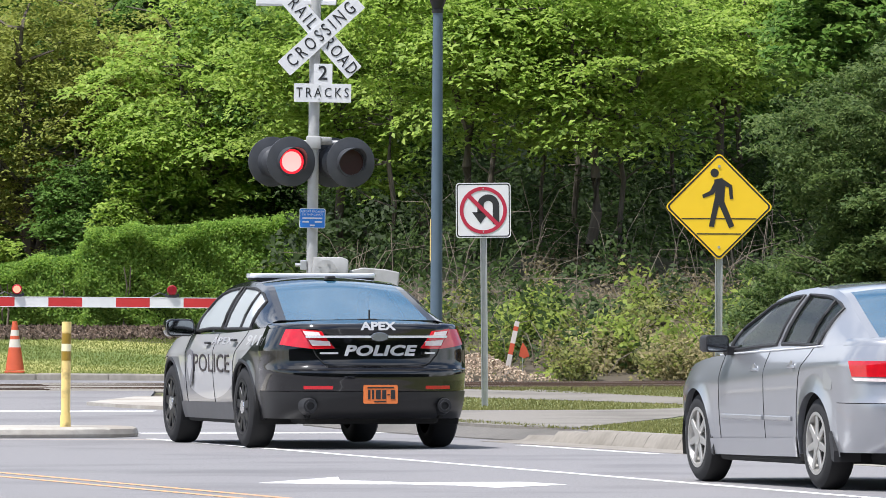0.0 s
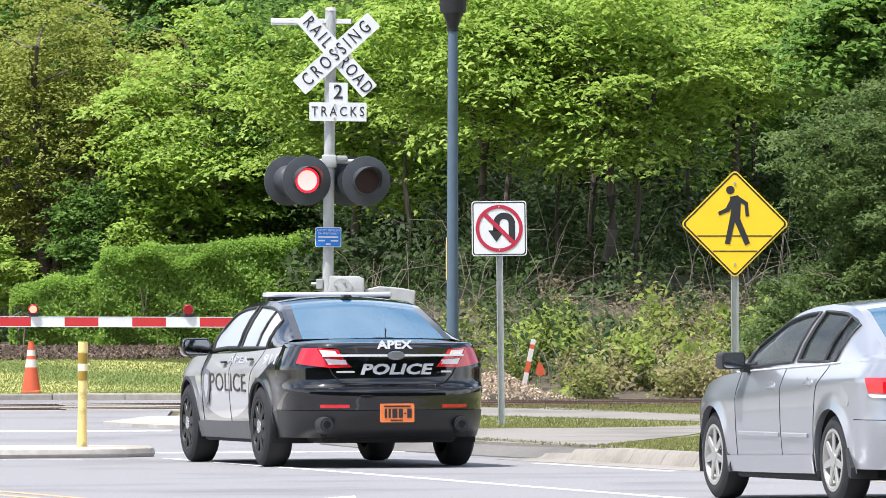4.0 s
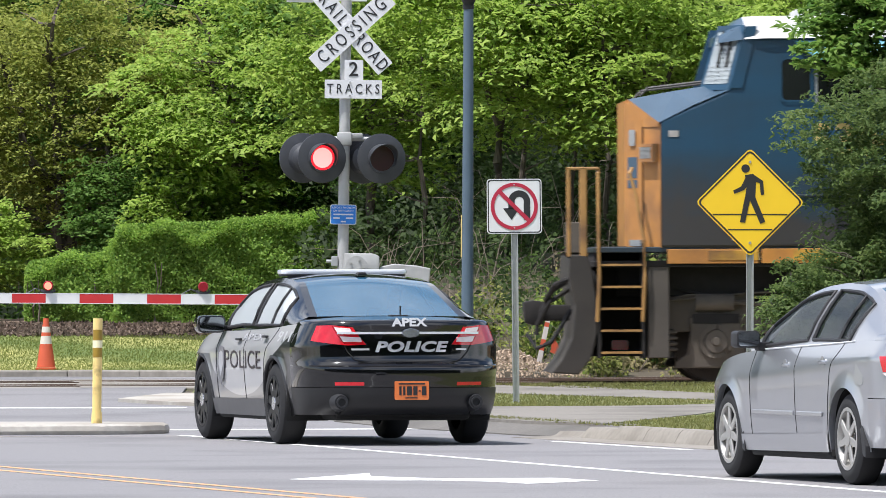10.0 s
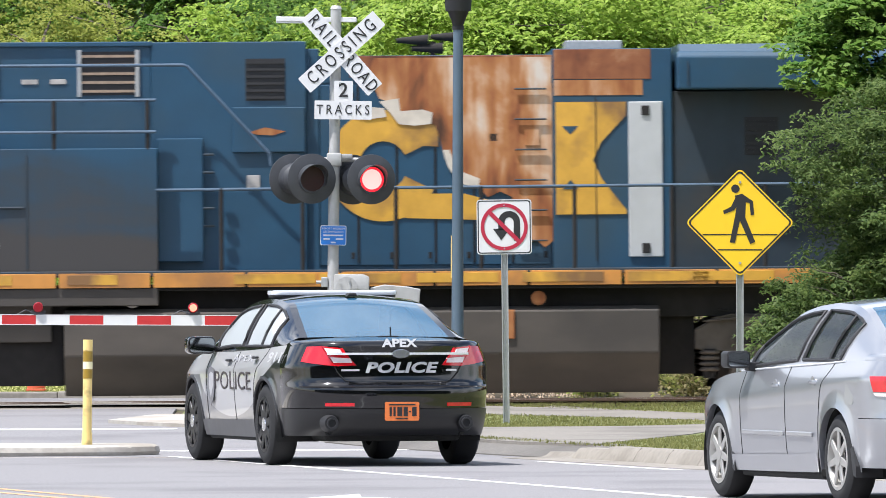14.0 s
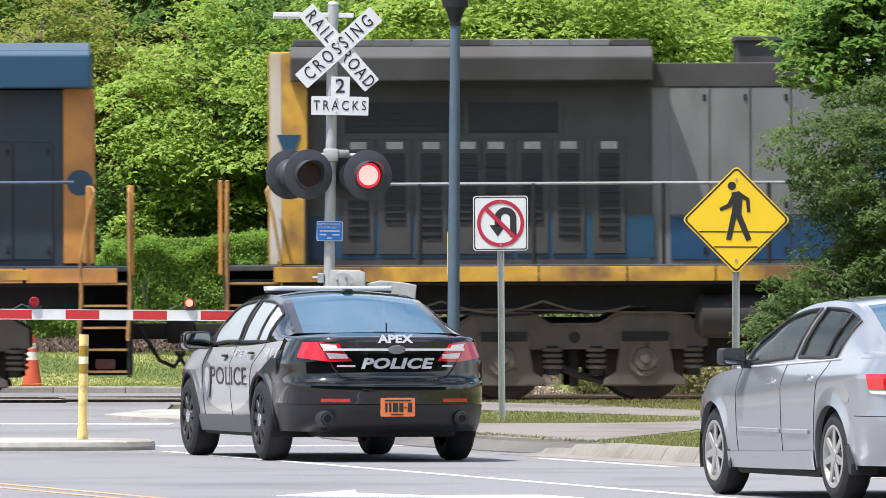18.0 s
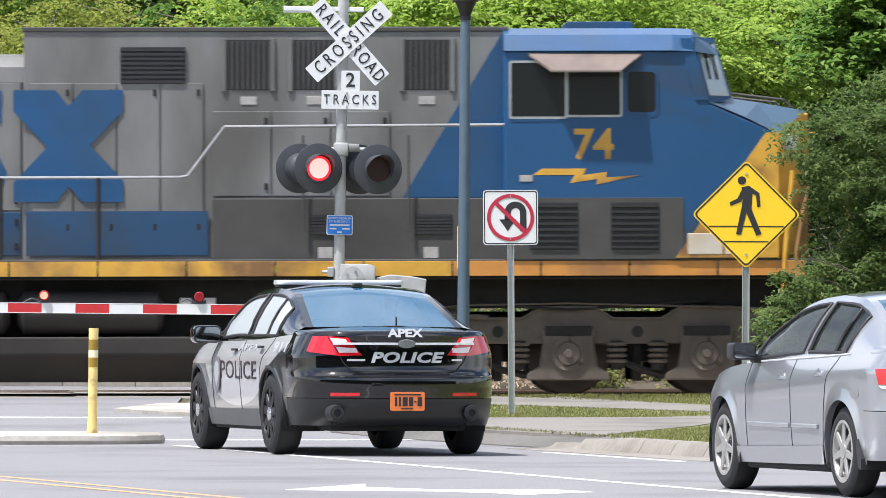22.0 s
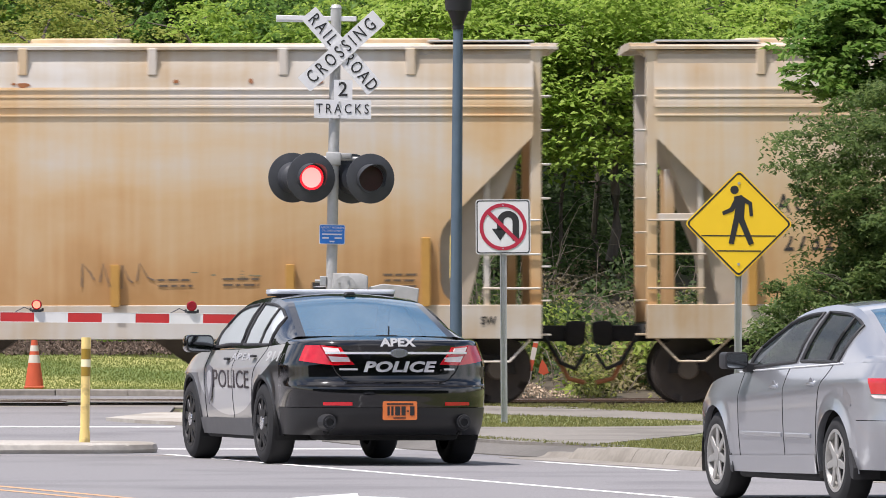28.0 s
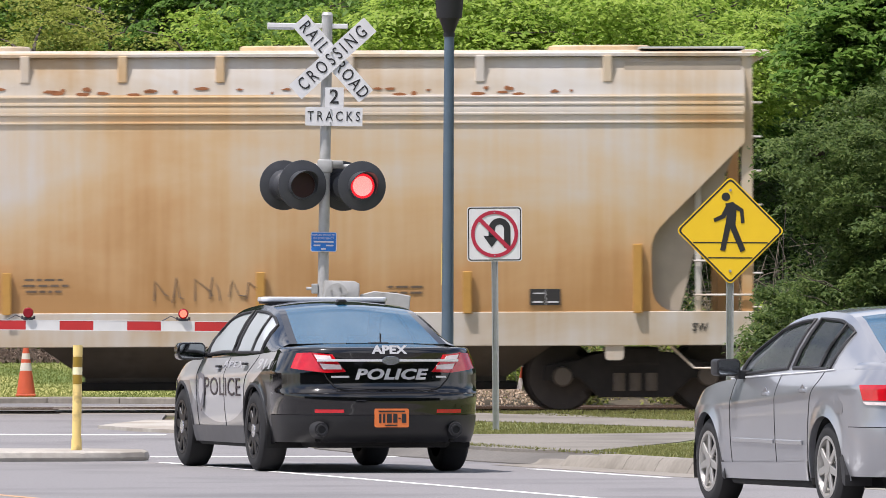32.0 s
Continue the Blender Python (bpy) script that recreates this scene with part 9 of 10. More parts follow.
    if painted:
        words("graffiti", "Destroy Computers", 0.34, SPRAY, v, pose(4.55, -1.526, 0.98, 90), "grey sprayed writing on the sill", wide=0.86, shear=0.15, bold=0.004)
        spots = ((3.08, 1.50, 0.95, 0.38, 0.016), (4.78, 1.50, 1.1, 0.38, 0.016), (9.72, 1.42, 0.85, 0.36, 0.009))
    else:
        spots = ((8.0, 1.32, 1.2, 0.42, 0.007),)
    for gx, gz, gw, gh, thick in spots:
        bm = bmesh.new()
        x = gx
        if thick > 0.01:
            # bold tag: separate slanting strokes
            cells = (((0.02, 0), (0.14, 1)), ((0.42, 0.85), (0.10, 0.45), (0.40, 0.08)), ((0.62, 1), (0.56, 0.05), (0.88, 0.02)), ((0.98, 0), (1.20, 1), (1.34, 0)), ((1.06, 0.38), (1.3, 0.42)),
                     ((1.46, 0), (1.56, 0.95), (1.80, 0.8), (1.54, 0.5), (1.84, 0.02)), ((1.98, 0), (2.08, 0.9)), ((2.30, 0.7), (2.05, 0.42), (2.34, 0.1)), ((2.62, 1.05), (2.50, 0.32)), ((2.46, 0.12), (2.47, 0.05)))
            for cell in cells:
                tube(bm, [(gx + gw * a / 2.65, y, gz + gh * b) for a, b in cell], thick * 0.8, 5)
            x = gx + gw
        while x < gx + gw:
            pts = [(x, y, gz + random.uniform(0, 0.1)), (x + random.uniform(0.0, 0.05), y, gz + gh * random.uniform(0.6, 1.0)), (x + random.uniform(0.08, 0.18), y, gz + gh * random.uniform(0.2, 0.6)), (x + random.uniform(0.12, 0.22), y, gz + random.uniform(0, 0.12))]
            tube(bm, pts, thick, 5)
            x += random.uniform(0.18, 0.30)
        part("graffiti", bm, SPRAY, v, "thin sprayed scribble")
    if painted:
        bm = bmesh.new()
        for k in range(30):
            a, c = random.uniform(10.6, 12.1), random.uniform(1.55, 1.98)
            box(bm, a, a + random.uniform(0.01, 0.1), y, y + 0.006, c, c + random.uniform(0.008, 0.02))
        tagged(part("worn_writing", bm, mat("worn_green", (0.22, 0.20, 0.12), 0.7), v), "flecks of worn-off writing", "", "", "stuff")
    for k in range(38 if not painted else 8):
        a = random.uniform(5.0, 13.5)
        bm = bmesh.new()
        n = 9
        drop = random.uniform(-0.03, 0.05)
        w, h = random.uniform(0.015, 0.09), random.uniform(0.01, 0.032)
        slab(bm, [(a + w * math.cos(i * math.tau / n) * random.uniform(0.7, 1.2), 3.93 + drop + h * math.sin(i * math.tau / n) * random.uniform(0.7, 1.3)) for i in range(n)], "y", -1.5235, -1.505)
        part("rust_patch", bm, HOPPER_RUST, v, "patch of bare rust")
    if not painted:
        bm = bmesh.new()
        slab(bm, [(5.74, 2.80), (5.80, 2.80), (5.81, 2.40), (5.77, 2.25), (5.75, 2.4)], "y", -1.5425, -1.53)
        part("rust_patch", bm, HOPPER_RUST, v, "vertical rust streak")
    return v


locomotive_blue()
locomotive_grey()
hopper(44.43, "ACFX", "49870", 41, True, (4.30, 7.45, 10.13, 12.28), 0.03)
hopper(60.87, "ACFX", "27320", 42, False, (4.25, 6.19, 9.31, 11.85), -0.15)


# ---- plants ----
LEAF_FRESH = leaf_mat("fresh_leaves", (0.18, 0.30, 0.042), (0.43, 0.56, 0.12))
LEAF_MID = leaf_mat("summer_leaves", (0.08, 0.17, 0.034), (0.20, 0.33, 0.08))
# very dark greens that carry the shade of the wood's interior
LEAF_DARK = leaf_mat("shade_coloured_leaves", (0.026, 0.048, 0.015), (0.065, 0.105, 0.03))
LEAF_OLIVE = leaf_mat("bronze_green_leaves", (0.20, 0.245, 0.045), (0.40, 0.43, 0.11))
LEAF_HEDGE = leaf_mat("hedge_leaves", (0.13, 0.26, 0.04), (0.33, 0.48, 0.085))
LEAF_HOLLY = leaf_mat("evergreen_leaves", (0.055, 0.105, 0.028), (0.185, 0.25, 0.08))
LEAF_MAPLE = leaf_mat("maple_leaves", (0.09, 0.195, 0.036), (0.25, 0.38, 0.085))
LEAF_WEED = leaf_mat("weed_leaves", (0.045, 0.06, 0.014), (0.34, 0.36, 0.10))
LEAF_STRAW = leaf_mat("straw", (0.22, 0.19, 0.085), (0.48, 0.42, 0.22))
LEAF_CREEPER = leaf_mat("creeper_leaves", (0.09, 0.155, 0.02), (0.36, 0.44, 0.08))
LEAF_GRASS = leaf_mat("grass_leaves", (0.14, 0.155, 0.045), (0.33, 0.32, 0.13))
LEAF_DRY = leaf_mat("dry_leaves", (0.10, 0.08, 0.045), (0.34, 0.285, 0.17))
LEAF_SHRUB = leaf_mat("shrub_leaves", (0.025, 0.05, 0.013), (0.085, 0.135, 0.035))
LEAF_LAWN = leaf_mat("lawn_leaves", (0.10, 0.14, 0.03), (0.27, 0.30, 0.09))
rng = np.random.default_rng(7)


def unit(v):
    return v / np.maximum(np.linalg.norm(v, axis=1, keepdims=True), 1e-6)


def leaf_faces(c, n, size, slim=0.5):
    """Pointed leaves, one rhomb each, at centres c, facing about n."""
    k = len(c)
    n = unit(n)
    r = rng.normal(size=(k, 3))
    u = unit(np.cross(n, r))
    v = np.cross(n, u)
    s = (size * rng.uniform(0.65, 1.35, k))[:, None]
    droop = n * s * 0.18
    out = np.empty((k, 4, 3))
    out[:, 0] = c - u * s * 0.5
    out[:, 1] = c + v * s * slim * 0.5 + droop
    out[:, 2] = c + u * s * 0.5
    out[:, 3] = c - v * s * slim * 0.5 + droop
    return out.reshape(-1, 3)


def sprays(centres, spread, flat, per, tilt=0.35):
    """Leaves gathered in flat, drooping sprays round the given centres: positions and facings."""
    k = len(centres)
    a = rng.uniform(0, math.tau, (k, per))
    r = np.sqrt(rng.uniform(0, 1, (k, per))) * (spread * rng.uniform(0.6, 1.3, k))[:, None]
    lean = rng.normal(0, tilt, (k, 2))
    dx, dy = r * np.cos(a), r * np.sin(a)
    dz = dx * lean[:, :1] + dy * lean[:, 1:] - 0.35 * r * r / spread + rng.normal(0, flat, (k, per))
    c = centres[:, None, :] + np.stack([dx, dy, dz], -1)
    n = np.stack([-lean[:, :1] + 0.5 * dx, -lean[:, 1:] + 0.5 * dy, np.ones((k, per))], -1) + rng.normal(0, 0.32, (k, per, 3))
    return c.reshape(-1, 3), n.reshape(-1, 3)


def branch(bm, a, b, r0, r1, wob=0.12, steps=5, seg=7):
    a, b = Vector(a), Vector(b)
    pts, rs = [], []
    for i in range(steps + 1):
        t = i / steps
        p = a.lerp(b, t)
        if 0 < i < steps:
            p += Vector((random.uniform(-wob, wob), random.uniform(-wob, wob), random.uniform(-wob, wob) * 0.6))
        pts.append(p)
        rs.append(r0 + (r1 - r0) * t)
    tube(bm, pts, rs, seg)
    return pts


def tree(name, label, x, y, top, base, radius, trunk_r, leaf, leaf_size, count, per, seed, lean=0.0, forks=3, bare=0.4, slim=0.5, spread=0.5, depth=0.6, tier=0.0, droop=0.2):
    """A tapered, forked trunk with limbs, and a crown of leaf sprays carried at their ends."""
    global rng
    rng = np.random.default_rng(seed)
    random.seed(seed)
    z0 = height(x, y)
    t = thing(name, label, "tree", pose(x, y, z0))
    bm = bmesh.new()
    h = top - z0
    fork = Vector((lean * 0.4, 0, h * bare))
    tips = []
    branch(bm, (0, 0, -0.1), fork, trunk_r, trunk_r * 0.75, 0.05, 4, 9)
    for i in range(forks):
        a = math.tau * i / forks + random.uniform(-0.5, 0.5)
        e = Vector((lean + math.cos(a) * radius * 0.55, math.sin(a) * radius * 0.5, h * random.uniform(0.72, 0.95)))
        pts = branch(bm, fork, e, trunk_r * 0.6, trunk_r * 0.15, 0.15, 6)
        tips += pts[2:]
        for p in pts[1:]:
            for _ in range(2):
                a2 = random.uniform(0, math.tau)
                q = p + Vector((math.cos(a2), math.sin(a2) * 0.8, random.uniform(-0.1, 0.5))) * radius * random.uniform(0.3, 0.6)
                tips += branch(bm, p, q, trunk_r * 0.2, trunk_r * 0.05, 0.08, 3, 5)[1:]
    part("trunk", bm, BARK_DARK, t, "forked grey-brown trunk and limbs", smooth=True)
    # crown: sprays within an uneven, lumpy body
    k = count
    u = unit(rng.normal(size=(k, 3)))
    rad = rng.uniform(0.35, 1.0, k) ** 0.5
    lump = 1 + 0.22 * np.sin(u[:, 0] * 5 + seed) * np.cos(u[:, 2] * 6 + seed * 2) + rng.normal(0, 0.07, k)
    mid = (h + base - z0) / 2
    c = np.stack([lean + u[:, 0] * radius * rad * lump, u[:, 1] * radius * depth * rad * lump, mid + u[:, 2] * (h - (base - z0)) / 2 * rad * lump], -1)
    if tier:
        # boughs held in level tiers with gaps between
        step = np.round(c[:, 2] / tier + 0.35 * np.sin(c[:, 0] * 1.7 + seed) + 0.25 * np.sin(c[:, 1] * 1.3))
        c[:, 2] = (step - 0.35 * np.sin(c[:, 0] * 1.7 + seed) - 0.25 * np.sin(c[:, 1] * 1.3)) * tier + rng.normal(0, 0.05, k)
    p, n = sprays(c, spread, 0.03, per, droop)
    ob = quads("crown", leaf_faces(p, n, leaf_size, slim), leaf, t)
    tagged(ob, "uneven crown of small leaves")
    return t


def hedge(name, label, x0, x1, y0, y1, z0, z1, count, leaf, size, seed, slope=0.0):
    """A clipped hedge: woody stems inside, and a shell of small leaves."""
    global rng
    rng = np.random.default_rng(seed)
    random.seed(seed)
    t = thing(name, label, "hedge", pose((x0 + x1) / 2, (y0 + y1) / 2, z0))
    bm = bmesh.new()
    for _ in range(26):
        sx, sy = random.uniform(x0, x1) - (x0 + x1) / 2, random.uniform(y0, y1) - (y0 + y1) / 2
        branch(bm, (sx, sy, -0.25), (sx + random.uniform(-0.2, 0.2), sy + random.uniform(-0.2, 0.2), (z1 - z0) * 0.6), 0.025, 0.008, 0.06, 4, 5)
    tagged(part("inner_wood", bm, BARK, t), "woody stems inside the hedge", "", "", "stuff")
    hx, hy, hz = (x1 - x0) / 2, (y1 - y0) / 2, (z1 - z0)
    p = np.stack([rng.uniform(-1, 1, count), rng.uniform(-1, 1, count), rng.uniform(0, 1, count)], -1)
    face = rng.integers(0, 6, count)
    n = np.zeros((count, 3))
    top, front = face < 2, (face >= 2) & (face < 5)
    p[top, 2], n[top, 2] = 1.0, 1
    p[front, 1], n[front, 1] = -1.0, -1
    side = face == 5
    s = np.where(rng.random(count) < 0.5, -1, 1)
    p[side, 0], n[side, 0] = s[side], s[side]
    q = p * [hx, hy, hz]
    q[:, 2] *= 1 + slope * p[:, 0]
    # shoulders rounded by the shears
    end = np.clip((np.abs(p[:, 0]) - 0.86) / 0.14, 0, 1)
    q[:, 2] *= 1 - 0.14 * end ** 2
    q[:, 1] += np.where(front, 0.25 * (p[:, 2] ** 4), 0.0)
    wave = 0.10 * np.sin(q[:, 0] * 2.1 + seed) + 0.07 * np.sin(q[:, 0] * 5.3 + q[:, 2] * 4) + 0.05 * np.sin(q[:, 2] * 9 + q[:, 0] * 7)
    q += n * (wave[:, None] - 0.10 + rng.normal(0, 0.05, (count, 1)))
    rnd = np.abs(p[:, 1]) > 0.9
    q[:, 2] -= np.where(top & rnd, 0.06, 0)
    n = n + rng.normal(0, 0.6, (count, 3)) + [0, 0, 0.4]
    ob = quads("foliage", leaf_faces(q, n, size, 0.6), leaf, t)
    # added near-black boxes: shade in the hedge's depth, and no light passes
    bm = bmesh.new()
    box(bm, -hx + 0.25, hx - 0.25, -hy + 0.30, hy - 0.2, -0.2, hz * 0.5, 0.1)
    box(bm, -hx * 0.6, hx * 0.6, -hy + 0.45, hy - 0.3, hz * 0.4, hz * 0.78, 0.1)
    core = part("shade_core", bm, mat("shade_core", (0.02, 0.03, 0.012), 0.95, vary=0.4, grain=9), t)
    return t


def far_woods():
    """The closed wood behind: many leaf sprays in depth, too many to count."""
    global rng
    rng = np.random.default_rng(3)
    k = 5200
    c = np.stack([rng.uniform(-13, 13, k), rng.uniform(150, 160, k), rng.uniform(1.0, 12, k)], -1)
    lump = np.sin(c[:, 0] * 0.9) * np.sin(c[:, 2] * 1.1 + c[:, 0] * 0.4)
    open_below = (c[:, 0] > -1.5) & (c[:, 2] < 4.7 + 0.4 * np.sin(c[:, 0] * 2.3))
    c = c[(lump > -0.55) & ~open_below]
    # a roof of leaves, mostly above the view, added to shade the wood's floor
    m = 1500
    r = np.stack([rng.uniform(-3, 10, m), rng.uniform(134, 151, m), rng.uniform(5.6, 8.5, m)], -1)
    c = np.concatenate([c, r])
    p, n = sprays(c, 0.7, 0.08, 34)
    # young growth under that roof, the wood's shade put into its leaf colour
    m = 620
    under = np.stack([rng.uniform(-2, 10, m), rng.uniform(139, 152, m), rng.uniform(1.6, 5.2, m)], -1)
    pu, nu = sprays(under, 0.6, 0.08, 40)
    tagged(quads("woodland_understorey", leaf_faces(pu, nu, 0.10, 0.5), LEAF_DARK), "young growth inside the wood with shade in its leaf colour", "woods", "", "stuff")
    ob = quads("woodland_foliage", leaf_faces(p, n, 0.13, 0.55), LEAF_MID)
    tagged(ob, "dense green woodland foliage behind the tracks", "woods", "", "stuff")
    bm = bmesh.new()
    for i in range(60):
        x = -14 + i * 0.48 + 0.2 * math.sin(i * 3.7)
        y = 152 + 6 * abs(math.sin(i * 1.7))
        cyl(bm, (x, y, 0.2), (x + 0.4 * math.sin(i), y, 11), 0.09 + 0.06 * abs(math.sin(i * 2.3)), 0.04, 7)
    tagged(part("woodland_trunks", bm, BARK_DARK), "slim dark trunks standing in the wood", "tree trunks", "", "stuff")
    # a dark wall whose colour stands for the deep shade of the wood
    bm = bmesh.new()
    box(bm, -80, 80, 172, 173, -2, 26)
    # an unseen wall, added to close the place behind the viewer and darken reflections
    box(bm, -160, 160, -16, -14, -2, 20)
    tagged(part("backdrop", bm, mat("painted_wood_shade", (0.028, 0.045, 0.018), 1.0, vary=0.5, grain=1.2, stain=(0.014, 0.022, 0.010), stain_scale=0.5), None), "dark walls with wood shade in their colour, one unseen behind the viewer", "backdrop", "", "structure")


far_woods()
TREES = (
    ("crepe_myrtle_tree", "spreading tree with olive-green leaves and forked trunk", -6.3, 147.8, 6.4, 2.3, 2.2, 0.2, LEAF_OLIVE, 0.085, 520, 80, 11, 0.0, 4, 0.17, 0.5, 0.5, 0.7),
    ("crepe_myrtle_tree", "spreading tree with olive-green leaves and forked trunk", -8.4, 152.5, 7.4, 1.9, 2.2, 0.16, LEAF_OLIVE, 0.085, 400, 90, 24, 0.0, 4, 0.2, 0.5, 0.5, 0.9),
    ("dogwood_tree", "tree with layered sprays of fresh green leaves", -3.35, 145.6, 6.2, 2.5, 1.9, 0.12, LEAF_FRESH, 0.115, 170, 150, 12, 0.0, 3, 0.4, 0.5, 0.72, 0.9, 0.42),
    ("dogwood_tree", "tree with layered sprays of fresh green leaves", -1.2, 137.5, 6.3, 3.1, 1.7, 0.09, LEAF_FRESH, 0.115, 130, 150, 25, 0.0, 3, 0.4, 0.5, 0.72, 1.0, 0.42),
    ("dogwood_tree", "tree with layered sprays of fresh green leaves", 0.7, 131.5, 6.6, 3.75, 1.9, 0.09, LEAF_FRESH, 0.115, 130, 150, 13, 0.0, 3, 0.4, 0.5, 0.72, 1.1, 0.42),
    ("dogwood_tree", "tree with layered sprays of fresh green leaves", 2.5, 130.5, 6.3, 3.45, 2.0, 0.09, LEAF_FRESH, 0.115, 150, 150, 14, 0.0, 3, 0.4, 0.5, 0.72, 1.1, 0.42),
    ("dogwood_tree", "tree with layered sprays of fresh green leaves", 4.4, 133.0, 6.8, 4.15, 1.6, 0.09, LEAF_FRESH, 0.115, 90, 150, 18, 0.0, 3, 0.4, 0.5, 0.72, 1.1, 0.42),
    ("woodland_tree", "tall tree with mid-green leaves at the wood's edge", -0.9, 145.0, 7.4, 2.4, 2.3, 0.16, LEAF_MID, 0.105, 260, 100, 15),
    ("woodland_tree", "tall tree with mid-green leaves at the wood's edge", -4.6, 150.0, 7.2, 1.8, 2.3, 0.16, LEAF_MID, 0.105, 300, 100, 26),
    ("woodland_tree", "tall tree with mid-green leaves at the wood's edge", 5.9, 138.0, 7.6, 2.2, 1.9, 0.16, LEAF_MID, 0.105, 300, 100, 16),
    ("woodland_tree", "tall tree with fresh leaves at the wood's edge", -8.6, 153.0, 8.2, 3.2, 3.0, 0.16, LEAF_FRESH, 0.105, 300, 100, 17),
    ("woodland_tree", "tall tree with fresh leaves at the wood's edge", -4.0, 151.0, 9.0, 5.0, 2.6, 0.16, LEAF_FRESH, 0.105, 240, 100, 19),
    ("woodland_tree", "tall tree with fresh leaves at the wood's edge", 1.8, 147.0, 9.4, 5.4, 2.8, 0.16, LEAF_FRESH, 0.105, 240, 100, 20),
)
TREES += tuple(
    ("garden_shrub", "loose green shrub behind the clipped hedge", x, y, top, 1.2, rad, 0.05, leaf, 0.09, n, 80, 60 + i, 0.0, 3, 0.2, 0.5, 0.34, 0.8)
    for i, (x, y, top, rad, leaf, n) in enumerate(((-7.6, 145.6, 2.9, 0.9, LEAF_FRESH, 90), (-5.1, 146.3, 3.6, 1.1, LEAF_MID, 150), (-4.2, 145.4, 3.5, 0.9, LEAF_FRESH, 100), (-6.2, 149.0, 3.0, 1.3, LEAF_MID, 160), (-2.4, 145.6, 3.3, 0.8, LEAF_MID, 90))))
for spec in TREES:
    tree(*spec)
tree("maple_tree", "tree with star-shaped bright leaves overhanging the tracks", 6.3, 106.6, 6.6, 3.0, 2.05, 0.09, LEAF_MAPLE, 0.12, 480, 80, 21, spread=0.34, bare=0.5, depth=0.5)
tree("evergreen_shrub", "dense evergreen shrub with narrow olive leaves beside the tracks", 6.33, 104.5, 4.25, 0.2, 2.3, 0.07, LEAF_HOLLY, 0.085, 2100, 80, 22, spread=0.24, bare=0.15, slim=0.35, depth=0.9)
tree("evergreen_shrub", "low evergreen shrub with narrow leaves beside the tracks", 4.75, 104.0, 1.75, 0.15, 1.25, 0.05, LEAF_HOLLY, 0.085, 300, 80, 23, spread=0.22, bare=0.15, slim=0.35, depth=0.9)
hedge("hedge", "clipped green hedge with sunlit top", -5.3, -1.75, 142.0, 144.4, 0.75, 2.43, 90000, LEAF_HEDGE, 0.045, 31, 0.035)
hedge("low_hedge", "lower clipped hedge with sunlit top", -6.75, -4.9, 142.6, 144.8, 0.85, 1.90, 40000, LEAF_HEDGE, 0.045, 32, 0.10)


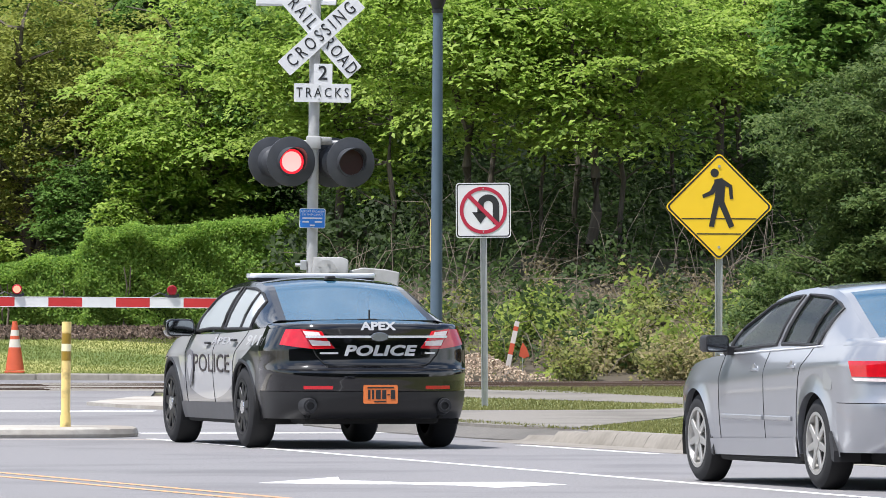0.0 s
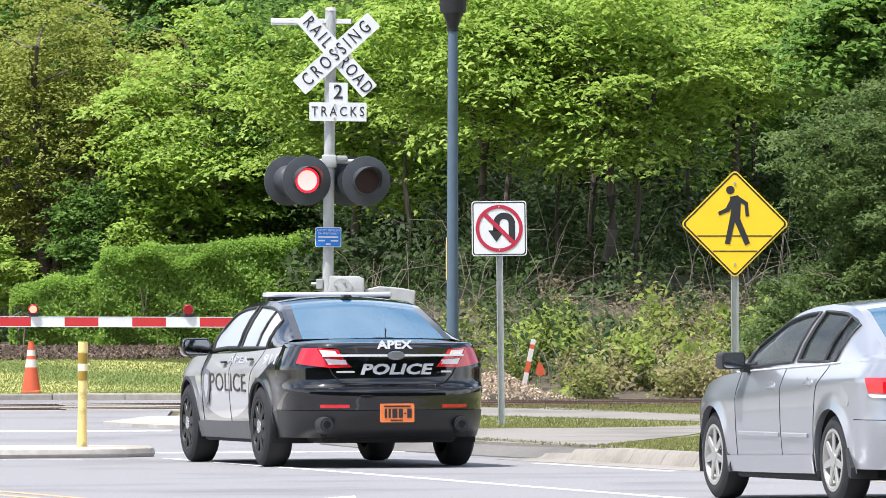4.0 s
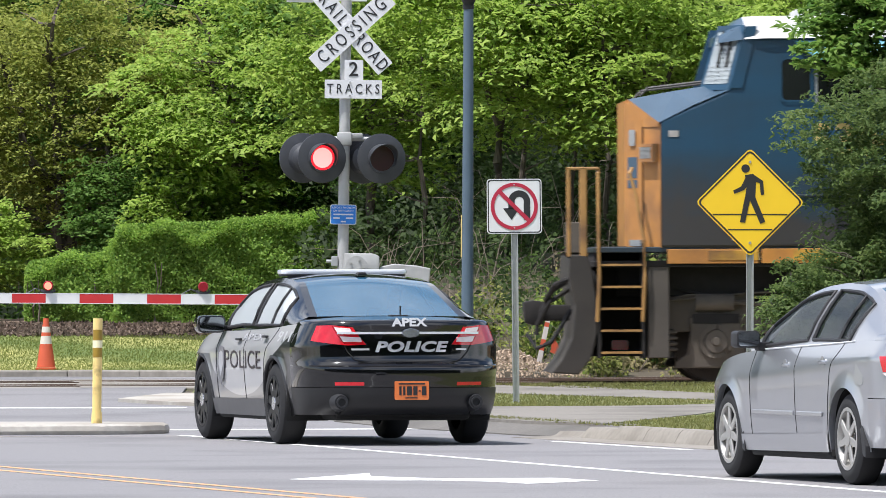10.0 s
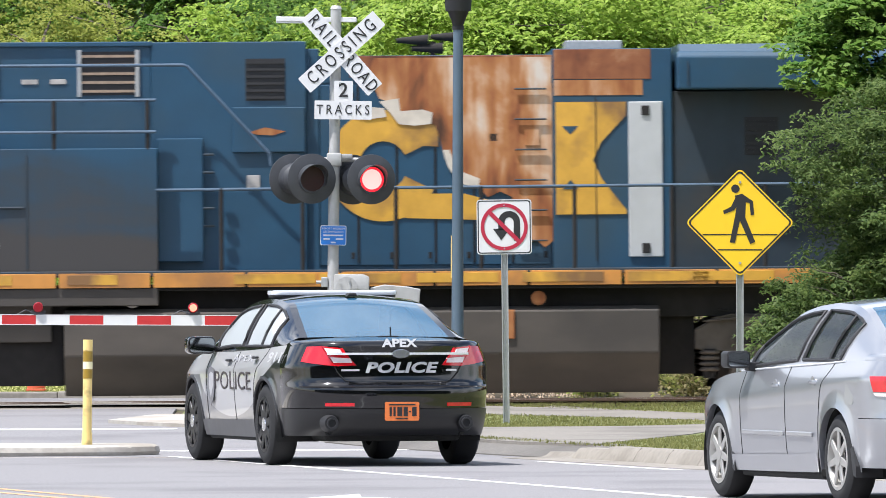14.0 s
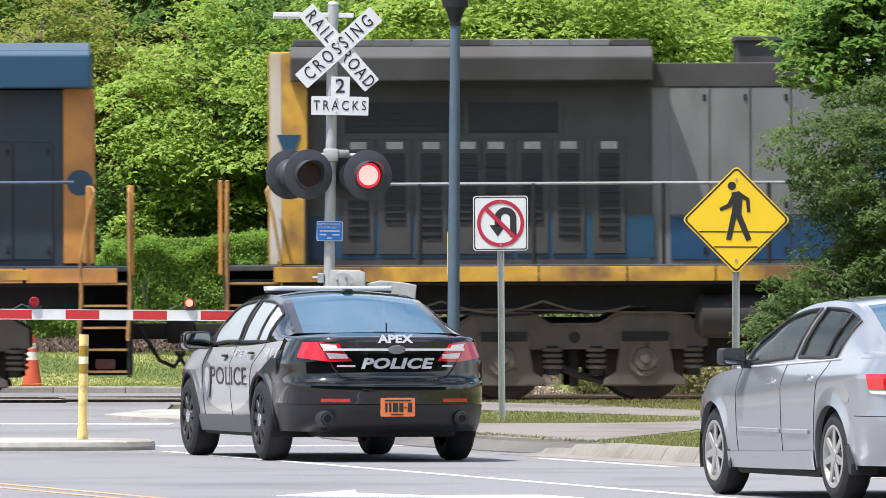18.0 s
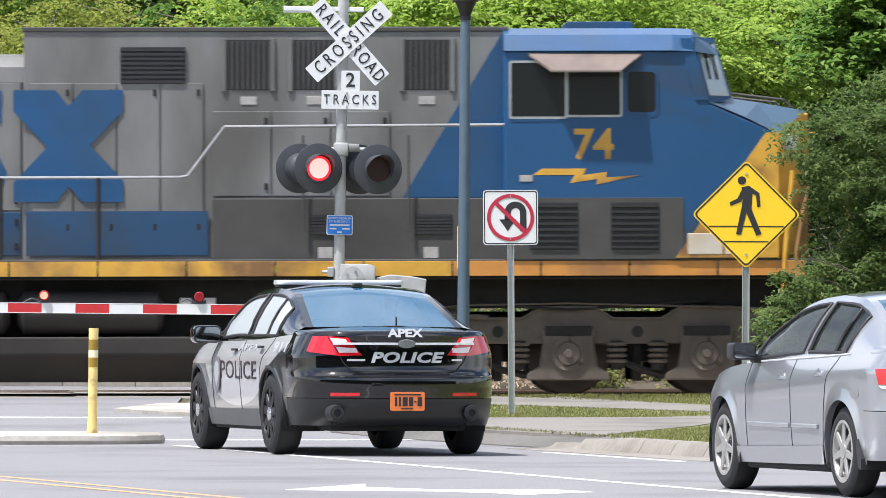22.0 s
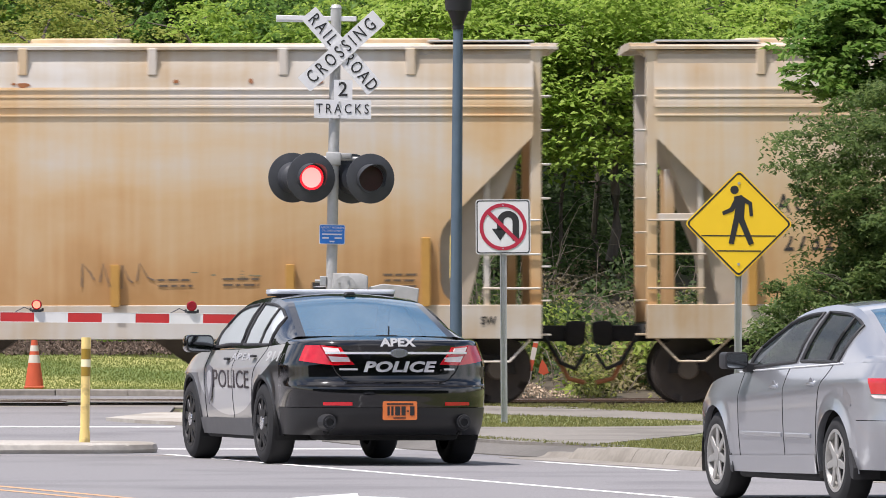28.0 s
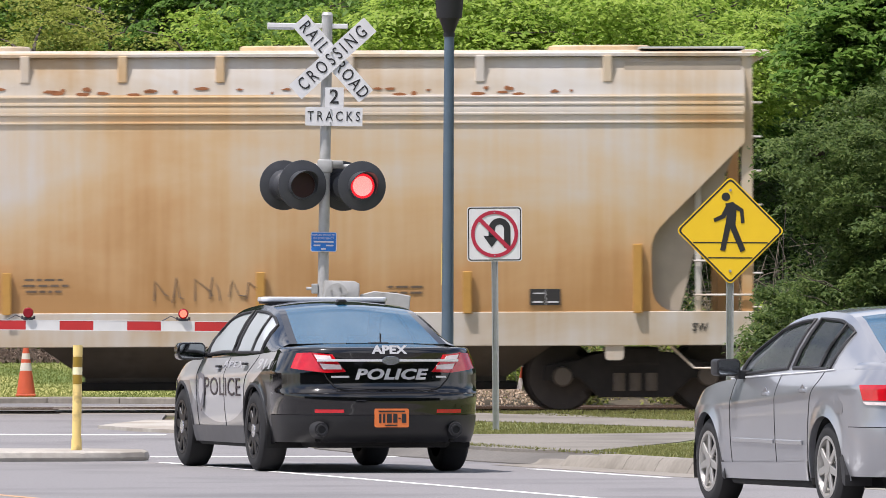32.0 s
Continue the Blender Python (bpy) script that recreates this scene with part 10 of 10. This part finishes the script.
def undergrowth():
    """Weeds, saplings and dry vines over the bank, and grass blades: what nobody could count."""
    global rng
    rng = np.random.default_rng(51)
    random.seed(51)
    def scatter(k, x0, x1, y0, y1):
        x, y = rng.uniform(x0, x1, k), rng.uniform(y0, y1, k)
        return x, y, np.array([height(a, b) for a, b in zip(x, y)])
    for name, label, leaf, k, (x0, x1, y0, y1), rise, per, size, spread in (
            ("bank_weeds", "tangle of bright weeds and creepers on the bank", LEAF_WEED, 760, (-0.6, 8, 119.6, 126.5), 0.45, 70, 0.075, 0.26),
            ("bank_creepers", "bright yellow-green creepers low on the bank", LEAF_CREEPER, 420, (-0.6, 6.0, 119.8, 125.5), 0.6, 60, 0.10, 0.30),
            ("dry_grass", "bleached dead grass hanging over the foot of the bank", LEAF_STRAW, 300, (1.9, 5.2, 119.8, 123.5), 0.35, 60, 0.075, 0.26),
            ("bank_shrubs", "young green shrubs on the bank", LEAF_SHRUB, 190, (-1.2, 8, 121, 131), 0.8, 60, 0.10, 0.34),
            ("dry_litter", "dry brown leaves and dead weeds on the bank", LEAF_DRY, 520, (1.6, 8, 121.5, 131), 0.25, 46, 0.07, 0.34),
            ("wood_edge_shrubs", "shrubs along the wood's edge with shade in their leaf colour", LEAF_DARK, 340, (-2.0, 8, 132, 143), 1.7, 60, 0.12, 0.45)):
        x, y, z = scatter(k, x0, x1, y0, y1)
        c = np.stack([x, y, z + rng.uniform(0.05, 1.0, k) * rise], -1)
        patch = np.sin(x * 2.1 + y * 1.3) + np.sin(x * 4.7 - y * 0.9) + rng.normal(0, 0.5, k)
        c = c[patch < 0.3] if name == "dry_litter" else c[patch > {"bank_weeds": -0.1, "bank_creepers": 0.5, "dry_grass": 0.2}.get(name, -1.2)]
        c = c[(c[:, 0] > 1.75) | (c[:, 1] > 121.6) | (c[:, 0] < -0.2)]
        p, n = sprays(c, spread, 0.08, per, 0.6)
        n = n + np.array([0, -0.6, 0])
        ob = quads(name, leaf_faces(p, n, size, 0.5), leaf)
        tagged(ob, label, "undergrowth", "", "stuff")
    bm = bmesh.new()
    for i in range(300):
        x, y = random.uniform(-1.5, 7.5), random.choice((random.uniform(120.2, 127), random.uniform(125, 132)))
        z = height(x, y)
        h = random.uniform(0.4, 1.7) * (0.6 if y < 126 else 1)
        l = random.uniform(-0.9, 0.9)
        pts = [(x, y, z), (x + l * 0.2, y, z + h * 0.5), (x + l * 0.6, y + 0.1, z + h * 0.85), (x + l * 1.3, y + 0.2, z + h * random.uniform(0.7, 1.1))]
        r = random.uniform(0.003, 0.009)
        tube(bm, pts, [r * 1.3, r, r * 0.8, r * 0.4], 5)
    tagged(part("dry_vines", bm, TWIG), "bare tan vines and dead stems on the bank", "undergrowth", "", "stuff")
    for i, (x, y, h, r) in enumerate(((2.95, 131, 4.6, 0.045), (2.35, 134, 5.0, 0.05), (3.75, 133, 4.4, 0.04), (1.0, 134, 4.5, 0.05), (1.75, 132, 4.0, 0.035), (4.6, 134, 5, 0.06), (-0.4, 136, 4.4, 0.05))):
        s = thing("sapling", "slim bare-stemmed sapling at the wood's edge", "tree", pose(x, y, height(x, y)), group="saplings")
        bm = bmesh.new()
        pts = branch(bm, (0, 0, -0.1), (random.uniform(-0.3, 0.3), 0.1, h), r, r * 0.5, 0.06, 7, 7)
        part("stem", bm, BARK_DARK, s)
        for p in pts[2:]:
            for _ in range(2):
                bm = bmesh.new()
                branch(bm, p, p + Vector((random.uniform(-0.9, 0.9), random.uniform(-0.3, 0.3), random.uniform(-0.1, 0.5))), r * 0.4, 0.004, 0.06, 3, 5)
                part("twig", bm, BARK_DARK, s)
    # grass blades
    def blades(name, label, k, area, leaf, tall, keep):
        x, y = rng.uniform(area[0], area[1], k), rng.uniform(area[2], area[3], k)
        m = keep(x, y)
        x, y = x[m], y[m]
        base = np.array([height(a, b) + lift_at(a, b) for a, b in zip(x, y)])
        n = len(x)
        a = rng.uniform(0, math.tau, n)
        w, h = rng.uniform(0.004, 0.010, n), tall * rng.uniform(0.5, 1.3, n)
        lean = rng.normal(0, 0.35, (n, 2)) * h[:, None]
        v = np.empty((n, 3, 3))
        v[:, 0] = np.stack([x - w * np.cos(a), y - w * np.sin(a), base], -1)
        v[:, 1] = np.stack([x + w * np.cos(a), y + w * np.sin(a), base], -1)
        v[:, 2] = np.stack([x + lean[:, 0], y + lean[:, 1], base + h], -1)
        tagged(quads(name, v.reshape(-1, 3), leaf, None, 3), label, "grass", "", "stuff")
    def lift_at(a, b):
        return 0.015 if b > 119 else 0.12 * (1 - smooth(92, 100, b))
    def on_verge(x, y):
        walk_1 = (y > 84.0 + np.abs(x - 1.42) * 5.0) & (y < 95.4 + (x - 0.4) * 1.6) & (x > -0.2)
        far = 105.0 - (x - 0.43) * 1.5
        walk_2 = (y > far) & (y < far + 4.4 - np.clip(x - 0.5, 0, 3) * 0.45)
        return (x > 2.48 - 0.262 * (y - 78.3) + 0.25) & ~walk_1 & ~walk_2
    blades("verge_grass", "short uneven grass with dry blades on the verge", 110000, (-3, 6.2, 79, 110.5), LEAF_GRASS, 0.028, on_verge)
    blades("lawn_grass", "mown sunlit grass blades on the lawn", 60000, (-8.5, -1.5, 122.8, 137.5), LEAF_LAWN, 0.028, lambda x, y: y > 122.8 + np.clip(-2.0 - x, 0, 2) * 0.0)
    # spoil heap beside the tracks
    bm = bmesh.new()
    for i in range(2800):
        u, w = random.gauss(0, 0.42), random.gauss(0, 0.5)
        x, y = 0.75 + u, 120.3 + w
        z = height(x, y) + 0.34 * math.exp(-(u * u) / 0.28 - (w * w) / 0.5) * random.uniform(0.75, 1.0)
        r = random.uniform(0.008, 0.022)
        q = Euler((random.uniform(0, 3), random.uniform(0, 3), random.uniform(0, 3))).to_matrix()
        vs = [bm.verts.new(Vector((x, y, z)) + q @ Vector(p) * r) for p in ((1, 0.8, -0.5), (-1, 0.6, -0.6), (0, -1.2, -0.4), (0.1, 0, 0.9))]
        for f in ((0, 1, 2), (0, 3, 1), (1, 3, 2), (2, 3, 0)):
            bm.faces.new([vs[k] for k in f])
    tagged(part("wood_chip_heap", bm, mat("wood_chips", (0.40, 0.31, 0.225), 0.9, vary=0.2, island=0.4)), "low heap of pale wood chips beside the tracks", "chips", "", "stuff")
    # bark chips on the mulch bed
    bm = bmesh.new()
    for i in range(3600):
        x, y = random.uniform(-9.0, -3.0), random.uniform(136.6, 142.5)
        z, r = height(x, y) + 0.04, random.uniform(0.02, 0.055)
        q = Euler((random.uniform(0, 3), random.uniform(0, 3), random.uniform(0, 3))).to_matrix()
        vs = [bm.verts.new(Vector((x, y, z)) + q @ Vector(p) * r) for p in ((1, 0.5, -0.3), (-1, 0.4, -0.3), (0, -0.7, -0.2), (0.1, 0, 0.5))]
        for f in ((0, 1, 2), (0, 3, 1), (1, 3, 2), (2, 3, 0)):
            bm.faces.new([vs[k] for k in f])
    tagged(part("bark_chips", bm, mat("bark_chip", (0.085, 0.06, 0.042), 0.95, vary=0.2, island=0.5)), "loose brown bark chips on the mulch bed", "mulch", "", "stuff")
    bm = bmesh.new()
    for i in range(5200):
        x, y = random.uniform(-2.5, 7.5), random.choice((random.uniform(110.7, 111.9), random.uniform(113.6, 116.0), random.uniform(118.0, 119.6)))
        z = rail_z(x) - 0.115 + random.uniform(-0.05, 0.0)
        r = random.uniform(0.02, 0.045)
        q = Euler((random.uniform(0, 3), random.uniform(0, 3), random.uniform(0, 3))).to_matrix()
        vs = [bm.verts.new(Vector((x, y, z)) + q @ Vector(p) * r) for p in ((1, 0.8, -0.5), (-1, 0.6, -0.6), (0, -1.2, -0.4), (0.1, 0, 0.9))]
        for f in ((0, 1, 2), (0, 3, 1), (1, 3, 2), (2, 3, 0)):
            bm.faces.new([vs[k] for k in f])
    tagged(part("loose_ballast", bm, BALLAST), "loose crushed stones along the rails", "ballast", "", "stuff")


undergrowth()


# ---- what moves ----
TRAIN_ROWS = ((0, 33.982), (2, 27.399), (4, 20.816), (6, 14.232), (8, 7.649), (10, 1.066), (12, -5.518), (14, -12.094), (16, -18.657), (18, -25.208),
              (20, -31.769), (22, -38.381), (24, -45.047), (26, -51.769), (28, -58.547), (30, -65.384), (32, -72.276))
FLASH, FLASH_START = 0.6045, 1.152


def motions():
    slope = math.degrees(math.atan(GRADE))
    for car, start in TRAIN:
        rows = [(t, pose(x + start - 0.042, 112.75 + SKEW * (x + start), rail_z(x + start), 0, -slope, math.degrees(SKEW))) for t, x in TRAIN_ROWS]
        walk(car, rows)
    # wheels roll with the train
    for axle, x, r in AXLES:
        rows = []
        for k in range(0, 221):
            t = min(k * 0.15, 32.0)
            far = float(np.interp(t, [a for a, b in TRAIN_ROWS], [b for a, b in TRAIN_ROWS]))
            rows.append((t, pose(x, 0, r, 0, math.degrees(far / r) % 360, 0)))
            if t >= 32.0:
                break
        walk(axle, rows)
    # flashing by turns: an added glowing plate slides before its lens and back behind
    for glows, front, rest in ((SIGNAL_GLOWS, -0.016, 0.05), (GATE_GLOWS, -0.066, 0.0)):
        for i, g in enumerate(glows):
            first = (i == 0) if glows is SIGNAL_GLOWS else (i == 1)
            rows = []
            for k in range(-2, 52):
                # whole steps of the film: the lamp holds its state to the last one before the change
                f0, f1 = (math.ceil((FLASH_START + j * FLASH) * FPS) for j in (k, k + 1))
                at = pose(0, front if (k % 2 == 0) == first else rest, 0)
                rows += [(f / FPS, at) for f in (max(f0, 0), min(f1 - 1, 32 * FPS)) if f1 > 0 and f0 <= 32 * FPS]
            walk(g, rows)


motions()
